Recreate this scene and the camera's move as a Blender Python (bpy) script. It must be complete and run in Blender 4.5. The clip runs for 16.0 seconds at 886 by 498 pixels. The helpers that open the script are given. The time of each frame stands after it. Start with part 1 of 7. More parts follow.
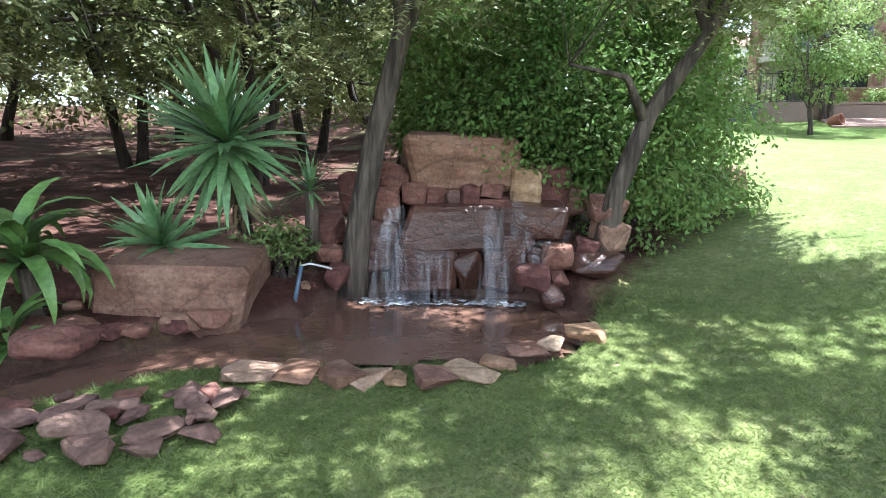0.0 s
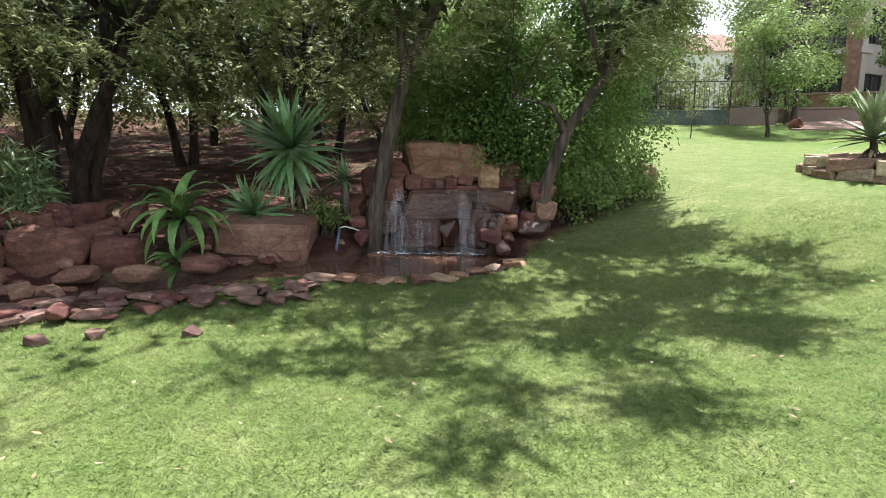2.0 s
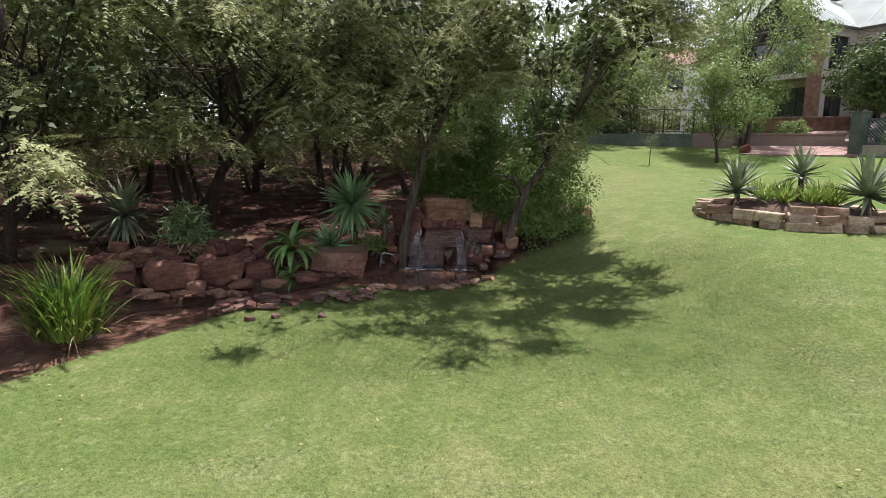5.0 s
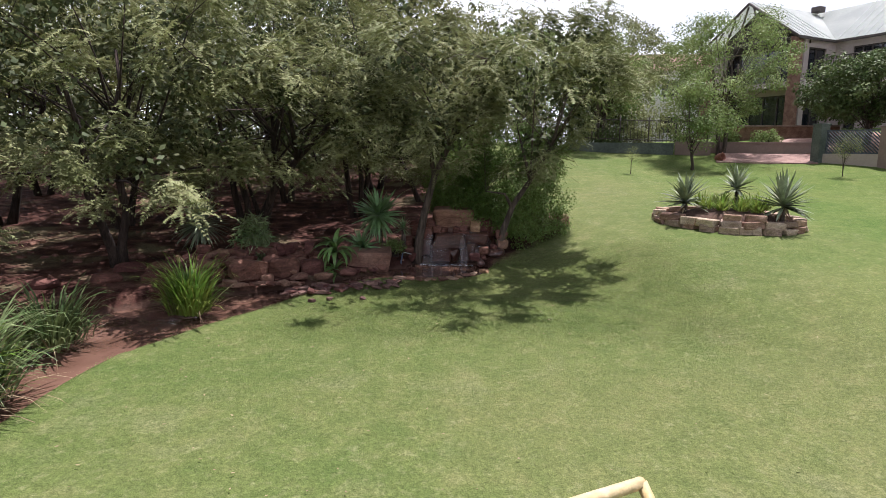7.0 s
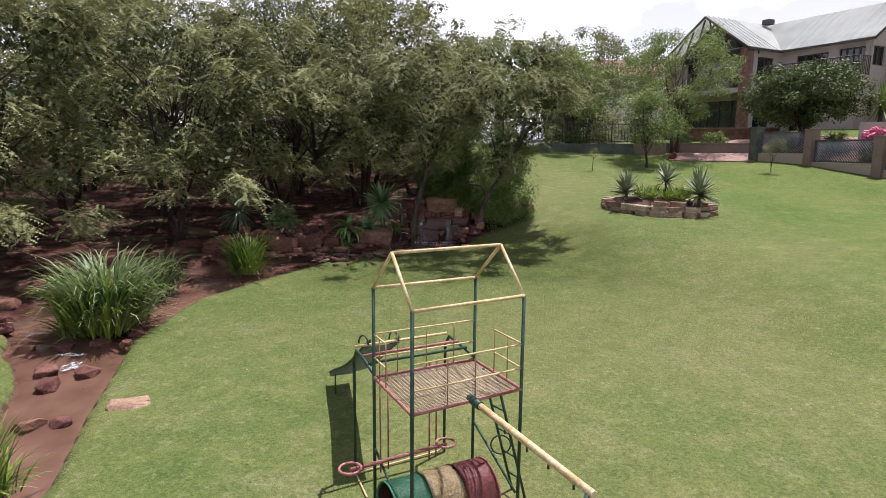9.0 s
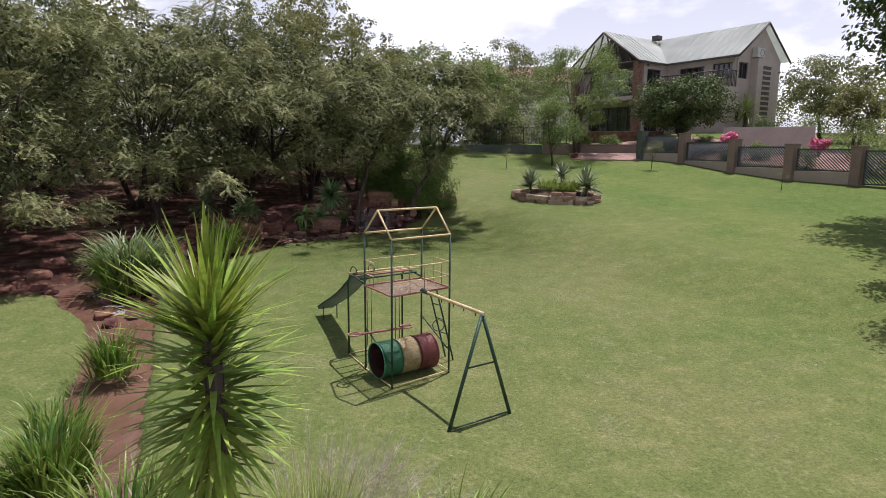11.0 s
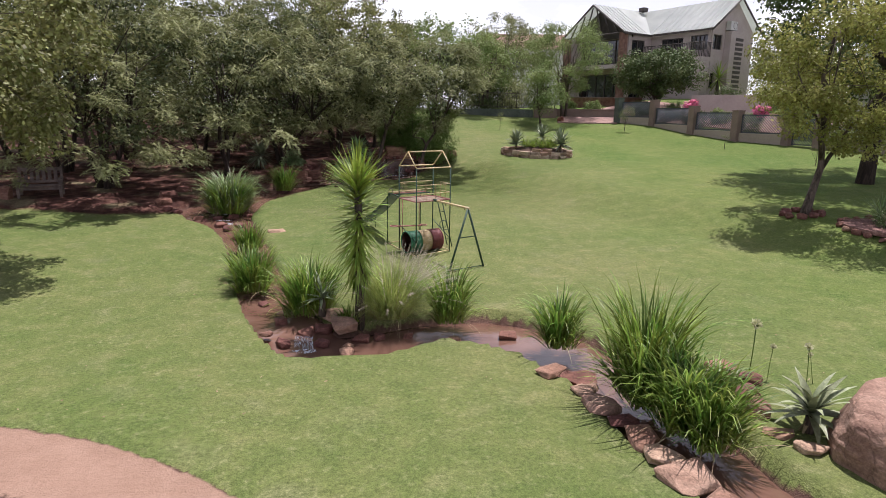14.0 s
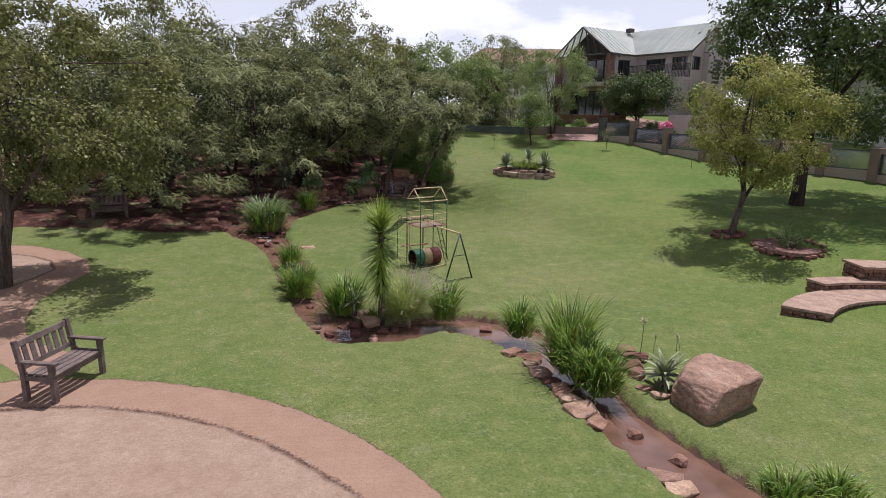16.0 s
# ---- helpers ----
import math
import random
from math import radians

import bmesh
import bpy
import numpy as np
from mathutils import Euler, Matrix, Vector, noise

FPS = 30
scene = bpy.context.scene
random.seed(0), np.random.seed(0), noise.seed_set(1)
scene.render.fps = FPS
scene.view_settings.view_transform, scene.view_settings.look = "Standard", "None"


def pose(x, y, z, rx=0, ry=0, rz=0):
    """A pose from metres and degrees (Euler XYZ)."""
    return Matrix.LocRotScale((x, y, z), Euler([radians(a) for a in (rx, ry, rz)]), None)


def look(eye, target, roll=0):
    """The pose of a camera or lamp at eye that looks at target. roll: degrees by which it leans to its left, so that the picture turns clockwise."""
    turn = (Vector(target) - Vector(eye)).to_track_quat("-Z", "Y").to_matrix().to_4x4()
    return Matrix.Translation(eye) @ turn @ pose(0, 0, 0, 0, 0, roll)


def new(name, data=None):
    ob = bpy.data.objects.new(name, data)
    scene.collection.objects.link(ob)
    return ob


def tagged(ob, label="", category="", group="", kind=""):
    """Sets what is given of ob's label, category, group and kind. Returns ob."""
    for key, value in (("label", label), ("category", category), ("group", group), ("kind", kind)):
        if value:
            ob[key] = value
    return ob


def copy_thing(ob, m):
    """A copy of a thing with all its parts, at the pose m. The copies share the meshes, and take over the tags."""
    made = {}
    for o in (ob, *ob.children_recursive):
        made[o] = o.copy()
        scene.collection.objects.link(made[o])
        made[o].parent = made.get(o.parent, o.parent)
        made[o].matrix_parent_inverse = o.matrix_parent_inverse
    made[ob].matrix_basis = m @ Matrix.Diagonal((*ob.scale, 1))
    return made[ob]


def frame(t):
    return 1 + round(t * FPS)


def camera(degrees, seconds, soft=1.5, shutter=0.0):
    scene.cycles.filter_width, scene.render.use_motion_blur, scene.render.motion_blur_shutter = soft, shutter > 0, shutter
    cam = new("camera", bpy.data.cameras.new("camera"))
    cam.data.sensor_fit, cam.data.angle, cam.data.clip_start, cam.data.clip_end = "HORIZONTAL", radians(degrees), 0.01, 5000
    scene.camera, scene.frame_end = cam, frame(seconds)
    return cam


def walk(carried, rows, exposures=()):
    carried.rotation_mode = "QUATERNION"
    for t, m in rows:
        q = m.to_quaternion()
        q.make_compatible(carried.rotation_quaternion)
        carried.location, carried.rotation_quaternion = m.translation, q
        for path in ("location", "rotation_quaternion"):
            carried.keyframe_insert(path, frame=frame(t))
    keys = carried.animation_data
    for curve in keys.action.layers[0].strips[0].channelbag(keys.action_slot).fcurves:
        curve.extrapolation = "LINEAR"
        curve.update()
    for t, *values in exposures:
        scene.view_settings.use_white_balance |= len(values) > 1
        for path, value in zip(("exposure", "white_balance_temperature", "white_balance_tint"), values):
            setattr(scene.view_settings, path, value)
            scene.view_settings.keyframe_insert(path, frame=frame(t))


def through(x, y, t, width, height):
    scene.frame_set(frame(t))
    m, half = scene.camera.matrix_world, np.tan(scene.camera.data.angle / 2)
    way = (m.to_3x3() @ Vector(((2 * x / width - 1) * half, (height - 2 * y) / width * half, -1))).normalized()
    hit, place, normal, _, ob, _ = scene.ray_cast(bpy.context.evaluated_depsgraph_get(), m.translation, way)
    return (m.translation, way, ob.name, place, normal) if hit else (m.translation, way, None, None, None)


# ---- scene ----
cam = camera(73.0, 16.0, soft=0.9)
PATH = [
    (0, (-0.107, 0.396, 2.013), (-0.144, 2.375, 1.723), 0.82),
    (0.5, (-0.054, 0.043, 1.992), (-0.094, 2.022, 1.706), 0.72),
    (1, (0.003, -0.422, 1.978), (-0.039, 1.556, 1.686), 0.90),
    (1.5, (0.049, -0.929, 1.978), (0.000, 1.049, 1.685), 0.88),
    (2, (0.078, -1.438, 2.003), (0.023, 0.540, 1.714), 0.72),
    (2.5, (0.107, -1.959, 2.087), (0.049, 0.019, 1.795), 0.72),
    (3, (0.132, -2.479, 2.184), (0.071, -0.501, 1.889), 0.73),
    (3.5, (0.149, -3.032, 2.298), (0.087, -1.055, 1.998), 0.84),
    (4, (0.156, -3.544, 2.408), (0.096, -1.568, 2.108), 0.94),
    (6.5, (0.202, -6.203, 3.245), (0.120, -4.232, 2.915), 1.07),
    (7, (0.249, -6.903, 3.232), (0.160, -4.931, 2.912), 0.72),
    (7.5, (0.262, -7.617, 3.234), (0.173, -5.644, 2.914), 0.62),
    (8, (0.271, -8.367, 3.234), (0.181, -6.394, 2.915), 0.55),
    (8.5, (0.263, -9.086, 3.251), (0.173, -7.114, 2.931), 0.57),
    (9, (0.250, -9.816, 3.261), (0.214, -7.842, 2.940), 0.58),
    (9.2, (0.233, -10.129, 3.261), (0.294, -8.156, 2.941), 0.55),
    (9.4, (0.216, -10.436, 3.265), (0.364, -8.467, 2.945), 0.55),
    (9.6, (0.190, -10.742, 3.269), (0.388, -8.778, 2.949), 0.55),
    (9.9, (0.142, -11.203, 3.275), (0.355, -9.240, 2.955), 0.54),
    (11.5, (-0.222, -13.657, 3.308), (-0.010, -11.694, 2.988), 0.52),
    (12, (-0.303, -14.547, 3.326), (-0.095, -12.587, 2.985), 0.43),
    (12.5, (-0.363, -15.321, 3.344), (-0.159, -13.371, 2.947), 0.46),
    (13, (-0.469, -16.033, 3.309), (-0.262, -14.092, 2.877), 0.60),
    (13.5, (-0.554, -16.775, 3.350), (-0.350, -14.835, 2.907), 0.82),
    (14, (-0.638, -17.498, 3.354), (-0.431, -15.558, 2.914), 0.91),
    (14.5, (-0.709, -18.190, 3.402), (-0.496, -16.251, 2.961), 1.09),
    (15, (-0.780, -18.949, 3.523), (-0.563, -17.010, 3.083), 1.09),
    (15.5, (-0.854, -19.755, 3.822), (-0.641, -17.816, 3.383), 1.03),
    (16, (-0.918, -20.579, 4.417), (-0.712, -18.639, 3.977), 1.00),
]
SIZE = 1.22  # metres to one unit of the plan below
walk(cam, [(t, look(SIZE * Vector(eye), SIZE * Vector(target), roll)) for t, eye, target, roll in PATH], exposures=[(0.0, 2.12, 5400, 5), (1.0, 1.72, 5650, 6), (2.0, 1.30, 5900, 7), (3.5, 0.86, 6050, 11), (7.0, 0.38, 6000, 20), (9.0, 0.16, 6100, 23), (11.5, -0.1, 6100, 21), (12.5, 0.06, 6100, 24), (14.0, 0.14, 6100, 23), (16.0, -0.18, 6000, 20)])

# ---- light: a high summer sun behind the house, pale sky with soft clouds ----
SUN_TO = Vector((0.26, 0.27, 1.12)).normalized()
world = bpy.data.worlds.new("sky")
scene.world = world
world.use_nodes = True
wn, wl = world.node_tree.nodes, world.node_tree.links
sky = wn.new("ShaderNodeTexSky")
sky.sky_type, sky.sun_disc = "NISHITA", False
sky.sun_elevation = math.asin(SUN_TO.z)
sky.sun_rotation = math.atan2(SUN_TO.x, SUN_TO.y)
sky.dust_density, sky.air_density = 2.0, 1.0
wco = wn.new("ShaderNodeTexCoord")
wmap = wn.new("ShaderNodeMapping")
wmap.inputs["Scale"].default_value = (1.0, 1.0, 2.3)
wnoise = wn.new("ShaderNodeTexNoise")
wnoise.inputs["Scale"].default_value, wnoise.inputs["Detail"].default_value = 4.4, 8.0
wramp = wn.new("ShaderNodeValToRGB")
wramp.color_ramp.elements[0].position, wramp.color_ramp.elements[1].position = 0.47, 0.60
wramp.color_ramp.elements[0].color, wramp.color_ramp.elements[1].color = (0.56, 0.56, 0.56, 1), (1, 1, 1, 1)
wmix = wn.new("ShaderNodeMix")
wmix.data_type = "RGBA"
wmix.inputs["B"].default_value = (25.0, 25.3, 26.0, 1)
wbg = wn["Background"]
wbg.inputs["Strength"].default_value = 0.056
wl.new(wco.outputs["Generated"], wmap.inputs["Vector"])
wl.new(wmap.outputs["Vector"], wnoise.inputs["Vector"])
wl.new(wnoise.outputs["Fac"], wramp.inputs["Fac"])
wsep, whaze, wcover = wn.new("ShaderNodeSeparateXYZ"), wn.new("ShaderNodeMapRange"), wn.new("ShaderNodeMath")
wl.new(wco.outputs["Generated"], wsep.inputs["Vector"]), wl.new(wsep.outputs["Z"], whaze.inputs["Value"])
for k_, v_ in (("From Min", 0.15), ("From Max", 0.75), ("To Min", 1.0), ("To Max", 0.19)):
    whaze.inputs[k_].default_value = v_
wcover.operation = "MULTIPLY"
wl.new(wramp.outputs["Color"], wcover.inputs[0]), wl.new(whaze.outputs["Result"], wcover.inputs[1])
wl.new(wcover.outputs["Value"], wmix.inputs["Factor"])
wl.new(sky.outputs["Color"], wmix.inputs["A"])
wl.new(wmix.outputs["Result"], wbg.inputs["Color"])
sun = new("sun", bpy.data.lights.new("sun", "SUN"))
sun.data.energy, sun.data.angle, sun.data.color = 6.0, radians(0.6), (1.0, 0.95, 0.87)
sun.matrix_world = look((0, 0, 30), Vector((0, 0, 30)) - SUN_TO)


# ---- materials ----
def material(name, colors, scale=4.0, fine=40.0, rough=0.8, bump=0.3, bump_scale=60.0, metal=0.0, spec=0.4, vary=0.0, through=0.0, island=False, stretch=1.0, grain=0.28):
    """Two colours mixed by broad noise, darkened and lightened by a fine one, with fine relief. vary: random value from piece to piece."""
    m = bpy.data.materials.new(name)
    m.use_nodes = True
    n, l = m.node_tree.nodes, m.node_tree.links
    p = n["Principled BSDF"]
    p.inputs["Roughness"].default_value, p.inputs["Metallic"].default_value = rough, metal
    p.inputs["Specular IOR Level"].default_value = spec
    co = n.new("ShaderNodeTexCoord")
    a, b, c = n.new("ShaderNodeTexNoise"), n.new("ShaderNodeTexNoise"), n.new("ShaderNodeTexNoise")
    for t, s, d in ((a, scale, 3), (b, fine, 3), (c, bump_scale, 4)):
        t.inputs["Scale"].default_value, t.inputs["Detail"].default_value = s, d
        mp = n.new("ShaderNodeMapping")
        mp.inputs["Scale"].default_value = (1, 1, stretch)
        l.new(co.outputs["Object"], mp.inputs["Vector"]), l.new(mp.outputs["Vector"], t.inputs["Vector"])
    ramp = n.new("ShaderNodeValToRGB")
    ramp.color_ramp.elements[0].position, ramp.color_ramp.elements[-1].position = 0.36, 0.64
    while len(ramp.color_ramp.elements) < len(colors):
        ramp.color_ramp.elements.new(0.36 + 0.28 * (len(ramp.color_ramp.elements) - 1) / (len(colors) - 1))
    for e, col in zip(ramp.color_ramp.elements, colors):
        e.color = (*col, 1)
    l.new(a.outputs["Fac"], ramp.inputs["Fac"])
    fine_r = n.new("ShaderNodeMapRange")
    fine_r.inputs["From Min"].default_value, fine_r.inputs["From Max"].default_value = 0.25, 0.75
    fine_r.inputs["To Min"].default_value, fine_r.inputs["To Max"].default_value = 1 - grain, 1 + grain
    l.new(b.outputs["Fac"], fine_r.inputs["Value"])
    hsv = n.new("ShaderNodeHueSaturation")
    l.new(ramp.outputs["Color"], hsv.inputs["Color"])
    value = fine_r.outputs["Result"]
    if vary:
        if island:
            rnd = n.new("ShaderNodeNewGeometry").outputs["Random Per Island"]
        else:
            rnd = n.new("ShaderNodeObjectInfo").outputs["Random"]
        rr = n.new("ShaderNodeMapRange")
        rr.inputs["To Min"].default_value, rr.inputs["To Max"].default_value = 1 - vary, 1 + vary
        l.new(rnd, rr.inputs["Value"])
        mul = n.new("ShaderNodeMath")
        mul.operation = "MULTIPLY"
        l.new(value, mul.inputs[0]), l.new(rr.outputs["Result"], mul.inputs[1])
        value = mul.outputs["Value"]
        hr = n.new("ShaderNodeMapRange")
        hr.inputs["To Min"].default_value, hr.inputs["To Max"].default_value = 0.5 - vary * 0.06, 0.5 + vary * 0.06
        l.new(rnd, hr.inputs["Value"]), l.new(hr.outputs["Result"], hsv.inputs["Hue"])
    l.new(value, hsv.inputs["Value"])
    l.new(hsv.outputs["Color"], p.inputs["Base Color"])
    if bump:
        bp = n.new("ShaderNodeBump")
        bp.inputs["Strength"].default_value, bp.inputs["Distance"].default_value = bump, 0.02 if stretch == 1 else 0.035
        l.new(c.outputs["Fac"], bp.inputs["Height"]), l.new(bp.outputs["Normal"], p.inputs["Normal"])
    if through:
        tr, mix = n.new("ShaderNodeBsdfTranslucent"), n.new("ShaderNodeMixShader")
        l.new(hsv.outputs["Color"], tr.inputs["Color"])
        mix.inputs["Fac"].default_value = through
        l.new(p.outputs["BSDF"], mix.inputs[1]), l.new(tr.outputs["BSDF"], mix.inputs[2])
        l.new(mix.outputs["Shader"], n["Material Output"].inputs["Surface"])
    return m


def rock_material(name, dark, mid, light, rough=0.88, spec=0.3, moss=0.0):
    """Bedded sandstone: broad patches, thin beds, cracks and grit, each stone a little different."""
    m = bpy.data.materials.new(name)
    m.use_nodes = True
    n, l = m.node_tree.nodes, m.node_tree.links
    p = n["Principled BSDF"]
    p.inputs["Roughness"].default_value, p.inputs["Specular IOR Level"].default_value = rough, spec
    co, info = n.new("ShaderNodeTexCoord"), n.new("ShaderNodeObjectInfo")
    shift = n.new("ShaderNodeVectorMath")
    shift.operation = "MULTIPLY_ADD"
    l.new(info.outputs["Random"], shift.inputs[0])
    shift.inputs[1].default_value = (31.0, 17.0, 23.0)
    l.new(co.outputs["Object"], shift.inputs[2])

    def tex(scale, detail, squash=1.0, rough_=0.55):
        mp, t = n.new("ShaderNodeMapping"), n.new("ShaderNodeTexNoise")
        mp.inputs["Scale"].default_value = (1, 1, squash)
        t.inputs["Scale"].default_value, t.inputs["Detail"].default_value, t.inputs["Roughness"].default_value = scale, detail, rough_
        l.new(shift.outputs["Vector"], mp.inputs["Vector"]), l.new(mp.outputs["Vector"], t.inputs["Vector"])
        return t.outputs["Fac"]

    patch, beds, grit, lumps = tex(2.6, 4), tex(4.5, 5, 5.0), tex(55, 4), tex(14, 6, 1.6, 0.65)
    crack = n.new("ShaderNodeTexVoronoi")
    crack.feature = "DISTANCE_TO_EDGE"
    crack.inputs["Scale"].default_value = 3.2
    warp = n.new("ShaderNodeVectorMath")
    warp.operation = "MULTIPLY_ADD"
    l.new(patch, warp.inputs[0])
    warp.inputs[1].default_value = (0.5, 0.4, 0.6)
    l.new(shift.outputs["Vector"], warp.inputs[2]), l.new(warp.outputs["Vector"], crack.inputs["Vector"])
    ramp = n.new("ShaderNodeValToRGB")
    for e, pos, c in zip((ramp.color_ramp.elements[0], ramp.color_ramp.elements.new(0.5), ramp.color_ramp.elements[-1]), (0.34, 0.5, 0.68), (dark, mid, light)):
        e.position, e.color = pos, (*c, 1)
    half = n.new("ShaderNodeMix")
    half.inputs["Factor"].default_value = 0.45
    l.new(patch, half.inputs["A"]), l.new(beds, half.inputs["B"]), l.new(half.outputs["Result"], ramp.inputs["Fac"])

    def ranged(src, a, b, c, d):
        r = n.new("ShaderNodeMapRange")
        for k, v in zip(("From Min", "From Max", "To Min", "To Max"), (a, b, c, d)):
            r.inputs[k].default_value = v
        l.new(src, r.inputs["Value"])
        return r.outputs["Result"]

    def times(x, y):
        k = n.new("ShaderNodeMath")
        k.operation = "MULTIPLY"
        l.new(x, k.inputs[0]), l.new(y, k.inputs[1])
        return k.outputs["Value"]

    value = times(times(ranged(grit, 0.25, 0.75, 0.7, 1.3), ranged(lumps, 0.3, 0.7, 0.72, 1.2)), times(ranged(crack.outputs["Distance"], 0.0, 0.03, 0.72, 1.0), ranged(info.outputs["Random"], 0, 1, 0.8, 1.2)))
    hsv = n.new("ShaderNodeHueSaturation")
    l.new(ranged(info.outputs["Random"], 0, 1, 0.49, 0.512), hsv.inputs["Hue"])
    l.new(ramp.outputs["Color"], hsv.inputs["Color"]), l.new(value, hsv.inputs["Value"])
    l.new(hsv.outputs["Color"], p.inputs["Base Color"])
    sum1, bp = n.new("ShaderNodeMath"), n.new("ShaderNodeBump")
    sum1.operation = "MULTIPLY_ADD"
    l.new(lumps, sum1.inputs[0])
    sum1.inputs[1].default_value = 1.6
    l.new(times(ranged(crack.outputs["Distance"], 0.0, 0.05, 0.2, 0.6), ranged(grit, 0, 1, 0.6, 1.1)), sum1.inputs[2])
    bp.inputs["Strength"].default_value, bp.inputs["Distance"].default_value = 0.8, 0.013
    l.new(sum1.outputs["Value"], bp.inputs["Height"]), l.new(bp.outputs["Normal"], p.inputs["Normal"])
    return m


M_ROCK = rock_material("red_sandstone", (0.078, 0.032, 0.025), (0.15, 0.065, 0.049), (0.235, 0.118, 0.088))
# wet stone, its colour darkened further for the shade on the waterfall wall
M_ROCK_WET_SHADE = rock_material("wet_shaded_sandstone", (0.035, 0.014, 0.011), (0.07, 0.029, 0.021), (0.11, 0.05, 0.035), 0.32, 0.55)
M_ROCK_PALE = rock_material("pale_sandstone", (0.14, 0.068, 0.047), (0.225, 0.122, 0.085), (0.32, 0.195, 0.14))
M_ROCK_BUFF = rock_material("buff_walling_sandstone", (0.25, 0.175, 0.125), (0.37, 0.275, 0.20), (0.48, 0.385, 0.30))
M_LILY = material("bright_lily_leaf", [(0.13, 0.21, 0.03), (0.30, 0.37, 0.08)], 3, 30, 0.45, 0, vary=0.35, through=0.4, island=True)
M_ROCK_PINK = rock_material("pinkish_boulder_stone", (0.21, 0.125, 0.085), (0.315, 0.202, 0.14), (0.42, 0.292, 0.21))
M_PURPLE = rock_material("purple_red_stone", (0.085, 0.046, 0.038), (0.15, 0.083, 0.068), (0.22, 0.132, 0.108))
M_ROCK_OCHRE = rock_material("ochre_sandstone", (0.17, 0.088, 0.052), (0.27, 0.155, 0.095), (0.37, 0.24, 0.16))
M_BARK = material("grey_brown_bark", [(0.038, 0.028, 0.022), (0.115, 0.088, 0.068)], 16.0, 60, 0.95, 1.0, 34, stretch=0.12, grain=0.45)
M_BARK_DARK = material("dark_bark", [(0.022, 0.015, 0.012), (0.062, 0.043, 0.035)], 16.0, 60, 0.95, 1.0, 34, stretch=0.12, grain=0.45)
M_LEAF_GREY = material("grey_green_foliage", [(0.145, 0.163, 0.061), (0.292, 0.305, 0.143)], 0.8, 8, 0.6, 0, spec=0.14, vary=0.3, through=0.2, island=True)
# leaf colour darkened to carry the shade inside the crowns
M_LEAF_SHADE = material("crown_shade_foliage", [(0.045, 0.058, 0.022), (0.09, 0.105, 0.045)], 0.8, 8, 0.6, 0, spec=0.15, vary=0.35, through=0.1, island=True)
M_LEAF_GLOSSY = material("glossy_dark_foliage", [(0.07, 0.09, 0.03), (0.14, 0.165, 0.066)], 0.8, 8, 0.48, 0, spec=0.25, vary=0.35, through=0.15, island=True)
M_LEAF_DARK = material("dark_green_foliage", [(0.062, 0.095, 0.03), (0.135, 0.17, 0.065)], 0.8, 8, 0.55, 0, spec=0.16, vary=0.35, through=0.2, island=True)
M_LEAF_BUSH = material("leafy_bush_green", [(0.11, 0.175, 0.042), (0.21, 0.29, 0.085)], 0.8, 8, 0.5, 0, spec=0.18, vary=0.35, through=0.45, island=True)
M_LEAF_BRIGHT = material("bright_green_foliage", [(0.135, 0.19, 0.055), (0.255, 0.31, 0.11)], 0.8, 8, 0.5, 0, spec=0.18, vary=0.35, through=0.35, island=True)
M_LEAF_YELLOW = material("yellow_green_foliage", [(0.20, 0.215, 0.05), (0.34, 0.335, 0.10)], 0.8, 8, 0.5, 0, spec=0.18, vary=0.35, through=0.45, island=True)
M_LEAF_OLIVE = material("olive_green_foliage", [(0.12, 0.13, 0.042), (0.235, 0.235, 0.085)], 0.8, 8, 0.5, 0, spec=0.2, vary=0.4, through=0.3, island=True)
M_ALOE = material("blue_green_aloe_leaf", [(0.11, 0.195, 0.075), (0.19, 0.30, 0.125)], 6, 40, 0.45, 0.1, 80, vary=0.25, island=True)
M_ALOE_BRIGHT = material("bright_green_aloe_leaf", [(0.085, 0.155, 0.035), (0.165, 0.26, 0.075)], 6, 40, 0.4, 0.1, 80, vary=0.25, island=True)
M_ALOE_PALE = material("pale_aloe_leaf", [(0.17, 0.195, 0.10), (0.27, 0.30, 0.17)], 6, 40, 0.5, 0.1, 80, vary=0.2, island=True)
M_ALOE_GREY = material("grey_green_aloe_leaf", [(0.14, 0.175, 0.10), (0.26, 0.30, 0.19)], 6, 40, 0.5, 0.1, 80, vary=0.25, island=True)
M_STRAP = material("strap_leaf_green", [(0.070, 0.138, 0.018), (0.25, 0.33, 0.058)], 3, 30, 0.42, 0, vary=0.4, through=0.35, island=True)
M_STRAP_PALE = material("pale_striped_leaf", [(0.10, 0.16, 0.055), (0.27, 0.32, 0.15)], 3, 30, 0.38, 0, vary=0.4, through=0.25, island=True)
M_YUCCA = material("yellow_green_yucca_leaf", [(0.15, 0.235, 0.03), (0.32, 0.40, 0.07)], 3, 30, 0.5, 0, vary=0.35, through=0.2, island=True)
M_DRY = material("dry_leaf_straw", [(0.20, 0.14, 0.08), (0.32, 0.25, 0.15)], 6, 40, 0.9, 0, vary=0.3, island=True)
M_PAMPAS = material("fine_fountain_grass", [(0.20, 0.26, 0.06), (0.39, 0.43, 0.13)], 3, 30, 0.6, 0, vary=0.35, through=0.45, island=True)
M_PLUME = material("feathery_seed_head", [(0.42, 0.37, 0.29), (0.58, 0.52, 0.42)], 3, 30, 0.8, 0, vary=0.3, through=0.4, island=True)
M_GREENPAINT = material("worn_dark_green_paint", [(0.012, 0.035, 0.02), (0.03, 0.07, 0.045)], 10, 60, 0.5, 0.2, 90)
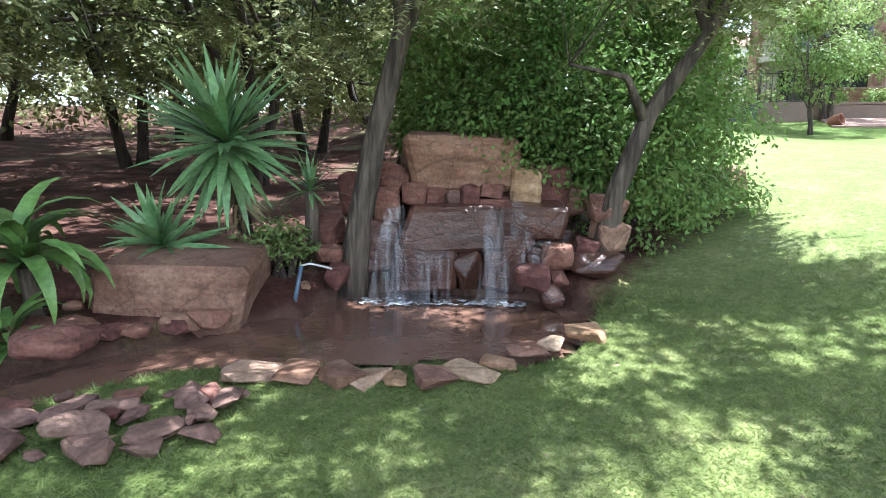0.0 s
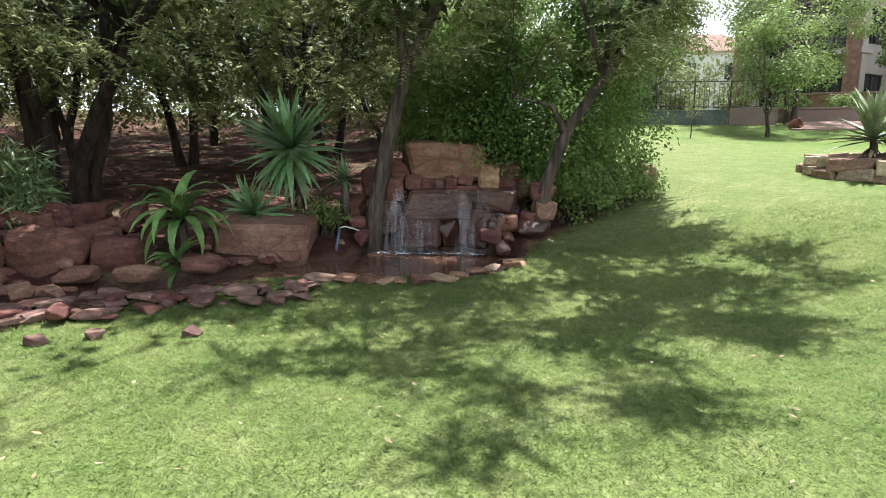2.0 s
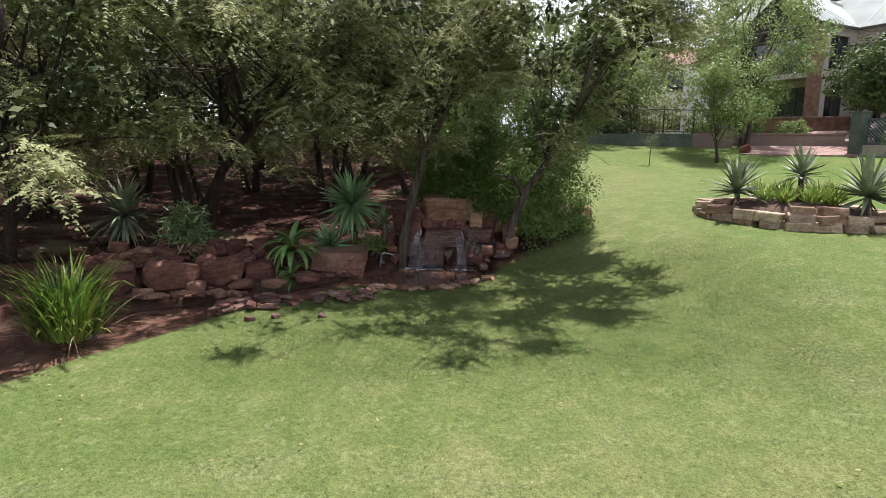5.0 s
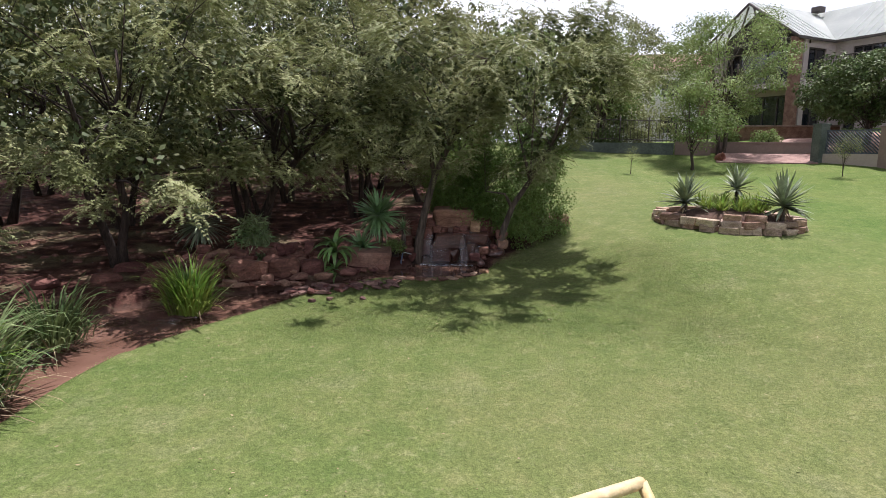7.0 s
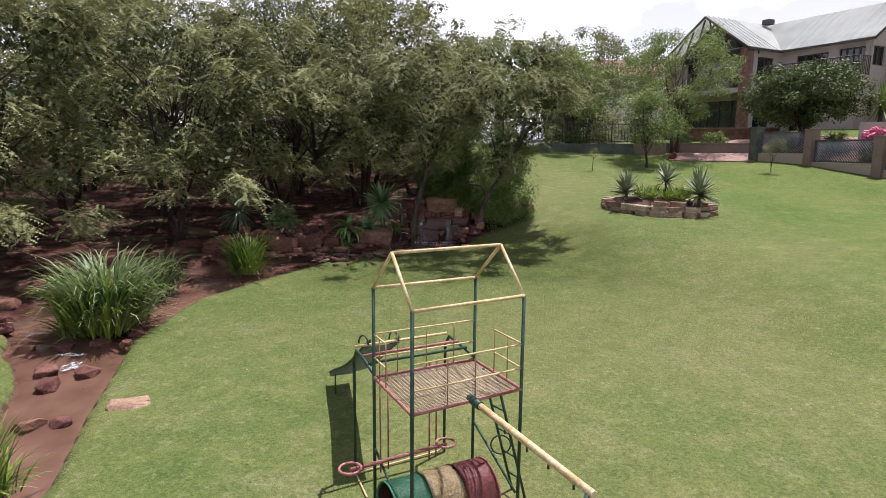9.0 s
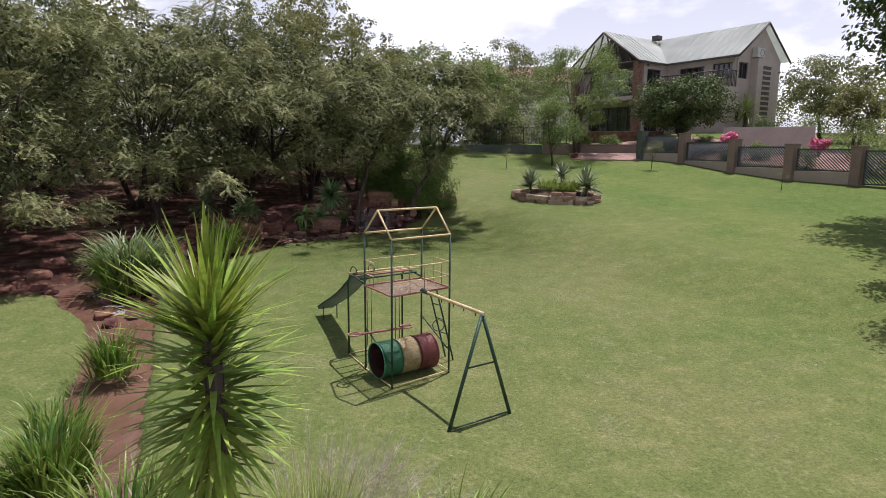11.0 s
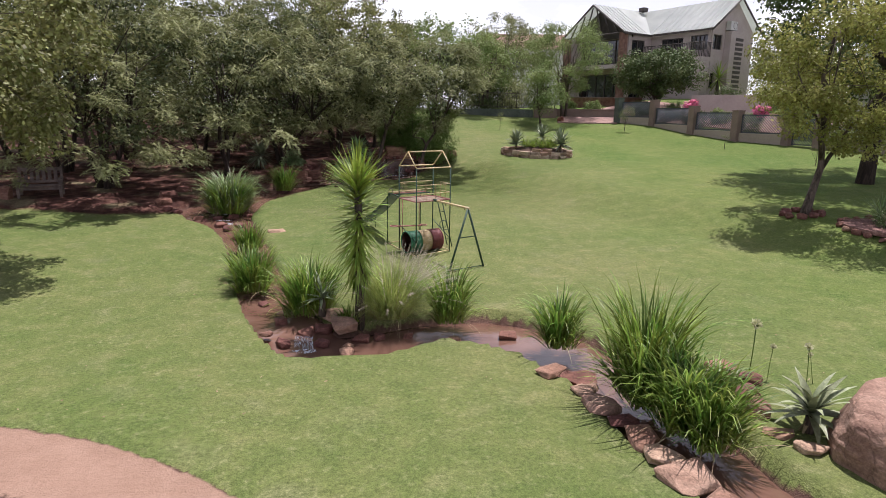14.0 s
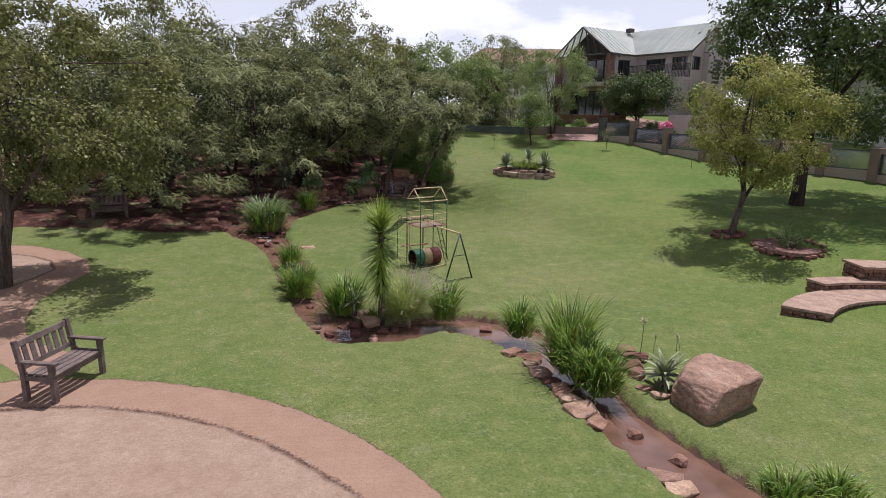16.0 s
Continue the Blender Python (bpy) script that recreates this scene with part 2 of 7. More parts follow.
M_CHUTE = material("worn_green_grey_sheet", [(0.09, 0.12, 0.10), (0.17, 0.19, 0.165)], 4, 40, 0.45, 0.2, 60)
M_CREAM = material("worn_cream_yellow_paint", [(0.50, 0.37, 0.17), (0.64, 0.52, 0.31)], 10, 60, 0.5, 0.2, 90)
M_REDPAINT = material("faded_red_paint", [(0.27, 0.085, 0.075), (0.42, 0.19, 0.165)], 10, 60, 0.55, 0.2, 90)
M_BENCH = material("grey_brown_painted_wood", [(0.085, 0.06, 0.055), (0.15, 0.115, 0.10)], 6, 60, 0.7, 0.4, 70, vary=0.12)
M_WALL = material("beige_grey_plaster", [(0.40, 0.335, 0.31), (0.45, 0.38, 0.355)], 1.2, 12, 0.9, 0.2, 60, grain=0.06)
M_FENCEWALL = material("buff_painted_wall", [(0.33, 0.27, 0.22), (0.38, 0.315, 0.26)], 1.5, 14, 0.9, 0.2, 60, grain=0.08)
M_PILLAR = material("brown_painted_pillar", [(0.21, 0.15, 0.125), (0.25, 0.178, 0.148)], 2, 16, 0.9, 0.2, 60, grain=0.08)
M_LATTICE = material("blue_grey_lattice_paint", [(0.045, 0.055, 0.065), (0.075, 0.085, 0.095)], 5, 30, 0.6, 0.1)
M_ROOF = material("pale_green_metal_roof", [(0.58, 0.61, 0.575), (0.69, 0.72, 0.675)], 0.8, 10, 0.45, 0.05, grain=0.05)
M_TRIM = material("dark_trim", [(0.05, 0.04, 0.035), (0.08, 0.065, 0.055)], 3, 20, 0.6, 0.1)
M_BRICK = material("red_brick", [(0.13, 0.062, 0.048), (0.21, 0.115, 0.09)], 5, 30, 0.9, 0.4, 40, vary=0.2)
M_TILE = material("terracotta_roof_tile", [(0.34, 0.20, 0.16), (0.44, 0.28, 0.23)], 3, 30, 0.9, 0.3)
M_WHITE = material("white_plaster", [(0.52, 0.50, 0.48), (0.60, 0.58, 0.56)], 1, 12, 0.9, 0.15, grain=0.05)
M_DARKWALL = material("dark_green_painted_wall", [(0.07, 0.085, 0.07), (0.11, 0.125, 0.105)], 2, 20, 0.85, 0.2)
M_POT = material("terracotta_pot", [(0.20, 0.08, 0.055), (0.28, 0.12, 0.085)], 5, 30, 0.85, 0.3)
M_GLASS = material("dark_window_glass", [(0.012, 0.014, 0.017), (0.02, 0.023, 0.027)], 1, 5, 0.06, 0, spec=0.8)
M_PINK = material("pink_flower", [(0.55, 0.08, 0.20), (0.70, 0.20, 0.32)], 4, 20, 0.6, 0, vary=0.3, island=True)
M_PIPE = material("blue_grey_plastic_pipe", [(0.06, 0.09, 0.14), (0.10, 0.14, 0.20)], 4, 20, 0.4, 0)

def water_material():
    m = bpy.data.materials.new("muddy_water")
    m.use_nodes = True
    n, l = m.node_tree.nodes, m.node_tree.links
    p = n["Principled BSDF"]
    co, a, b = n.new("ShaderNodeTexCoord"), n.new("ShaderNodeTexNoise"), n.new("ShaderNodeTexNoise")
    a.inputs["Scale"].default_value, b.inputs["Scale"].default_value = 2.0, 13.0
    b.inputs["Detail"].default_value = 3
    for t in (a, b):
        l.new(co.outputs["Object"], t.inputs["Vector"])
    r = n.new("ShaderNodeValToRGB")
    r.color_ramp.elements[0].position, r.color_ramp.elements[1].position = 0.35, 0.7
    r.color_ramp.elements[0].color, r.color_ramp.elements[1].color = (0.115, 0.062, 0.043, 1), (0.175, 0.098, 0.071, 1)
    l.new(a.outputs["Fac"], r.inputs["Fac"]), l.new(r.outputs["Color"], p.inputs["Base Color"])
    p.inputs["Roughness"].default_value, p.inputs["IOR"].default_value = 0.04, 1.5
    bp = n.new("ShaderNodeBump")
    bp.inputs["Strength"].default_value, bp.inputs["Distance"].default_value = 0.22, 0.02
    l.new(b.outputs["Fac"], bp.inputs["Height"]), l.new(bp.outputs["Normal"], p.inputs["Normal"])
    return m

def foam_material(name, cover, stretch, most, wide):
    """Broken white water: clear where the noise is low."""
    m = bpy.data.materials.new(name)
    m.use_nodes = True
    n, l = m.node_tree.nodes, m.node_tree.links
    p = n["Principled BSDF"]
    p.inputs["Base Color"].default_value, p.inputs["Roughness"].default_value = (0.72, 0.76, 0.82, 1), 0.25
    co, mp, a = n.new("ShaderNodeTexCoord"), n.new("ShaderNodeMapping"), n.new("ShaderNodeTexNoise")
    mp.inputs["Scale"].default_value = stretch
    a.inputs["Scale"].default_value, a.inputs["Detail"].default_value = 1.0, 4
    l.new(co.outputs["Object"], mp.inputs["Vector"]), l.new(mp.outputs["Vector"], a.inputs["Vector"])
    r = n.new("ShaderNodeMapRange")
    r.inputs["From Min"].default_value, r.inputs["From Max"].default_value = cover, cover + wide
    r.inputs["To Max"].default_value = most
    l.new(a.outputs["Fac"], r.inputs["Value"]), l.new(r.outputs["Result"], p.inputs["Alpha"])
    return m

M_WATER = water_material()
M_FOAM = foam_material("white_foam", 0.44, (26, 26, 26), 0.8, 0.25)
M_CASCADE = foam_material("white_cascade", 0.32, (40, 40, 1.5), 0.6, 0.45)
M_FALL = foam_material("falling_water", 0.38, (45, 45, 2.2), 0.22, 0.5)


# ---- builders ----
def part(name, bm, mat, parent=None, label="", smooth=False):
    me = bpy.data.meshes.new(name)
    if smooth:
        for f in bm.faces:
            f.smooth = True
    bm.to_mesh(me)
    bm.free()
    me.materials.append(mat)
    ob = new(name, me)
    if parent:
        ob.parent = parent
    if label:
        ob["label"] = label
    return ob

def mesh_np(name, verts, faces, mat, parent=None, smooth=False):
    """A mesh from arrays: (n, 3) places and (m, k) corner indices."""
    verts, faces = np.asarray(verts, np.float32), np.asarray(faces, np.int32)
    me = bpy.data.meshes.new(name)
    k = faces.shape[1]
    me.vertices.add(len(verts)), me.loops.add(faces.size), me.polygons.add(len(faces))
    me.vertices.foreach_set("co", verts.ravel())
    me.loops.foreach_set("vertex_index", faces.ravel())
    me.polygons.foreach_set("loop_start", np.arange(0, faces.size, k, dtype=np.int32))
    me.polygons.foreach_set("loop_total", np.full(len(faces), k, np.int32))
    if smooth:
        me.polygons.foreach_set("use_smooth", np.ones(len(faces), bool))
    me.update(calc_edges=True)
    if mat:
        me.materials.append(mat)
    ob = new(name, me)
    if parent:
        ob.parent = parent
    return ob

def thing(name, m, label, category, group="", kind=""):
    e = new(name)
    e.matrix_world = m if isinstance(m, Matrix) else Matrix.Translation(m)
    return tagged(e, label, category, group, kind)

def box_bm(sx, sy, sz, at=(0, 0, 0), bevel=0.0, bm=None):
    b = bm or bmesh.new()
    r = bmesh.ops.create_cube(b, size=1, matrix=Matrix.Translation(at) @ Matrix.Diagonal((sx, sy, sz, 1)))
    if bevel:
        es = list({e for v in r["verts"] for e in v.link_edges})
        bmesh.ops.bevel(b, geom=es, offset=bevel, segments=2, affect="EDGES", profile=0.6)
    return b

def tube_bm(points, radii, sides=8, bm=None):
    """A round bar along points."""
    b = bm or bmesh.new()
    pts = [Vector(p) for p in points]
    rs = radii if isinstance(radii, (list, tuple)) else [radii] * len(pts)
    rings, side = [], None
    for i, p in enumerate(pts):
        d = (pts[min(i + 1, len(pts) - 1)] - pts[max(i - 1, 0)]).normalized()
        if side is None:
            side = d.orthogonal().normalized()
        side = (side - d * side.dot(d)).normalized()
        up = d.cross(side)
        rings.append([b.verts.new(p + rs[i] * (math.cos(a) * side + math.sin(a) * up)) for a in (2 * math.pi * k / sides for k in range(sides))])
    for u, v in zip(rings, rings[1:]):
        for k in range(sides):
            b.faces.new((u[k], u[(k + 1) % sides], v[(k + 1) % sides], v[k])).smooth = True
    b.faces.new(rings[0][::-1]), b.faces.new(rings[-1])
    return b

def rock_bm(sx, sy, sz, seed, blocky=0.5):
    """An angular stone: the hull of scattered corners, with worn edges and a rough skin."""
    r = random.Random(seed)
    b = bmesh.new()
    for i in range(int(16 + 10 * (1 - blocky))):
        v = Vector((r.uniform(-1, 1), r.uniform(-1, 1), r.uniform(-1, 1)))
        ball = v.normalized() * r.uniform(0.85, 1.0)
        cube = v / max(abs(c) for c in v) * r.uniform(0.82, 1.0)
        p = ball.lerp(cube, blocky)
        b.verts.new((p.x * sx / 2, p.y * sy / 2, max(p.z, -1) * sz / 2))
    hull = bmesh.ops.convex_hull(b, input=b.verts[:])
    bmesh.ops.delete(b, geom=[g for g in set(hull["geom_interior"] + hull["geom_unused"]) if isinstance(g, bmesh.types.BMVert)], context="VERTS")
    bmesh.ops.dissolve_limit(b, angle_limit=radians(12), verts=b.verts[:], edges=b.edges[:])
    small = min(sx, sy, sz)
    bmesh.ops.bevel(b, geom=b.edges[:], offset=small * 0.06, segments=1, affect="EDGES", profile=0.5, clamp_overlap=True)
    bmesh.ops.triangulate(b, faces=b.faces[:])
    long = [e for e in b.edges if e.calc_length() > small * 0.35]
    bmesh.ops.subdivide_edges(b, edges=long, cuts=1, use_grid_fill=False)
    bmesh.ops.triangulate(b, faces=b.faces[:])
    off = Vector((seed * 1.7 % 50, seed * 0.31 % 50, 0))
    for v in b.verts:
        v.co += v.normal * (noise.noise(v.co * (2.2 / max(small, 0.05)) + off) * small * 0.05)
    if small > 0.6:
        for _ in range(2):
            bmesh.ops.subdivide_edges(b, edges=[e for e in b.edges if e.calc_length() > 0.07], cuts=1)
            bmesh.ops.triangulate(b, faces=b.faces[:])
        bmesh.ops.smooth_vert(b, verts=b.verts[:], factor=0.5, use_axis_x=True, use_axis_y=True, use_axis_z=True)
        b.normal_update()
        for v in b.verts:
            v.co += v.normal * (noise.noise(v.co * 3.0 + off) * 0.035 + noise.noise(Vector((v.co.x * 6, v.co.y * 6, v.co.z * 14)) + off) * 0.014)
    return b

def block_bm(sx, sy, sz, seed, rough=0.05, low=0.68):
    """A split sandstone block: skewed corners, chipped edges, uneven faces."""
    r = random.Random(seed)
    b = bmesh.new()
    bmesh.ops.create_cube(b, size=1)
    for v in b.verts:
        v.co = Vector((v.co.x * sx * r.uniform(low, 1.10), v.co.y * sy * r.uniform(low, 1.08), v.co.z * sz * r.uniform(low, 1.10)))
    small = min(sx, sy, sz)
    bmesh.ops.bevel(b, geom=b.edges[:], offset=small * 0.09, segments=1, affect="EDGES", profile=0.5)
    bmesh.ops.triangulate(b, faces=b.faces[:])
    for _ in range(2):
        long = [e for e in b.edges if e.calc_length() > max(small * 0.28, 0.03)]
        bmesh.ops.subdivide_edges(b, edges=long, cuts=1)
        bmesh.ops.triangulate(b, faces=b.faces[:])
    off = Vector((seed * 1.7 % 50, seed * 0.31 % 50, 0))
    b.normal_update()
    for v in b.verts:
        n1 = noise.noise(v.co * (1.6 / small) + off)
        n2 = noise.noise(Vector((v.co.x * 1.5, v.co.y * 1.5, v.co.z * 7)) / small + off)
        v.co += v.normal * (n1 * 0.7 + n2 * 0.5) * small * rough * 0.9
    return b

def rock(name, at, size, seed, mat=None, label="", category="rock", turn=0, tilt=0, blocky=0.5, group="", parent=None):
    ob = part(name, block_bm(*size, seed, low=0.86 if blocky > 0.93 else 0.68) if blocky > 0.8 else rock_bm(*size, seed, blocky), mat or M_ROCK)
    ob.matrix_world = pose(*at, tilt, tilt * 0.4, turn)
    if parent:
        ob.parent = parent
        ob.matrix_parent_inverse = Matrix.Identity(4)
        ob.matrix_basis = parent.matrix_world.inverted() @ pose(*at, tilt, tilt * 0.4, turn)
        return ob
    return tagged(ob, label, category, group)

def blades(n, rnd, base_r, length, width, lean, droop, segs=5, base_pts=None, twist=0.4, taper=1.0, lens=(0.6, 1.0), keel=0.0, up0=None, bend_pow=1.3, tip_pow=1.6):
    """Strap leaves as arrays: each bends over under its weight. Returns places and quads."""
    ang = rnd.uniform(0, 2 * np.pi, n)
    L = length * rnd.uniform(lens[0], lens[1], n)
    rr = base_r * np.sqrt(rnd.uniform(0, 1, n))
    if base_pts is None:
        base = np.stack([rr * np.cos(ang + rnd.normal(0, 0.6, n)), rr * np.sin(ang + rnd.normal(0, 0.6, n)), np.zeros(n)], -1)
    else:
        base = base_pts
    th0 = np.radians(rnd.uniform(lean[0], lean[1], n)) if up0 is None else up0
    bend = np.radians(rnd.uniform(droop[0], droop[1], n))
    out = np.stack([np.cos(ang), np.sin(ang), np.zeros(n)], -1)
    tw = rnd.normal(0, twist, n)
    side = np.stack([-np.sin(ang + tw), np.cos(ang + tw), np.zeros(n)], -1)
    verts, p, cols = [], base.copy(), 2
    for k in range(segs + 1):
        u = k / segs
        w = width * (1 - u ** tip_pow * taper) * (0.55 + 0.45 * min(1, u * 4)) * (L / length) ** 0.4
        w = np.maximum(w, width * 0.04)
        th = th0 + bend * u ** bend_pow
        d = out * np.sin(th)[:, None] + np.array([0, 0, 1.0]) * np.cos(th)[:, None]
        nor = np.cross(d, side)
        if keel:
            verts.append(np.stack([p - side * w[:, None] / 2 + nor * (keel * w)[:, None], p, p + side * w[:, None] / 2 + nor * (keel * w)[:, None]], 1))
            cols = 3
        else:
            verts.append(np.stack([p - side * w[:, None] / 2, p + side * w[:, None] / 2], 1))
        p = p + d * (L / segs)[:, None]
    V = np.concatenate(verts, 1).reshape(-1, 3)
    per = cols * (segs + 1)
    quads = []
    for k in range(segs):
        for c in range(cols - 1):
            quads.append([cols * k + c, cols * k + c + 1, cols * (k + 1) + c + 1, cols * (k + 1) + c])
    F = (np.arange(n)[:, None, None] * per + np.array(quads)[None]).reshape(-1, 4)
    return V, F

def leaf_cloud(centers, radii, per, rnd, size, droop=0.0, flat=0.75):
    """Many small leaves round each centre, most of them turned up to the light: (n, 3) places and quads; leaves hang by droop."""
    c = np.repeat(centers, per, 0)
    r = np.repeat(radii, per)
    n = len(c)
    v = rnd.normal(0, 1, (n, 3))
    v /= np.linalg.norm(v, axis=1, keepdims=True)
    p = c + v * (r * rnd.uniform(0.15, 1.0, n) ** 0.45)[:, None] * np.array([1, 1, flat])
    up = v * 0.8 + rnd.normal(0, 0.45, (n, 3)) + np.array([0, 0, 0.55])
    up /= np.linalg.norm(up, axis=1, keepdims=True)
    d = v * 0.6 + rnd.normal(0, 0.6, (n, 3)) + np.array([0, 0, -droop])
    d -= up * np.sum(d * up, 1)[:, None]
    d /= np.linalg.norm(d, axis=1, keepdims=True) + 1e-9
    s = np.cross(up, d)
    L = rnd.uniform(0.6, 1.25, n) * size[0]
    W = rnd.uniform(0.7, 1.2, n) * size[1]
    V = np.stack([p, p + d * (L * 0.5)[:, None] + s * (W * 0.5)[:, None], p + d * L[:, None], p + d * (L * 0.5)[:, None] - s * (W * 0.5)[:, None]], 1).reshape(-1, 3)
    F = np.arange(n)[:, None] * 4 + np.array([[0, 1, 2, 3]])
    return V, F

def frond_pads(centers, axis, per, rnd, length=0.5, pairs=12, leaf=(0.085, 0.03), fall=0.42):
    """Feathery pads: from each centre arching fronds spread all round, most of them away from the axis, and nod at the tip; leaflets on both sides lie in the frond's plane."""
    c = np.repeat(centers, per, 0)
    n = len(c)
    out = c - np.array([axis[0], axis[1], 0.0])
    out[:, 2] = 0
    out /= np.linalg.norm(out, axis=1, keepdims=True) + 1e-6
    a = rnd.uniform(0, 2 * np.pi, n)
    d = np.stack([np.cos(a), np.sin(a), np.zeros(n)], -1) + out * 0.75
    d /= np.linalg.norm(d, axis=1, keepdims=True) + 1e-6
    d[:, 2] = rnd.normal(0.12, 0.28, n)
    L = length * rnd.uniform(0.6, 1.25, n)
    start = c + rnd.normal(0, 0.10, (n, 3)) * np.array([1, 1, 0.9]) - d * (L * 0.25)[:, None]
    side = np.cross(d, np.array([0, 0, 1.0]) + rnd.normal(0, 0.33, (n, 3)))
    side /= np.linalg.norm(side, axis=1, keepdims=True)
    drop = fall * L * rnd.uniform(0.5, 1.4, n)
    tris = []
    for k in range(pairs):
        u = (k + 0.6) / pairs
        p = start + d * (L * u)[:, None] - np.array([0, 0, 1.0]) * (drop * u * u)[:, None]
        t = d * L[:, None] - np.array([0, 0, 1.0]) * (2 * drop * u)[:, None]
        t /= np.linalg.norm(t, axis=1, keepdims=True)
        for s in (-1, 1):
            w = side * s + t * rnd.uniform(0.35, 0.8, n)[:, None] + rnd.normal(0, 0.16, (n, 3)) - np.array([0, 0, 0.22])
            w /= np.linalg.norm(w, axis=1, keepdims=True)
            m = (leaf[0] * (0.45 + 1.1 * math.sqrt(u) * (1 - u) ** 0.6) * rnd.uniform(0.75, 1.2, n))[:, None]
            b = t * (leaf[1] * 0.5)
            tris.append(np.stack([p - b, p + b, p + w * m], 1))
    V = np.concatenate(tris).reshape(-1, 3)
    return V, np.arange(len(V)).reshape(-1, 3)

def tree(at, label, category="tree", seed=1, height=5.5, spread=2.4, crown_lo=1.4, stems=2, lean=0.25, clumps=150, per=70, leaf=(0.07, 0.022), mat=None, bark=None, droop=0.3, trunk_r=0.09, clump_r=0.42, group="", base_spread=0.1, crown_off=(0, 0), ways=None, flat=0.75, spray=0.0, gap=-0.12, lobes=()):
    """Forking stems under an uneven crown of leaf clumps that hang on boughs."""
    rnd, r = np.random.default_rng(seed), random.Random(seed)
    e = thing("tree", at, label, category, group)
    bm = bmesh.new()
    forks = []
    for w_i, way in enumerate(ways or ()):
        pts = [Vector(p) for p in way]
        rad = [trunk_r * (1 if w_i == 0 else 0.45) * (1.2 if i == 0 else 1) * (1 - 0.75 * i / (len(pts) - 1)) for i in range(len(pts))]
        tube_bm(pts, rad, 10, bm)
        forks.append((pts, rad))
    for k in range(0 if ways else stems):
        a = 2 * math.pi * (k + r.random() * 0.6) / stems
        tip = Vector((math.cos(a) * lean * height * 0.55 + crown_off[0] * 0.6, math.sin(a) * lean * height * 0.55 + crown_off[1] * 0.6, height * r.uniform(0.55, 0.72)))
        base = Vector((math.cos(a) * base_spread, math.sin(a) * base_spread, -0.12))
        pts, n = [], 7
        for i in range(n + 1):
            u = i / n
            p = base.lerp(tip, u) + Vector((r.uniform(-1, 1), r.uniform(-1, 1), 0)) * 0.05 * height * 0.35 * math.sin(u * 3)
            pts.append(p)
        rad = [trunk_r * (1.25 if i == 0 else 1) * (1 - 0.72 * i / n) for i in range(n + 1)]
        tube_bm(pts, rad, 8, bm)
        forks.append((pts, rad))
    cz = (crown_lo + height) / 2
    hz = (height - crown_lo) / 2
    cs = []
    while len(cs) < clumps:
        v = np.array([rnd.uniform(-1, 1) for _ in range(3)])
        q = np.linalg.norm(v)
        if q > 1 or q < (0.5 if spray else 0.35):
            continue
        p = Vector((v[0] * spread + crown_off[0], v[1] * spread + crown_off[1], cz + v[2] * hz))
        if noise.noise(p * 0.9 + Vector((seed * 3.1, 0, 0))) < gap:
            continue
        cs.append(p)
    for lx, ly, lz, lr, ln in lobes:
        cs += [Vector((lx, ly, lz)) + Vector((r.gauss(0, 0.5), r.gauss(0, 0.5), r.gauss(0, 0.22))) * lr for _ in range(ln)]
    limbs = bmesh.new()
    for i, p in enumerate(cs):
        if i % (4 if ways else 6 if spray else 3):
            continue
        pts, rad = forks[i % len(forks)]
        j = min(len(pts) - 1, max(2, int(len(pts) * ((0.6 if ways else 0.35) + 0.4 * r.random()))))
        a, b = pts[j], p
        mid = a.lerp(b, 0.5) + Vector((r.uniform(-0.15, 0.15), r.uniform(-0.15, 0.15), 0.12))
        tube_bm([a, mid, b], [rad[j] * 0.42, rad[j] * 0.26, 0.006], 5, limbs)
    part("trunk", bm, bark or M_BARK, e)
    part("branchwork", limbs, bark or M_BARK, e)
    C = np.array([list(p) for p in cs])
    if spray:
        # added filler leaves, coloured dark as the shade between the pads
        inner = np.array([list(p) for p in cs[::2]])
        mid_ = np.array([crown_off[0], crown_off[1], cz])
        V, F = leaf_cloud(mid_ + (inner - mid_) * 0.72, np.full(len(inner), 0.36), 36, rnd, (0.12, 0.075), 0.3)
        mesh_np("inner_foliage", V, F, M_LEAF_SHADE, e)
        V, F = frond_pads(C, crown_off, per, rnd, spray, 11, leaf)
    else:
        V, F = leaf_cloud(C, rnd.uniform(0.6, 1.25, len(C)) * clump_r, per, rnd, leaf, droop, flat)
    mesh_np("crown", V, F, mat or M_LEAF_GREY, e)
    return e


# ---- ground ----
def gz(x, y):
    """The lie of the land: a slope that rises to the house, with a grassy bank across the lawn."""
    x, y = np.clip(np.asarray(x, float), -14, 20), np.clip(np.asarray(y, float), -18, 21)
    d = 0.9 * x + 0.445 * y - 3.67
    rise, fade = np.clip((d + 1.0) / 2.4, 0, 1), np.clip((d - 3.5) / 7.5, 0, 1)
    bank = 0.36 * rise * rise * (3 - 2 * rise) * (1 - fade * fade * (3 - 2 * fade)) * np.clip((np.hypot(x - 9.2, y + 12.6) - 3.9) / 1.6, 0, 1)
    return 1.017 + 0.0105 * x + 0.0628 * y + 0.00227 * x * x + 0.00018 * x * y + 0.00268 * y * y + bank

def G(x, y, dz=0.0):
    return (x, y, float(gz(x, y)) + dz)

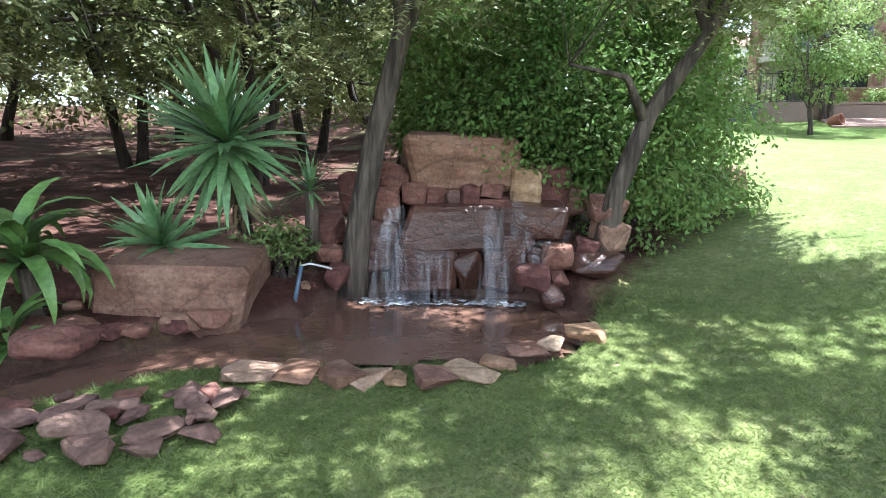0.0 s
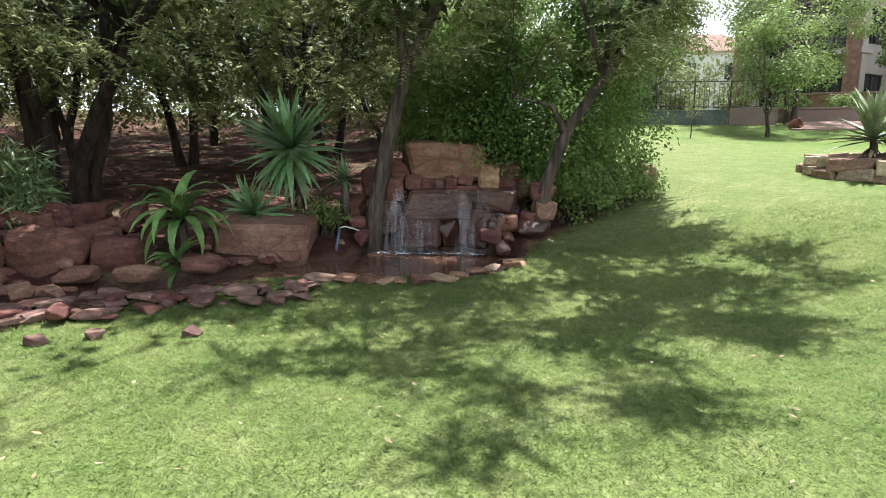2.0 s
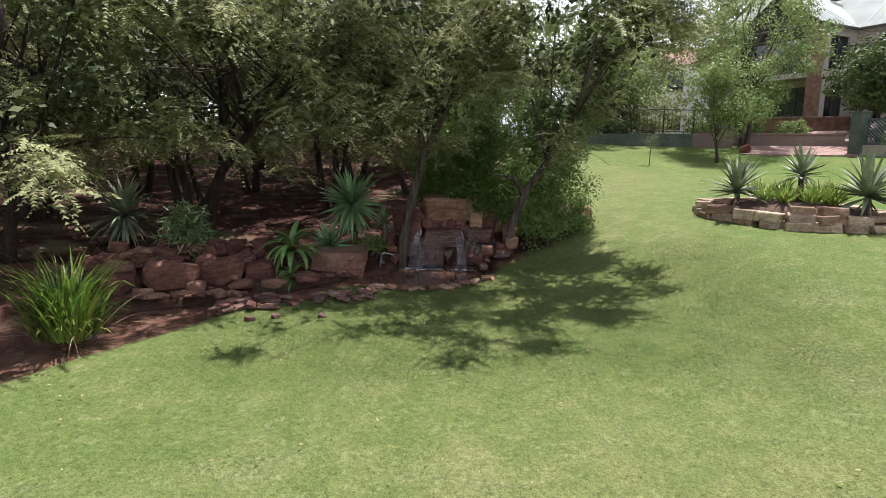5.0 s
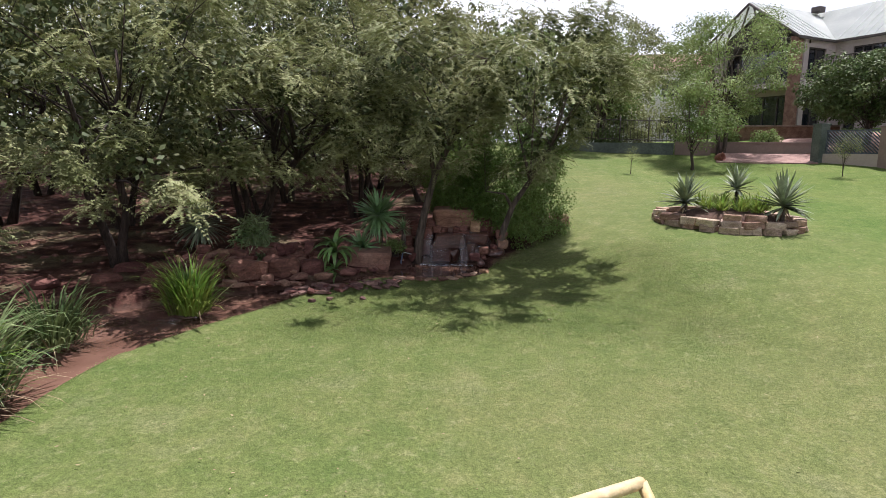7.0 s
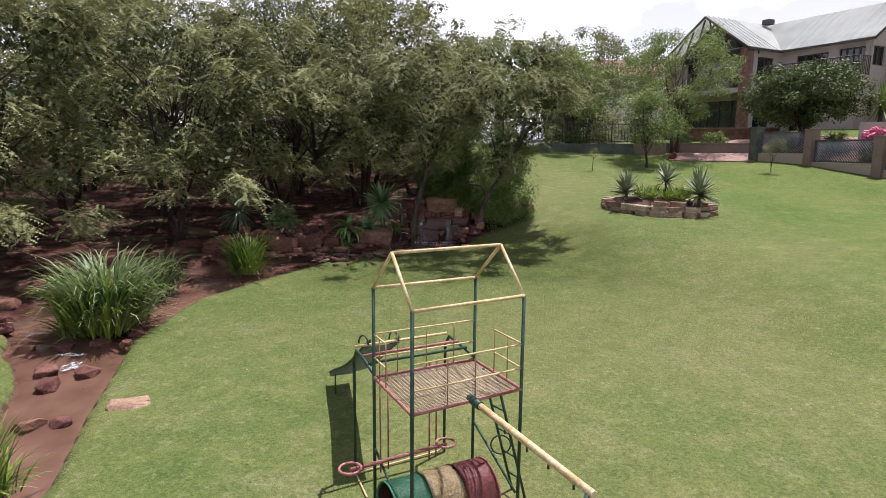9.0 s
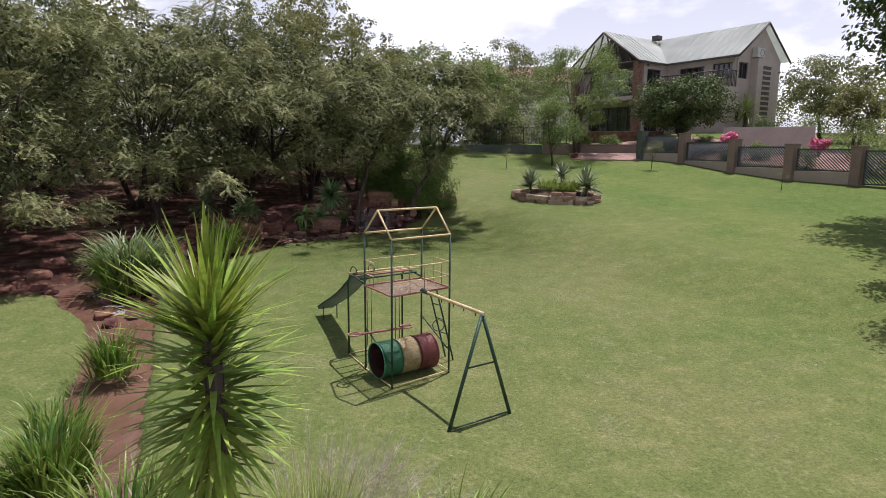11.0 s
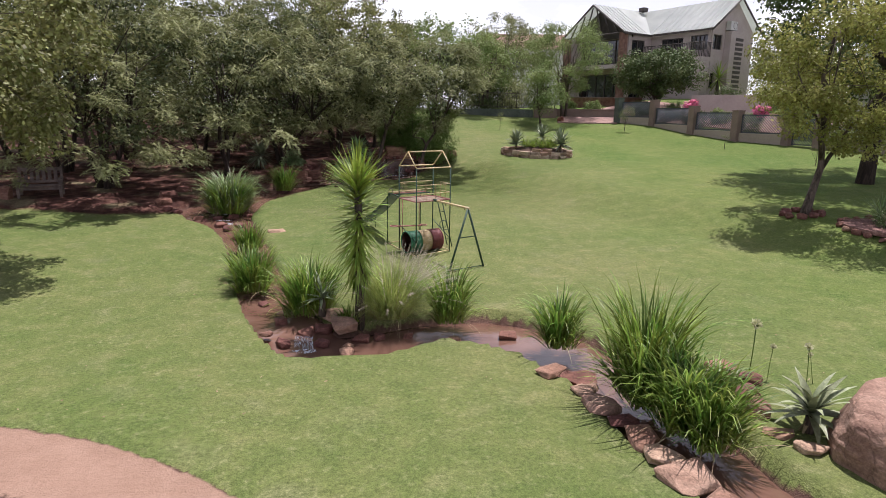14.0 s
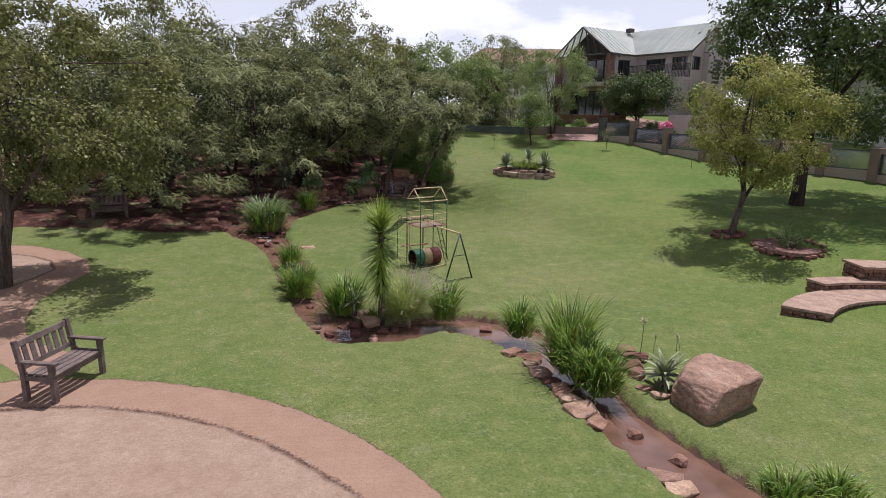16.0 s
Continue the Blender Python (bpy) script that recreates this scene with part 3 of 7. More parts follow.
# the stream: centre line x, y, half width, water level
STREAM = [
    (0.05, 3.2, 0.42, 1.18), (0.22, 3.62, 0.38, 1.18), (-0.45, 3.72, 0.40, 1.18), (-0.45, 3.22, 0.46, 1.18), (-0.9, 3.1, 0.34, 1.18), (-1.35, 2.85, 0.18, 1.16), (-1.85, 2.5, 0.20, 1.09), (-2.5, 1.95, 0.34, 1.04),
    (-3.2, 1.35, 0.58, 1.01), (-4.0, 0.55, 0.80, 0.97), (-4.55, -0.6, 0.75, 0.91), (-4.75, -1.9, 0.90, 0.83), (-4.55, -2.6, 0.68, 0.81),
    (-4.25, -3.1, 0.52, 0.76), (-3.95, -3.7, 0.40, 0.73), (-3.6, -4.6, 0.32, 0.69), (-3.25, -5.6, 0.33, 0.66), (-2.92, -6.8, 0.32, 0.63), (-2.48, -8.2, 0.34, 0.60),
    (-2.12, -9.2, 0.38, 0.59), (-1.75, -10.05, 0.38, 0.585), (-1.45, -10.55, 0.38, 0.50), (-0.7, -10.45, 0.40, 0.50), (0.1, -10.05, 0.36, 0.50),
    (0.75, -10.15, 0.48, 0.50), (1.45, -10.6, 0.52, 0.50), (1.85, -11.6, 0.48, 0.52), (1.95, -12.7, 0.42, 0.54), (2.05, -13.7, 0.34, 0.56),
    (2.3, -14.6, 0.34, 0.58), (2.6, -15.6, 0.40, 0.59), (3.0, -17.0, 0.45, 0.60), (3.4, -19.5, 0.45, 0.60),
]

def stream_field(x, y):
    """Distance to the water's edge (negative in the stream) and the water's level nearby."""
    best, level = np.full(x.shape, 1e9), np.zeros(x.shape)
    for (ax, ay, aw, al), (bx, by, bw, bl) in zip(STREAM, STREAM[1:]):
        dx, dy = bx - ax, by - ay
        u = np.clip(((x - ax) * dx + (y - ay) * dy) / (dx * dx + dy * dy), 0, 1)
        d = np.hypot(x - ax - u * dx, y - ay - u * dy) - (aw + (bw - aw) * u)
        near = d < best
        best, level = np.where(near, d, best), np.where(near, al + (bl - al) * u, level)
    return best, level

def poly_field(poly, x, y):
    """Signed distance to a closed outline, negative inside."""
    best, inside = np.full(x.shape, 1e9), np.zeros(x.shape, bool)
    for (ax, ay), (bx, by) in zip(poly, poly[1:] + poly[:1]):
        dx, dy = bx - ax, by - ay
        u = np.clip(((x - ax) * dx + (y - ay) * dy) / (dx * dx + dy * dy + 1e-9), 0, 1)
        best = np.minimum(best, np.hypot(x - ax - u * dx, y - ay - u * dy))
        if ay != by:
            inside ^= ((ay > y) != (by > y)) & (x < ax + (y - ay) * dx / dy)
    return np.where(inside, -best, best)

RING = (-4.95, -18.25)
PATH_WAY = [(-5.3, -11.75), (-5.72, -11.25), (-6.55, -10.78), (-6.89, -10.39), (-7.33, -9.56), (-7.6, -8.58), (-7.61, -7.45), (-7.54, -6.57), (-8.02, -5.63), (-8.82, -4.89), (-9.86, -4.44),
            (-10.7, -4.37), (-14.0, -4.6), (-14.0, -5.3), (-10.3, -5.06), (-9.57, -5.25), (-8.83, -5.69), (-8.41, -6.4), (-8.49, -7.08), (-8.71, -7.9), (-8.3, -9.3), (-7.3, -10.7), (-6.6, -11.58), (-6.15, -11.98), (-5.9, -12.25)]
DIRT_ROUND = [(-14.0, -5.3), (-10.3, -5.06), (-9.57, -5.25), (-8.83, -5.69), (-8.41, -6.4), (-8.49, -7.08), (-8.71, -7.9), (-9.6, -9.2), (-14, -9.5)]
WOODS = [(-40, -2.2), (-11.7, -2.6), (-8.8, -2.4), (-7.2, -2.75), (-5.8, -2.5), (-4.9, -2.4), (-4.2, 0.0), (-3.4, 1.5), (-1.5, 2.9), (-0.6, 3.6), (0.75, 3.55), (1.25, 4.45), (2.1, 5.2), (2.3, 6.2), (1.6, 7.5), (0.4, 7.0), (-0.6, 9.0), (-1.5, 16.0), (-3, 40), (-60, 40)]

def fields(x, y):
    sd, sl = stream_field(x, y)
    ring = np.hypot(x - RING[0], y - RING[1])
    ang = np.arctan2(x - RING[0], y - RING[1])
    outer = 5.5 + 0.45 * np.clip((1.0 - ang) / 0.85, 0, 1.3)
    inner = 4.88 + 0.35 * np.clip((0.75 - ang) / 0.75, 0, 1)
    path = np.minimum(np.maximum(ring - outer, inner - ring), poly_field(PATH_WAY, x, y))
    dirt = np.minimum(ring - inner, poly_field(DIRT_ROUND, x, y))
    return sd, sl, path, dirt, poly_field(WOODS, x, y)

def land_z(x, y, sd, sl, path, dirt, woods):
    z = gz(x, y)
    z = z - 0.035 * np.clip(0.5 - path / 0.06, 0, 1) - 0.05 * np.clip(0.5 - dirt / 0.1, 0, 1)
    # the bed behind the waterfall and under the trees lies higher than the water
    z = z + 0.10 * np.clip(-woods / 0.8, 0, 1) * np.clip(sd / 0.4, 0, 1)
    bank = np.clip((sd + 0.02) / 0.12, 0, 1)
    bank = bank * bank * (3 - 2 * bank)
    return np.where(sd < 0.12, (sl - 0.16) * (1 - bank) + z * bank, z)

def lines(lo, hi, a, b, step):
    """Grid lines: even between a and b, then ever wider out to lo and hi."""
    mid, left, right, s = list(np.arange(a, b + step / 2, step)), [], [], step
    p, q = a, b
    while p > lo or q < hi:
        s *= 1.25
        p, q = max(lo, p - s), min(hi, q + s)
        left.append(p), right.append(q)
    return np.unique(np.round(np.array(left[::-1] + mid + right), 4))

gx, gy = lines(-600, 600, -12.0, 13.0, 0.11), lines(-600, 600, -17.5, 8.0, 0.11)
X, Y = np.meshgrid(gx, gy)
FX, FY = X.ravel(), Y.ravel()
FLD = fields(FX, FY)
FZ = land_z(FX, FY, *FLD)
def hummocks(x, y, sd):
    """Small unevenness of the lawn and soil."""
    return np.array([noise.noise((a * 0.35, b * 0.35, 0)) * 0.03 + noise.noise((a * 1.7, b * 1.7, 5)) * 0.012 for a, b in zip(x, y)]) * (sd > 0.15)

FZ = FZ + hummocks(FX, FY, FLD[0])
nx, ny = len(gx), len(gy)
idx = np.arange(nx * ny).reshape(ny, nx)
quads = np.stack([idx[:-1, :-1], idx[:-1, 1:], idx[1:, 1:], idx[1:, :-1]], -1).reshape(-1, 4)
ground = mesh_np("ground", np.stack([FX, FY, FZ], -1), quads, None, smooth=True)
tagged(ground, "mown green lawn with reddish soil under the trees and pink paths", "lawn", kind="structure")
for key, values in (("edge_path", FLD[2]), ("edge_dirt", FLD[3]), ("edge_woods", FLD[4]), ("edge_water", FLD[0])):
    at = ground.data.attributes.new(key, "FLOAT", "POINT")
    at.data.foreach_set("value", np.clip(values, -3, 3).astype(np.float32))

def ground_material():
    m = bpy.data.materials.new("lawn_soil_and_paving")
    m.use_nodes = True
    n, l = m.node_tree.nodes, m.node_tree.links
    p = n["Principled BSDF"]
    p.inputs["Roughness"].default_value, p.inputs["Specular IOR Level"].default_value = 0.9, 0.15
    co = n.new("ShaderNodeTexCoord")

    def noise_at(scale, detail=4):
        t = n.new("ShaderNodeTexNoise")
        t.inputs["Scale"].default_value, t.inputs["Detail"].default_value = scale, detail
        l.new(co.outputs["Object"], t.inputs["Vector"])
        return t.outputs["Fac"]

    def ramp(fac, stops):
        r = n.new("ShaderNodeValToRGB")
        while len(r.color_ramp.elements) < len(stops):
            r.color_ramp.elements.new(0.5)
        for e, (pos, col) in zip(r.color_ramp.elements, stops):
            e.position, e.color = pos, (*col, 1)
        l.new(fac, r.inputs["Fac"])
        return r.outputs["Color"]

    def mix(fac, a, b, mode="MIX"):
        x = n.new("ShaderNodeMix")
        x.data_type, x.blend_type = "RGBA", mode
        if isinstance(fac, float):
            x.inputs["Factor"].default_value = fac
        else:
            l.new(fac, x.inputs["Factor"])
        l.new(a, x.inputs["A"]), l.new(b, x.inputs["B"])
        return x.outputs["Result"]

    def inside(key, soft, wobble, grow=0.0):
        a = n.new("ShaderNodeAttribute")
        a.attribute_name = key
        add = n.new("ShaderNodeMath")
        add.operation = "MULTIPLY_ADD"
        l.new(wobble, add.inputs[0])
        add.inputs[1].default_value = soft * 2.5
        l.new(a.outputs["Fac"], add.inputs[2])
        r = n.new("ShaderNodeMapRange")
        r.inputs["From Min"].default_value, r.inputs["From Max"].default_value = soft * 1.75 + grow, soft * 0.75 + grow
        l.new(add.outputs["Value"], r.inputs["Value"])
        return r.outputs["Result"]

    def inside_range(fac, a, b):
        r = n.new("ShaderNodeMapRange")
        r.inputs["From Min"].default_value, r.inputs["From Max"].default_value = a, b
        l.new(fac, r.inputs["Value"])
        return r.outputs["Result"]

    patchy, speck = noise_at(0.9, 5), noise_at(12, 6)
    big, mid, fine, grain = noise_at(0.35), noise_at(3.4, 6), noise_at(28, 6), noise_at(85, 4)
    grass = mix(0.55, ramp(big, [(0.34, (0.080, 0.125, 0.030)), (0.5, (0.117, 0.145, 0.045)), (0.66, (0.166, 0.169, 0.068))]), ramp(mid, [(0.3, (0.082, 0.117, 0.033)), (0.55, (0.123, 0.149, 0.048)), (0.72, (0.186, 0.187, 0.08))]))
    streak = n.new("ShaderNodeTexNoise")
    streak.inputs["Scale"].default_value, streak.inputs["Detail"].default_value, streak.inputs["Distortion"].default_value = 1.5, 6, 0.6
    l.new(co.outputs["Object"], streak.inputs["Vector"])
    grass = mix(inside_range(streak.outputs["Fac"], 0.56, 1.1), grass, ramp(fine, [(0.3, (0.15, 0.15, 0.08)), (0.7, (0.25, 0.24, 0.14))]))
    grass = mix(0.75, grass, ramp(fine, [(0.3, (0.66, 0.68, 0.62)), (0.5, (0.98, 0.98, 0.95)), (0.7, (1.25, 1.25, 1.2))]), "MULTIPLY")
    grass = mix(inside_range(speck, 0.54, 0.9), grass, ramp(fine, [(0.3, (0.16, 0.175, 0.07)), (0.7, (0.27, 0.27, 0.14))]))
    grass = mix(0.8, grass, ramp(grain, [(0.3, (0.62, 0.64, 0.6)), (0.5, (1.0, 1.0, 0.98)), (0.7, (1.38, 1.36, 1.32))]), "MULTIPLY")
    place, lush = n.new("ShaderNodeSeparateXYZ"), n.new("ShaderNodeMath")
    l.new(co.outputs["Object"], place.inputs["Vector"])
    lush.operation = "MULTIPLY_ADD"
    l.new(patchy, lush.inputs[0])
    lush.inputs[1].default_value = 5.0
    l.new(place.outputs["X"], lush.inputs[2])
    grass = mix(inside_range(lush.outputs["Value"], 6.0, 11.0), grass, mix(1.0, grass, ramp(big, [(0.3, (0.80, 0.95, 0.66)), (0.7, (0.88, 0.99, 0.74))]), "MULTIPLY"))
    soil = ramp(mid, [(0.3, (0.030, 0.012, 0.009)), (0.5, (0.072, 0.031, 0.023)), (0.7, (0.16, 0.085, 0.062))])
    soil = mix(0.8, soil, ramp(fine, [(0.3, (0.45, 0.42, 0.4)), (0.7, (1.3, 1.3, 1.3))]), "MULTIPLY")
    soil = mix(inside_range(patchy, 0.55, 0.67), soil, ramp(fine, [(0.3, (0.09, 0.075, 0.04)), (0.7, (0.23, 0.19, 0.11))]))
    paving = mix(0.5, ramp(mid, [(0.3, (0.255, 0.16, 0.112)), (0.7, (0.33, 0.217, 0.158))]), ramp(fine, [(0.3, (0.25, 0.16, 0.112)), (0.7, (0.32, 0.212, 0.153))]))
    bond = n.new("ShaderNodeTexBrick")
    bond.inputs["Scale"].default_value, bond.inputs["Mortar Size"].default_value, bond.inputs["Brick Width"].default_value, bond.inputs["Row Height"].default_value = 1.0, 0.008, 0.18, 0.09
    bond.inputs["Color1"].default_value, bond.inputs["Color2"].default_value, bond.inputs["Mortar"].default_value = (1.06, 1.04, 1.03, 1), (0.9, 0.9, 0.9, 1), (0.66, 0.64, 0.62, 1)
    l.new(co.outputs["Object"], bond.inputs["Vector"])
    paving = mix(0.15, paving, bond.outputs["Color"], "MULTIPLY")
    sand = mix(0.5, ramp(mid, [(0.3, (0.255, 0.172, 0.125)), (0.7, (0.34, 0.252, 0.19))]), ramp(speck, [(0.3, (0.265, 0.185, 0.135)), (0.5, (0.31, 0.222, 0.165)), (0.7, (0.36, 0.268, 0.205))]))
    sand = mix(0.6, sand, ramp(fine, [(0.3, (0.76, 0.74, 0.72)), (0.7, (1.14, 1.14, 1.14))]), "MULTIPLY")
    sand = mix(inside_range(big, 0.5, 0.75), sand, ramp(mid, [(0.3, (0.22, 0.14, 0.10)), (0.7, (0.30, 0.205, 0.155))]))
    mud = ramp(fine, [(0.3, (0.06, 0.035, 0.026)), (0.7, (0.13, 0.075, 0.055))])
    col = mix(inside("edge_woods", 0.22, mid), grass, soil)
    col = mix(inside("edge_path", 0.025, fine, 0.008), col, mud)
    col = mix(inside("edge_path", 0.02, mid), col, paving)
    col = mix(inside("edge_dirt", 0.06, fine, 0.03), col, mud)
    col = mix(inside("edge_dirt", 0.07, mid, -0.02), col, sand)
    lip = ramp(mid, [(0.3, (0.07, 0.038, 0.028)), (0.7, (0.17, 0.10, 0.075))])
    col = mix(inside("edge_water", 0.03, fine, 0.07), col, mud)
    col = mix(inside("edge_water", 0.05, mid, 0.055), col, lip)
    l.new(col, p.inputs["Base Color"])
    bp = n.new("ShaderNodeBump")
    bp.inputs["Strength"].default_value, bp.inputs["Distance"].default_value = 0.6, 0.03
    h = n.new("ShaderNodeMath")
    h.operation = "ADD"
    l.new(fine, h.inputs[0]), l.new(grain, h.inputs[1])
    l.new(h.outputs["Value"], bp.inputs["Height"]), l.new(bp.outputs["Normal"], p.inputs["Normal"])
    return m

ground.data.materials.append(ground_material())

# water: one sheet that follows the levels of the stream
wx, wy = np.arange(-6.2, 4.2, 0.07), np.arange(-17.4, 4.2, 0.07)
WX, WY = np.meshgrid(wx, wy)
wd, wlv = stream_field(WX.ravel(), WY.ravel())
wi = np.arange(WX.size).reshape(WX.shape)
wq = np.stack([wi[:-1, :-1], wi[:-1, 1:], wi[1:, 1:], wi[1:, :-1]], -1).reshape(-1, 4)
lim = np.where((WY.ravel() > 2.2) & (WX.ravel() > -1.6), 0.07, 0.16)
wq = wq[(wd[wq] < lim[wq]).all(1)]
used = np.unique(wq)
remap = np.zeros(WX.size, int)
remap[used] = np.arange(len(used))
wz = wlv[used] - 0.45 * np.clip(wd[used] - 0.035, 0, 0.2) + np.array([noise.noise((a * 4, b * 4, 0)) * 0.006 for a, b in zip(WX.ravel()[used], WY.ravel()[used])])
water = mesh_np("water", np.stack([WX.ravel()[used], WY.ravel()[used], wz], -1), remap[wq], M_WATER, smooth=True)
tagged(water, "shallow red-brown muddy water of the stream and pond", "water", kind="structure")




# ---- waterfall ----
fall = thing("waterfall_rocks", (0, 4.0, 1.1), "stacked red sandstone blocks of a small garden waterfall", "rock wall")
# x, y, z, width, depth, height, material, squareness
for i, (x, y, z, w, d, h, m, sq) in enumerate([
    (-0.09, 4.40, 2.00, 0.68, 0.40, 0.35, M_ROCK_OCHRE, 0.9), (-0.51, 4.27, 1.90, 0.22, 0.30, 0.22, M_ROCK, 0.6), (-0.55, 4.21, 1.74, 0.17, 0.30, 0.22, M_ROCK, 0.9), (-0.36, 4.18, 1.81, 0.17, 0.20, 0.14, M_ROCK, 0.6),
    (-0.22, 4.20, 1.78, 0.16, 0.20, 0.14, M_ROCK, 0.6), (-0.11, 4.20, 1.78, 0.14, 0.20, 0.12, M_PURPLE, 0.6), (-0.01, 4.12, 1.80, 0.13, 0.20, 0.15, M_ROCK, 0.5), (0.13, 4.16, 1.83, 0.17, 0.20, 0.10, M_ROCK, 0.6),
    (0.14, 4.15, 1.76, 0.20, 0.20, 0.06, M_ROCK, 0.9), (0.34, 4.35, 1.86, 0.21, 0.30, 0.21, M_ROCK_OCHRE, 0.9), (-0.13, 4.11, 1.61, 0.55, 0.42, 0.26, M_ROCK_WET_SHADE, 0.9), (-0.54, 4.13, 1.50, 0.19, 0.30, 0.30, M_ROCK_WET_SHADE, 0.9),
    (-0.28, 4.08, 1.37, 0.38, 0.30, 0.29, M_ROCK_WET_SHADE, 0.9), (-0.02, 4.05, 1.36, 0.21, 0.30, 0.27, M_ROCK_WET_SHADE, 0.6), (0.36, 4.17, 1.66, 0.42, 0.34, 0.20, M_ROCK_WET_SHADE, 0.9), (0.21, 4.12, 1.38, 0.28, 0.30, 0.33, M_ROCK_WET_SHADE, 0.9),
    (0.50, 3.91, 1.48, 0.20, 0.26, 0.20, M_ROCK, 0.5), (0.34, 3.79, 1.35, 0.21, 0.26, 0.18, M_ROCK, 0.5), (0.43, 4.08, 1.43, 0.22, 0.30, 0.19, M_ROCK_WET_SHADE, 0.6), (0.83, 4.10, 1.74, 0.22, 0.30, 0.18, M_ROCK_PALE, 0.6),
    (0.84, 4.08, 1.58, 0.22, 0.30, 0.18, M_ROCK_PALE, 0.6), (0.70, 4.00, 1.51, 0.16, 0.24, 0.15, M_ROCK, 0.5), (0.72, 3.93, 1.42, 0.34, 0.34, 0.16, M_ROCK_WET_SHADE, 0.6), (0.50, 3.84, 1.35, 0.11, 0.20, 0.10, M_ROCK, 0.5),
    (0.45, 3.78, 1.27, 0.15, 0.24, 0.14, M_ROCK_WET_SHADE, 0.5), (0.65, 4.47, 1.76, 0.28, 0.34, 0.23, M_ROCK_PALE, 0.6), (-0.89, 4.13, 1.58, 0.21, 0.30, 0.20, M_ROCK, 0.6), (-0.87, 4.02, 1.45, 0.18, 0.24, 0.10, M_ROCK, 0.6),
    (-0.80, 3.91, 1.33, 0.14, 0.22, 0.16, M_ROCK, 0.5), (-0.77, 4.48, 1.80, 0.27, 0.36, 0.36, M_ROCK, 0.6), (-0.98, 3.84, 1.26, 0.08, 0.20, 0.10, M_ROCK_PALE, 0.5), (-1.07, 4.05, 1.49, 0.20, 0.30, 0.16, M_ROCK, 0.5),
    (0.0, 4.62, 1.5, 1.3, 0.5, 0.8, M_ROCK, 0.9), (0.2, 4.28, 1.35, 0.9, 0.2, 0.5, M_ROCK_WET_SHADE, 0.9), (-0.35, 4.3, 1.3, 0.7, 0.2, 0.4, M_ROCK_WET_SHADE, 0.9),
]):
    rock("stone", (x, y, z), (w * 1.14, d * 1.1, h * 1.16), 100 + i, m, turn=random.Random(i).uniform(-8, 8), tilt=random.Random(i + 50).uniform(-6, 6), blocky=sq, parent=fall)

def ribbon(x0, x1, z0, z1, y0, y1, w0, w1, seed):
    """A thin falling sheet, from a lip to the pool."""
    r, b, rows = random.Random(seed), bmesh.new(), []
    for k in range(9):
        u = k / 8
        cx, w = x0 + (x1 - x0) * u, w0 + (w1 - w0) * u
        y, z = y0 + (y1 - y0) * (1 - (1 - u) ** 2), z0 + (z1 - z0) * u ** 1.3
        rows.append([b.verts.new((cx + w * (j / 4 - 0.5), y - 0.015 * math.sin(j * 2.1 + seed) - 0.012 * r.random(), z)) for j in range(5)])
    for p, q in zip(rows, rows[1:]):
        for j in range(4):
            b.faces.new((p[j], p[j + 1], q[j + 1], q[j])).smooth = True
    return b

falls = thing("waterfall", (0, 0, 0), "thin white streams of water falling over the stones", "waterfall")
for i, a in enumerate([(-0.46, -0.48, 1.75, 1.16, 3.96, 3.84, 0.10, 0.26, 1), (-0.47, -0.45, 1.74, 1.16, 3.95, 3.83, 0.06, 0.12, 2), (-0.30, -0.30, 1.48, 1.16, 3.90, 3.86, 0.08, 0.12, 3),
                       (-0.22, -0.22, 1.47, 1.16, 3.90, 3.86, 0.09, 0.12, 4), (-0.14, -0.14, 1.47, 1.16, 3.90, 3.86, 0.02, 0.03, 5), (0.13, 0.12, 1.74, 1.16, 3.94, 3.86, 0.10, 0.18, 6),
                       (0.26, 0.28, 1.80, 1.56, 4.02, 3.90, 0.05, 0.12, 7), (0.10, 0.12, 1.56, 1.16, 3.92, 3.86, 0.06, 0.07, 8), (0.38, 0.36, 1.56, 1.36, 3.88, 3.84, 0.16, 0.18, 9), (0.28, 0.28, 1.5, 1.16, 3.92, 3.86, 0.03, 0.03, 10), (0.20, 0.2, 1.56, 1.16, 3.92, 3.86, 0.03, 0.04, 11)]):
    part("stream_of_water", ribbon(*a), M_FALL, falls)

def foam_patch(at, sx, sy, seed):
    b, r = bmesh.new(), random.Random(seed)
    bmesh.ops.create_grid(b, x_segments=20, y_segments=10, size=0.5)
    for v in b.verts:
        v.co = Vector((v.co.x * sx, v.co.y * sy, 0.012 + 0.02 * abs(noise.noise(Vector((v.co.x * 9 + seed, v.co.y * 9, 0))))))
    bmesh.ops.delete(b, geom=[v for v in b.verts if (v.co.x * 2 / sx) ** 2 + (v.co.y * 2 / sy) ** 2 > 0.85 + 0.5 * noise.noise(Vector((v.co.x * 14 + seed, v.co.y * 14, 3)))], context="VERTS")
    o = part("foam", b, M_FOAM, smooth=True)
    o.matrix_world = pose(*at, 0, 0, r.uniform(-6, 6))
    return tagged(o, "white foam where the falling water meets the pool", "foam")
foam_patch((-0.48, 3.80, 1.183), 0.46, 0.26, 1)
foam_patch((-0.05, 3.82, 1.183), 0.8, 0.17, 2)
foam_patch((0.18, 3.80, 1.183), 0.42, 0.2, 3)
foam_patch((-1.57, -10.55, 0.507), 0.34, 0.2, 4)
foam_patch((-4.15, -3.3, 0.76), 0.22, 0.4, 5)
foam_patch((-4.35, -2.98, 0.785), 0.4, 0.14, 6)

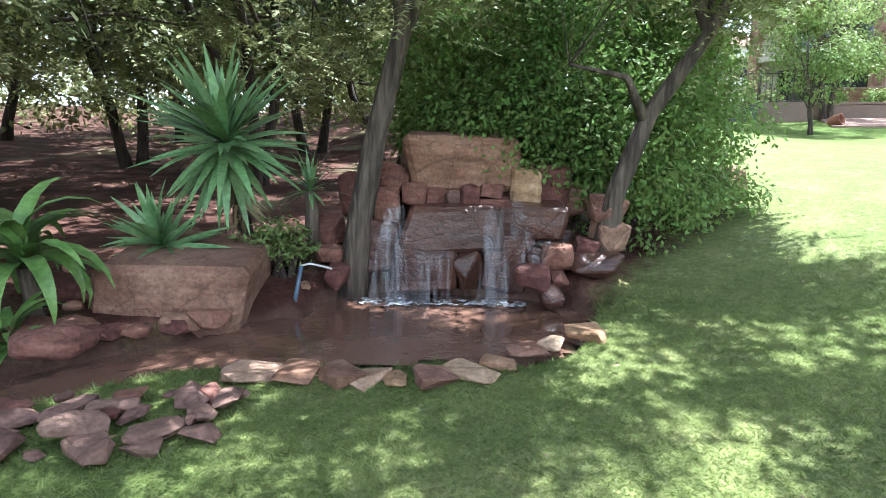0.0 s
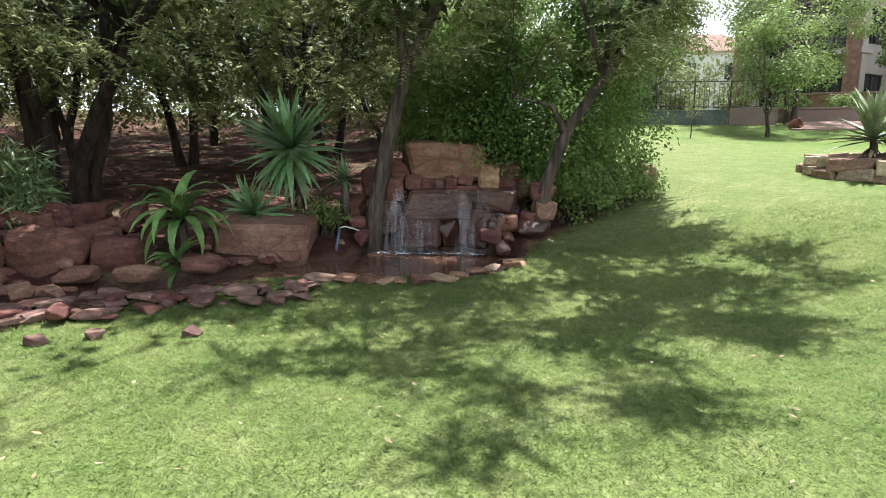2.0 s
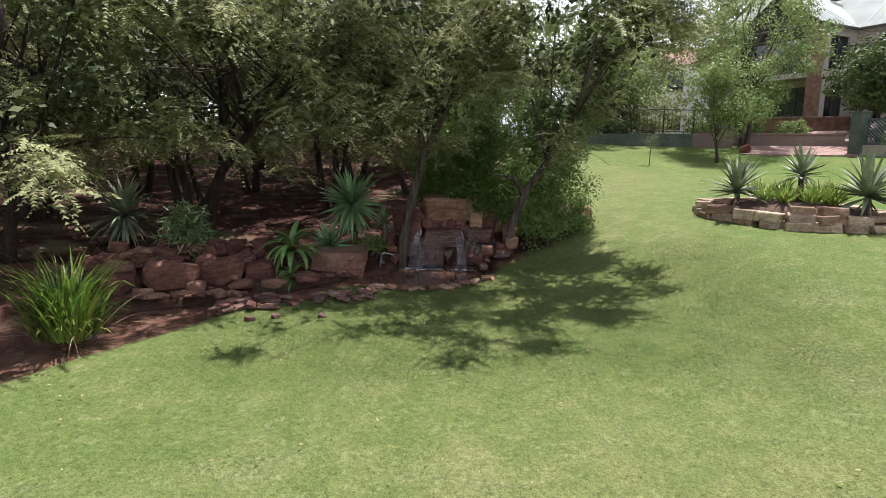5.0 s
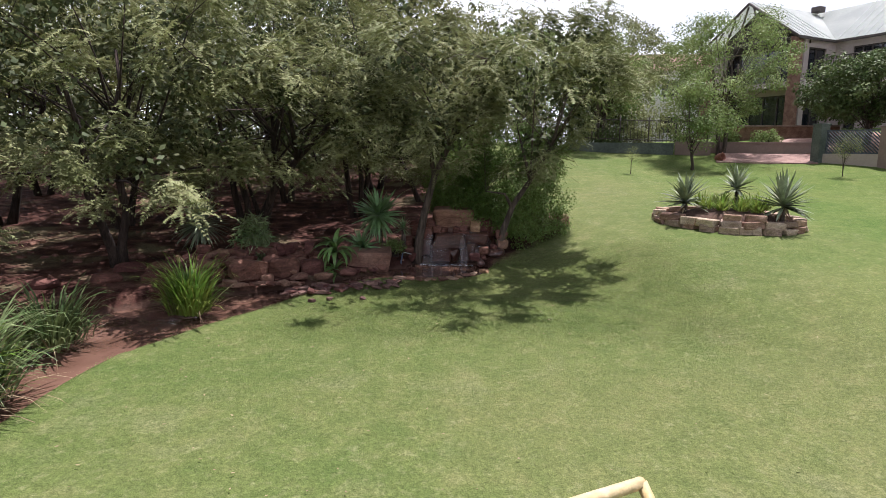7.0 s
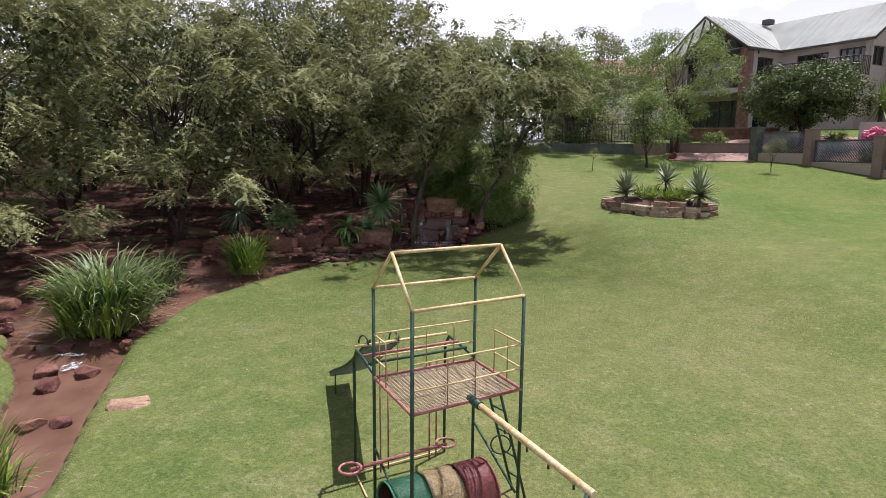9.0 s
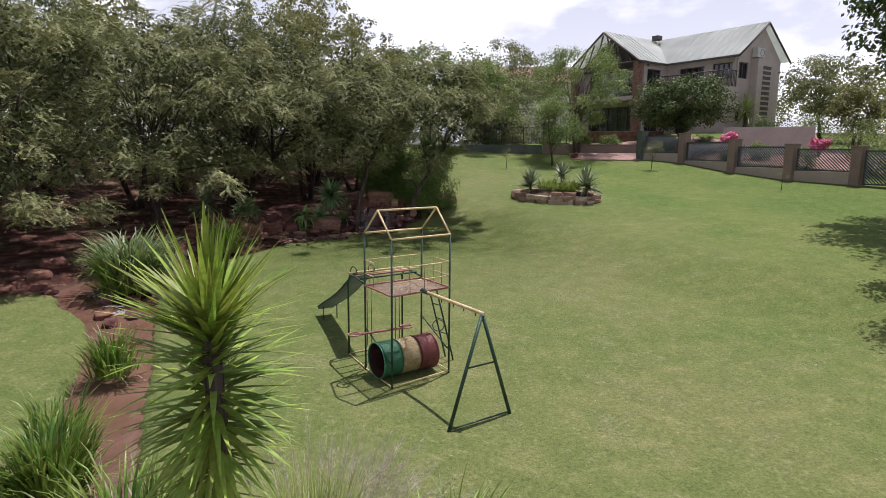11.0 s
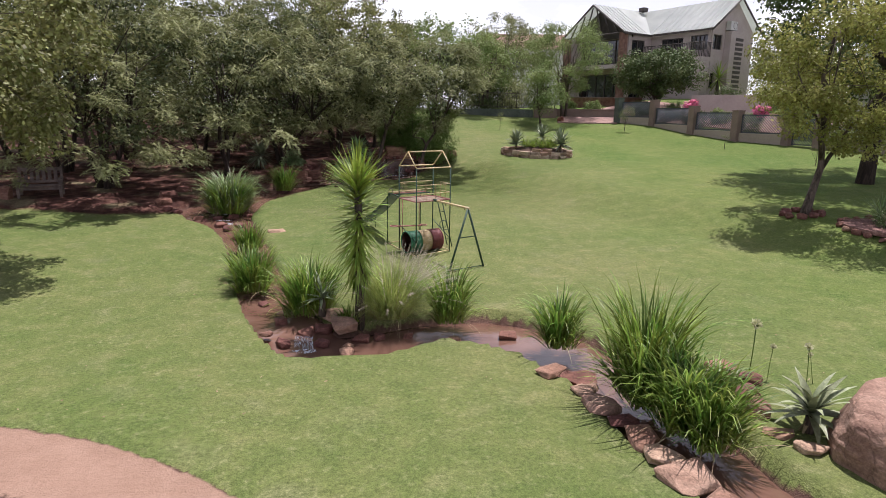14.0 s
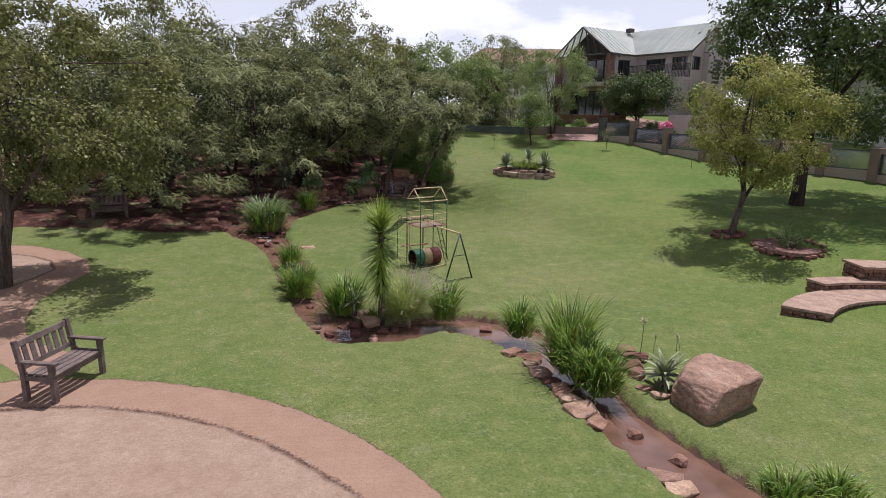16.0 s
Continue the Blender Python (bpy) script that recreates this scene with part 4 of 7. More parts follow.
# ---- stones along the stream ----
def stone(x, y, s, seed, mat=None, h=0.6, label="reddish angular stone at the edge of the stream", sink=0.25, dz=0.0, group="stones along the stream", deep=1.0):
    r = random.Random(seed)
    z = float(gz(x, y)) + s * h * (0.5 - sink) + dz
    rock("stone", (x, y, z), (s * r.uniform(0.9, 1.15), s * deep * r.uniform(0.75, 1.0), s * h), seed, mat, label, "stone", r.uniform(0, 360), r.uniform(-6, 6), r.uniform(0.4, 0.75), group)

rock("boulder", (-1.53, 3.56, 1.33), (0.76, 0.86, 0.42), 12, M_ROCK_PALE, "large flat-topped pale red sandstone boulder beside the pond", "boulder", 4, 7, 0.95)
for i, (x, y, w, d, h, m) in enumerate([(-2.02, 3.32, 0.46, 0.36, 0.24, M_ROCK), (-2.78, 2.62, 0.60, 0.46, 0.38, M_ROCK), (-3.25, 2.32, 0.76, 0.52, 0.46, M_ROCK), (-3.82, 2.05, 0.58, 0.42, 0.34, M_ROCK), (-2.34, 2.72, 0.48, 0.38, 0.30, M_ROCK), (-2.42, 3.1, 0.36, 0.3, 0.24, M_ROCK_PALE), (-2.72, 3.05, 0.42, 0.3, 0.34, M_ROCK),
                                         (-3.05, 2.8, 0.4, 0.3, 0.36, M_ROCK), (-3.5, 2.75, 0.45, 0.34, 0.34, M_ROCK), (-4.0, 2.5, 0.5, 0.36, 0.34, M_ROCK_PALE), (-2.62, 3.4, 0.4, 0.3, 0.26, M_ROCK), (-3.0, 3.65, 0.4, 0.3, 0.22, M_ROCK), (-3.43, 3.7, 0.4, 0.3, 0.22, M_ROCK_PALE), (-4.0, 3.1, 0.45, 0.3, 0.22, M_ROCK), (-4.5, 1.9, 0.6, 0.4, 0.32, M_ROCK), (-4.7, 2.35, 0.6, 0.4, 0.3, M_ROCK), (-5.3, 1.7, 0.7, 0.4, 0.26, M_ROCK), (-5.2, 2.4, 0.7, 0.4, 0.24, M_ROCK), (-5.9, 1.3, 0.6, 0.4, 0.28, M_ROCK), (-6.2, 0.6, 0.6, 0.5, 0.28, M_ROCK), (-6.1, -0.1, 0.5, 0.5, 0.28, M_ROCK), (-6.3, -0.8, 0.6, 0.5, 0.28, M_ROCK), (-6.1, -1.7, 0.5, 0.4, 0.28, M_ROCK),
                                         (-2.95, 2.2, 0.3, 0.24, 0.2, M_ROCK_PALE), (-2.5, 2.42, 0.36, 0.2, 0.14, M_ROCK_PALE), (-2.1, 2.5, 0.42, 0.2, 0.13, M_ROCK_PALE), (-1.75, 2.75, 0.4, 0.22, 0.13, M_ROCK), (-3.45, 1.98, 0.3, 0.2, 0.14, M_ROCK_PALE)]):
    rock("boulder", G(x, y, h * 0.38), (w, d, h * 1.15), 200 + i, m, "red sandstone boulder on the bank of the stream", "boulder", random.Random(i).uniform(-25, 25) + 20, random.Random(i).uniform(-6, 8), (0.5 if i in (1, 4) else random.Random(i + 9).uniform(0.0, 0.3)), "bank boulders")

# ---- trees of the wood ----
WOOD_LABEL = "acacia-like tree with fine grey-green foliage in the wood"
SPOTS = [(-5.6, 2.7, 1.0), (-4.05, 4.9, 1.05), (-8.3, 0.2, 1.0), (-4.5, 8.7, 1.1), (-10.4, 2.4, 1.05), (-7.1, 5.5, 1.0), (-2.4, 7.2, 0.95), (-6.9, 8.4, 1.1), (-9.6, 5.2, 1.1), (-12.6, 0.6, 1.05),
         (-13.0, 4.6, 1.15), (-11.0, 8.4, 1.2), (-8.8, 11.8, 1.2), (-2.6, 11.0, 1.05), (-5.6, 12.5, 1.15), (-12.5, 12.5, 1.25), (-16.5, -2.5, 1.1), (-1.8, 15.5, 1.1), (-19.0, 4.0, 1.3), (-4.0, 17.5, 1.2), (-1.0, 9.2, 0.85), (0.1, 12.0, 0.9)]
BACK = (7, 11, 12, 13, 14, 15, 16, 17, 18, 19)
CROWN = [(0.2, -0.9), (-0.3, 0.1), (0.8, -1.1), (0.0, 0.0), (0.4, -0.2)]
kinds = []
for i, (x, y, s) in enumerate(SPOTS):
    if i < 5:
        k = i
        broad = k == 3
        kinds.append(tree(G(x, y), "broad-leaved dark green tree with glossy leaves in the wood" if broad else WOOD_LABEL, "tree", 20 + k, 5.4 + 0.25 * k, 2.45, (0.6 if k == 2 else 1.0) + 0.1 * k, 2 + k % 3, 0.30, 100, 170 if broad else 29, (0.07, 0.05) if broad else (0.05, 0.029), M_LEAF_GLOSSY if broad else M_LEAF_GREY, M_BARK_DARK, 0.3, 0.085, 0.40, "trees of the wood", crown_off=CROWN[k], flat=0.6, spray=0.0 if broad else 0.37, gap=0.10, lobes=[(2.1 * math.cos(a) + CROWN[k][0], 2.1 * math.sin(a) + CROWN[k][1], (1.05 if k == 2 else 1.6) + 0.3 * math.sin(3 * a + k), 0.75, 4) for a in (0.4, 1.9, 3.3, 4.2, 5.0, 5.7)] + ([(-0.2, -0.7, 3.6, 0.9, 8), (-1.2, -0.6, 3.4, 0.9, 8), (0.7, -0.6, 3.6, 0.9, 6)] if k == 2 else [])))
    elif i in BACK:
        if len(kinds) < 7:
            kinds.append(tree(G(x, y), "tree with fine green foliage at the back of the wood", "tree", 30 + i, 6.2, 2.7, 1.2, 2, 0.25, 90, 80 if len(kinds) == 6 else 8, (0.13, 0.09) if len(kinds) == 6 else (0.10, 0.05), M_LEAF_OLIVE if len(kinds) == 6 else M_LEAF_GREY, M_BARK_DARK, 0.3, 0.085, 0.5, "trees of the wood", flat=0.6, spray=0.0 if len(kinds) == 6 else 0.62, gap=0.04))
        else:
            copy_thing(kinds[5 + i % 2], pose(*G(x, y), 0, 0, 67 * i) @ Matrix.Diagonal((s, s, s * (0.95 + 0.05 * (i % 4)), 1)))
    else:
        copy_thing(kinds[i % 5], pose(*G(x, y), 0, 0, 67 * i) @ Matrix.Diagonal((s, s, s * (0.95 + 0.03 * (i % 4)), 1)))

# two trees that lean over the waterfall
tree((-0.75, 4.02, 1.17), "slender leaning tree with feathery foliage beside the waterfall", "tree", 41, 5.3, 1.9, 1.5, 1, 0, 84, 27, (0.05, 0.025), M_LEAF_GREY, M_BARK, 0.7, 0.088, 0.5,
     ways=[[(0, 0, -0.1), (0.07, 0.0, 0.5), (0.17, -0.02, 1.0), (0.33, -0.04, 1.6), (0.6, 0.05, 2.2), (0.95, 0.25, 2.8), (1.2, 0.4, 3.8)], [(0.33, -0.04, 1.6), (0.2, 0.2, 2.4), (-0.2, 0.3, 3.4)], [(0.6, 0.05, 2.2), (0.9, -0.8, 3.0), (1.2, -1.9, 3.4)]], crown_off=(0.2, 0.3), flat=0.6, spray=0.38, gap=0.06, lobes=[(0.6, 0.35, 1.95, 1.0, 7), (1.5, -2.4, 3.5, 0.9, 4), (0.3, -2.2, 3.4, 0.9, 3), (1.2, -1.2, 3.6, 0.9, 3), (2.3, -0.9, 3.3, 0.8, 4)])
tree((0.76, 4.02, 1.35), "slender forked tree leaning out of the green bush", "tree", 42, 4.8, 1.8, 1.5, 1, 0, 78, 27, (0.05, 0.025), M_LEAF_GREY, M_BARK, 0.7, 0.072, 0.5,
     ways=[[(0, 0, -0.1), (0.1, 0.0, 0.5), (0.26, -0.02, 0.95), (0.55, -0.08, 1.4), (0.9, -0.05, 2.0), (1.2, 0.1, 3.0)], [(0.24, -0.02, 0.9), (0.1, -0.1, 1.15), (-0.25, -0.2, 1.2)], [(0.55, -0.08, 1.4), (0.3, 0.3, 2.4)]], crown_off=(0.65, 0.2), flat=0.6, spray=0.38, gap=0.06, lobes=[(1.5, -1.5, 3.2, 0.85, 7), (0.6, -1.9, 3.2, 0.8, 6), (2.2, -0.6, 3.0, 0.9, 6)])

tree(G(-4.0, 4.76), "leaning tree with low boughs of feathery grey-green leaves", "tree", 43, 3.9, 1.4, 1.3, 1, 0, 46, 27, (0.05, 0.027), M_LEAF_GREY, M_BARK_DARK, 0.3, 0.10, 0.36,
     ways=[[(0, 0, -0.1), (0.12, -0.05, 0.5), (0.45, -0.2, 1.1), (1.0, -0.5, 1.7), (1.7, -0.9, 2.3), (2.6, -1.3, 2.7)], [(0.12, -0.05, 0.45), (-0.2, 0.15, 1.2), (-0.3, 0.1, 2.4)], [(1.0, -0.5, 1.7), (1.3, -0.2, 2.5), (1.6, 0.0, 3.3)], [(1.0, -0.5, 1.7), (1.15, -1.4, 2.5), (1.2, -2.4, 3.0)]], crown_off=(2.0, -0.9), lobes=[(1.5, -2.6, 3.1, 0.8, 7), (1.95, -2.0, 3.1, 0.8, 6), (0.8, -2.6, 3.1, 0.8, 7), (0.3, -2.1, 3.2, 0.8, 6), (0.5, -3.2, 3.1, 0.7, 5)], flat=0.6, spray=0.37, gap=0.06)

def bush(at, label, seed, lobes, per, leaf, mat, clump_r=0.3, n=60, stems=5, category="bush"):
    """A dense shrub: leaf clumps over the skin of some lobes, on thin stems."""
    rnd, r = np.random.default_rng(seed), random.Random(seed)
    e = thing("bush", at, label, category)
    cs = []
    for (lx, ly, lz, rx, ry, rz) in lobes:
        v = rnd.normal(0, 1, (n, 3))
        v /= np.linalg.norm(v, axis=1, keepdims=True)
        cs.append(np.array([lx, ly, lz]) + v * np.array([rx, ry, rz]) * rnd.uniform(0.55, 1.0, (n, 1)))
    C = np.concatenate(cs)
    C = C[C[:, 2] > 0.05]
    V, F = leaf_cloud(C, rnd.uniform(0.6, 1.2, len(C)) * clump_r, per, rnd, leaf, 0.25)
    bm = bmesh.new()
    for k in range(stems):
        t = C[r.randrange(len(C))]
        tube_bm([(r.uniform(-0.1, 0.1), r.uniform(-0.1, 0.1), -0.1), (t[0] * 0.5, t[1] * 0.5, t[2] * 0.5), tuple(t)], [0.03, 0.02, 0.006], 5, bm)
    part("stem", bm, M_BARK_DARK, e)
    mesh_np("foliage", V, F, mat, e)
    return e

bush((0.9, 5.1, 1.3), "dense bright green leafy bush behind the waterfall", 51,
     [(-0.75, -0.15, 0.95, 0.6, 0.55, 0.6), (-0.2, -0.35, 1.25, 0.7, 0.55, 0.8), (0.35, -0.3, 0.9, 0.6, 0.6, 0.9), (0.8, 0.1, 0.9, 0.55, 0.65, 0.95), (0.75, 0.2, 1.9, 0.5, 0.6, 0.7), (0.0, 0.1, 2.1, 0.8, 0.6, 0.7), (-0.7, 0.3, 1.8, 0.6, 0.6, 0.7), (-1.15, -0.2, 1.25, 0.4, 0.4, 0.5), (-0.55, -0.55, 0.95, 0.45, 0.3, 0.35), (0.1, -0.6, 0.75, 0.4, 0.3, 0.4)], 105, (0.05, 0.025), M_LEAF_BUSH, 0.24, 85)

fall2 = thing("small_waterfall", (0, 0, 0), "small white cascade between stones in the stream", "waterfall")
for k in range(4):
    part("stream_of_water", ribbon(-1.68 + 0.058 * k, -1.67 + 0.06 * k, 0.635, 0.51, -10.32 - 0.012 * k, -10.44 - 0.02 * k, 0.05, 0.056, 20 + k), M_CASCADE, fall2)

# ---- lawn trees ----
tree(G(8.45, -5.6), "small yellow-green lawn tree in a ring of red stones", "tree", 61, 4.65, 1.9, 1.3, 1, 0, 110, 230, (0.075, 0.05), M_LEAF_YELLOW, M_BARK, 0.2, 0.095, 0.38,
     ways=[[(0, 0, -0.1), (0.18, 0.1, 0.45), (0.38, 0.2, 1.0), (0.31, 0.2, 1.8), (0.2, 0.3, 2.9), (0.3, 0.2, 3.95)], [(0.36, 0.2, 0.9), (0.8, 0.2, 1.7), (1.35, 0.0, 2.7)], [(0.36, 0.2, 1.17), (-0.1, -0.2, 1.9), (-0.8, -0.3, 2.9)]], crown_off=(0.48, -0.1), gap=-0.02)
tree(G(13.1, -1.75), "large dark lawn tree with a thick trunk", "tree", 62, 10.5, 4.2, 2.0, 1, 0, 280, 160, (0.15, 0.095), M_LEAF_DARK, M_BARK_DARK, 0.4, 0.21, 0.7,
     ways=[[(0, 0, -0.2), (0.05, 0, 1.2), (0.2, 0.1, 2.6), (0.1, 0, 4.5), (0.3, 0.2, 7.5), (0.3, 0.1, 9.6)], [(0.2, 0.1, 2.6), (1.2, -0.3, 4.2), (2.4, -0.4, 6.2)], [(0.1, 0, 3.2), (-1.0, 0.4, 4.6), (-2.2, 0.3, 6.4)]], crown_off=(1.45, 0.2))
tree(G(-8.76, -7.71), "broad-leaved tree growing out of the pale gravel circle", "tree", 63, 6.0, 2.8, 1.6, 1, 0, 180, 220, (0.085, 0.06), M_LEAF_OLIVE, M_BARK, 0.3, 0.15, 0.42,
     ways=[[(0, 0, -0.1), (0.1, 0.05, 0.8), (0.25, 0.1, 1.5), (0.1, 0.1, 2.6), (-0.2, 0.0, 4.2), (-0.3, 0, 5.4)], [(0.25, 0.1, 1.5), (0.9, 0.2, 2.4), (1.5, 0.3, 3.6)], [(0.15, 0.1, 1.9), (-1.0, -0.2, 2.8), (-1.9, -0.4, 3.8)]], crown_off=(0.9, 0.3), gap=0.05)
for i, (x, y, h, s, m, lab, k) in enumerate([(7.95, 14.3, 3.3, 1.25, M_LEAF_BRIGHT, "light green young tree on the lawn before the terrace", 38), (10.0, 17.3, 5.3, 2.6, M_LEAF_BRIGHT, "light green spreading tree beside the terrace", 105), (5.6, 19.6, 5.0, 2.0, M_LEAF_BRIGHT, "round bright green tree far across the lawn", 110),
                                          (15.5, 17.4, 3.5, 2.6, M_LEAF_DARK, "dense dark green tree before the house", 240), (2.6, 22.5, 5.5, 2.6, M_LEAF_BRIGHT, "bright green tree at the far edge of the lawn", 120), (8.0, 26.0, 6.5, 2.8, M_LEAF_GREY, "grey-green tree behind the lawn", 130),
                                          (25.0, 11.0, 4.5, 2.0, M_LEAF_BRIGHT, "light green tree behind the fence", 80), (23.6, 17.6, 4.6, 1.9, M_LEAF_GREY, "grey-green tree beside the house", 90), (21.8, 13.0, 3.0, 1.3, M_LEAF_OLIVE, "small olive-green tree in the yard behind the fence", 50), (0.0, 24, 5.5, 2.6, M_LEAF_YELLOW, "yellow-green tree far off", 130)]):
    tree(G(x, y), lab, "tree", 70 + i, h, s, h * 0.27, 1 if i == 0 else 2, 0.22, int(k * 1.1), 190 if i < 2 else 88, (0.085, 0.055) if i < 2 else (0.13, 0.085), m, M_BARK, 0.3, 0.06 if k < 50 else 0.09, 0.46)


# ---- far woods and shrubs ----
def far_woods(seed, n, xs, ys, hs, wide, mat, leaf=(0.26, 0.17), clumps=34, per=9, low=0.25):
    """Many far crowns in one mesh: each a lumpy ellipsoid of leaf clumps."""
    rnd = np.random.default_rng(seed)
    C, R = [], []
    for k in range(n):
        x, y, h = rnd.uniform(*xs), rnd.uniform(*ys), rnd.uniform(*hs)
        w = wide * rnd.uniform(0.75, 1.3)
        v = rnd.normal(0, 1, (clumps, 3))
        v /= np.linalg.norm(v, axis=1, keepdims=True)
        v *= rnd.uniform(0.55, 1.0, (clumps, 1))
        lo = h * low
        C.append(np.array([x, y, float(gz(x, y)) + (h + lo) / 2]) + v * np.array([w, w, (h - lo) / 2]))
        R.append(rnd.uniform(0.5, 1.0, clumps) * w * 0.33)
    V, F = leaf_cloud(np.concatenate(C), np.concatenate(R), per, rnd, leaf, 0.2, 0.6)
    return mesh_np("far_woods", V, F, mat)
tagged(far_woods(1, 90, (-45, -6), (19, 36), (5.0, 7.2), 2.2, M_LEAF_OLIVE), "dense far grey-green woodland behind the garden", "woodland", kind="stuff")
tagged(far_woods(2, 70, (-15, 12), (27, 44), (4.5, 7.5), 2.2, M_LEAF_BRIGHT), "far green trees beyond the lawn", "woodland", kind="stuff")
tagged(far_woods(3, 46, (-45, -17), (-6, 19), (4.5, 6.8), 2.2, M_LEAF_OLIVE), "dense woodland at the side of the garden", "woodland", kind="stuff")
tagged(far_woods(4, 100, (25, 60), (-10, 44), (3.5, 6.2), 2.0, M_LEAF_OLIVE), "far garden trees behind the houses", "woodland", kind="stuff")
tagged(far_woods(5, 110, (-32, -2), (15, 21), (0.8, 2.0), 0.9, M_LEAF_GREY, (0.14, 0.06), 14, 10, 0.0), "low undergrowth at the back of the wood", "undergrowth", kind="stuff")
tagged(far_woods(7, 120, (-34, -1), (11, 17), (2.2, 4.2), 1.3, M_LEAF_OLIVE, (0.15, 0.09), 20, 10, 0.05), "shrubs and low trees at the back of the wood", "undergrowth", kind="stuff")
tagged(far_woods(8, 60, (-30, -15), (-3, 11), (2.2, 4.2), 1.3, M_LEAF_OLIVE, (0.15, 0.09), 20, 10, 0.05), "shrubs at the side of the wood", "undergrowth", kind="stuff")
tagged(far_woods(9, 26, (3.6, 9.6), (19.8, 21.2), (1.3, 2.3), 0.8, M_LEAF_GREY, (0.12, 0.07), 18, 14, 0.0), "grey-green shrubs behind the garden railing", "shrubs", kind="stuff")
tagged(far_woods(6, 40, (-5, 7), (20.2, 23.5), (1.2, 2.6), 0.9, M_LEAF_DARK, (0.16, 0.09), 18, 12, 0.0), "dark hedge beyond the far end of the lawn", "hedge", kind="stuff")

# ---- playset ----
def bar(name, parent, pts, r, mat, label=""):
    return part(name, tube_bm(pts, r, 8), mat, parent, label)

play = thing("playset", (0, 0, 0), "metal playset with green posts, yellow roof bars and red platform", "playset")
PA, PB, PC, PD = (-0.275, -5.99), (0.022, -6.57), (0.695, -6.15), (0.41, -5.61)
ZE, ZP = 2.375, 1.76
def mid(a, b, u):
    return (a[0] + (b[0] - a[0]) * u, a[1] + (b[1] - a[1]) * u)
for x, y in (PA, PB, PC, PD):
    bar("post", play, [G(x, y, -0.05), (x, y, ZE)], 0.0115, M_GREENPAINT)
RL, RR = (-0.12, -6.29, 2.66), (0.56, -5.91, 2.66)
for a, b in ((RL, RR), (RL, (*PA, ZE)), (RL, (*PB, ZE)), (RR, (*PC, ZE)), (RR, (*PD, ZE)), ((*PA, ZE), (*PD, ZE)), ((*PB, ZE), (*PC, ZE))):
    bar("roof_bar", play, [a, b], 0.011, M_CREAM, "worn cream yellow bar")
for a, b in ((PA, PB), (PB, PC), (PC, PD), (PD, PA)):
    bar("platform_bar", play, [(*a, ZP), (*b, ZP)], 0.0115, M_REDPAINT, "faded red bar")
    bar("ground_bar", play, [G(*a, 0.02), G(*b, 0.02)], 0.008, M_CREAM)
M_RUSTY = material("thin_rusty_rod", [(0.22, 0.13, 0.07), (0.34, 0.22, 0.12)], 10, 60, 0.6, 0.1)
for z in (1.90, 2.06):
    for a, b in ((PA, PD), (PB, PC), (PC, mid(PC, PD, 0.55)), (PA, mid(PA, PB, 0.35))):
        bar("guard_rail", play, [(*a, z), (*b, z)], 0.006, M_CREAM, "thin cream rail")
for a, b, us in ((PA, PD, (0.22, 0.5, 0.78)), (PB, PC, (0.3, 0.55)), (PC, PD, (0.28, 0.55)), (PA, PB, (0.17, 0.35))):
    for u in us:
        bar("guard_upright", play, [(*mid(a, b, u), ZP), (*mid(a, b, u), 2.06)], 0.004, M_RUSTY, "thin brown rod")
M_MESHDECK = material("rusty_expanded_metal", [(0.36, 0.26, 0.19), (0.48, 0.36, 0.27)], 12, 80, 0.7, 0.3)
for k in range(1, 32):
    for p, q, r, s in ((PA, PB, PD, PC), (PA, PD, PB, PC)):
        u = k / 32
        a0, a1 = mid(p, q, u), mid(r, s, u)
        part("deck_bar", tube_bm([(*a0, ZP - 0.006), (*a1, ZP - 0.006)], 0.0028, 4), M_MESHDECK, play)
# slide frame and chute beyond the platform
S1, S2, S3 = (-0.53, -5.54), (-0.85, -5.1), (0.08, -5.05)
e0, e1 = mid(PA, PD, 0.0), mid(PA, PD, 1.0)
bx, by = -0.22, 0.5
for base in (PA, PD):
    t = (base[0] + bx, base[1] + by)
    bar("slide_post", play, [G(t[0], t[1], -0.03), (t[0], t[1], 1.70), (base[0] + bx * 0.85, base[1] + by * 0.85, 1.80), (base[0] + bx * 0.5, base[1] + by * 0.5, 1.80), (base[0], base[1], 1.78)], 0.012, M_GREENPAINT)
for u, m in ((0.95, M_CREAM), (0.55, M_REDPAINT), (0.25, M_GREENPAINT)):
    bar("top_bar", play, [(PA[0] + bx * u, PA[1] + by * u, 1.81), (PD[0] + bx * u, PD[1] + by * u, 1.81)], 0.011, m)
b = bmesh.new()
foot, top = Vector((-0.93, -3.78, float(gz(-0.93, -3.78)) + 0.10)), Vector((-0.27, -5.36, 1.78))
ax = (top - foot).normalized()
sd_ = ax.cross(Vector((0, 0, 1))).normalized() * 0.115
up_ = sd_.normalized().cross(ax) * 0.045
prof = [-sd_ + up_, -sd_, sd_, sd_ + up_]
rows = []
for k in range(9):
    u = k / 8
    c = top.lerp(foot, u) + Vector((0, 0, -0.05 * math.sin(u * math.pi) ** 2))
    rows.append([b.verts.new(c + p) for p in prof])
for p, q in zip(rows, rows[1:]):
    for j in range(3):
        b.faces.new((p[j], p[j + 1], q[j + 1], q[j]))
bmesh.ops.solidify(b, geom=b.faces[:], thickness=0.012)
part("slide_chute", b, M_CHUTE, play, "worn green-grey sheet-metal slide")
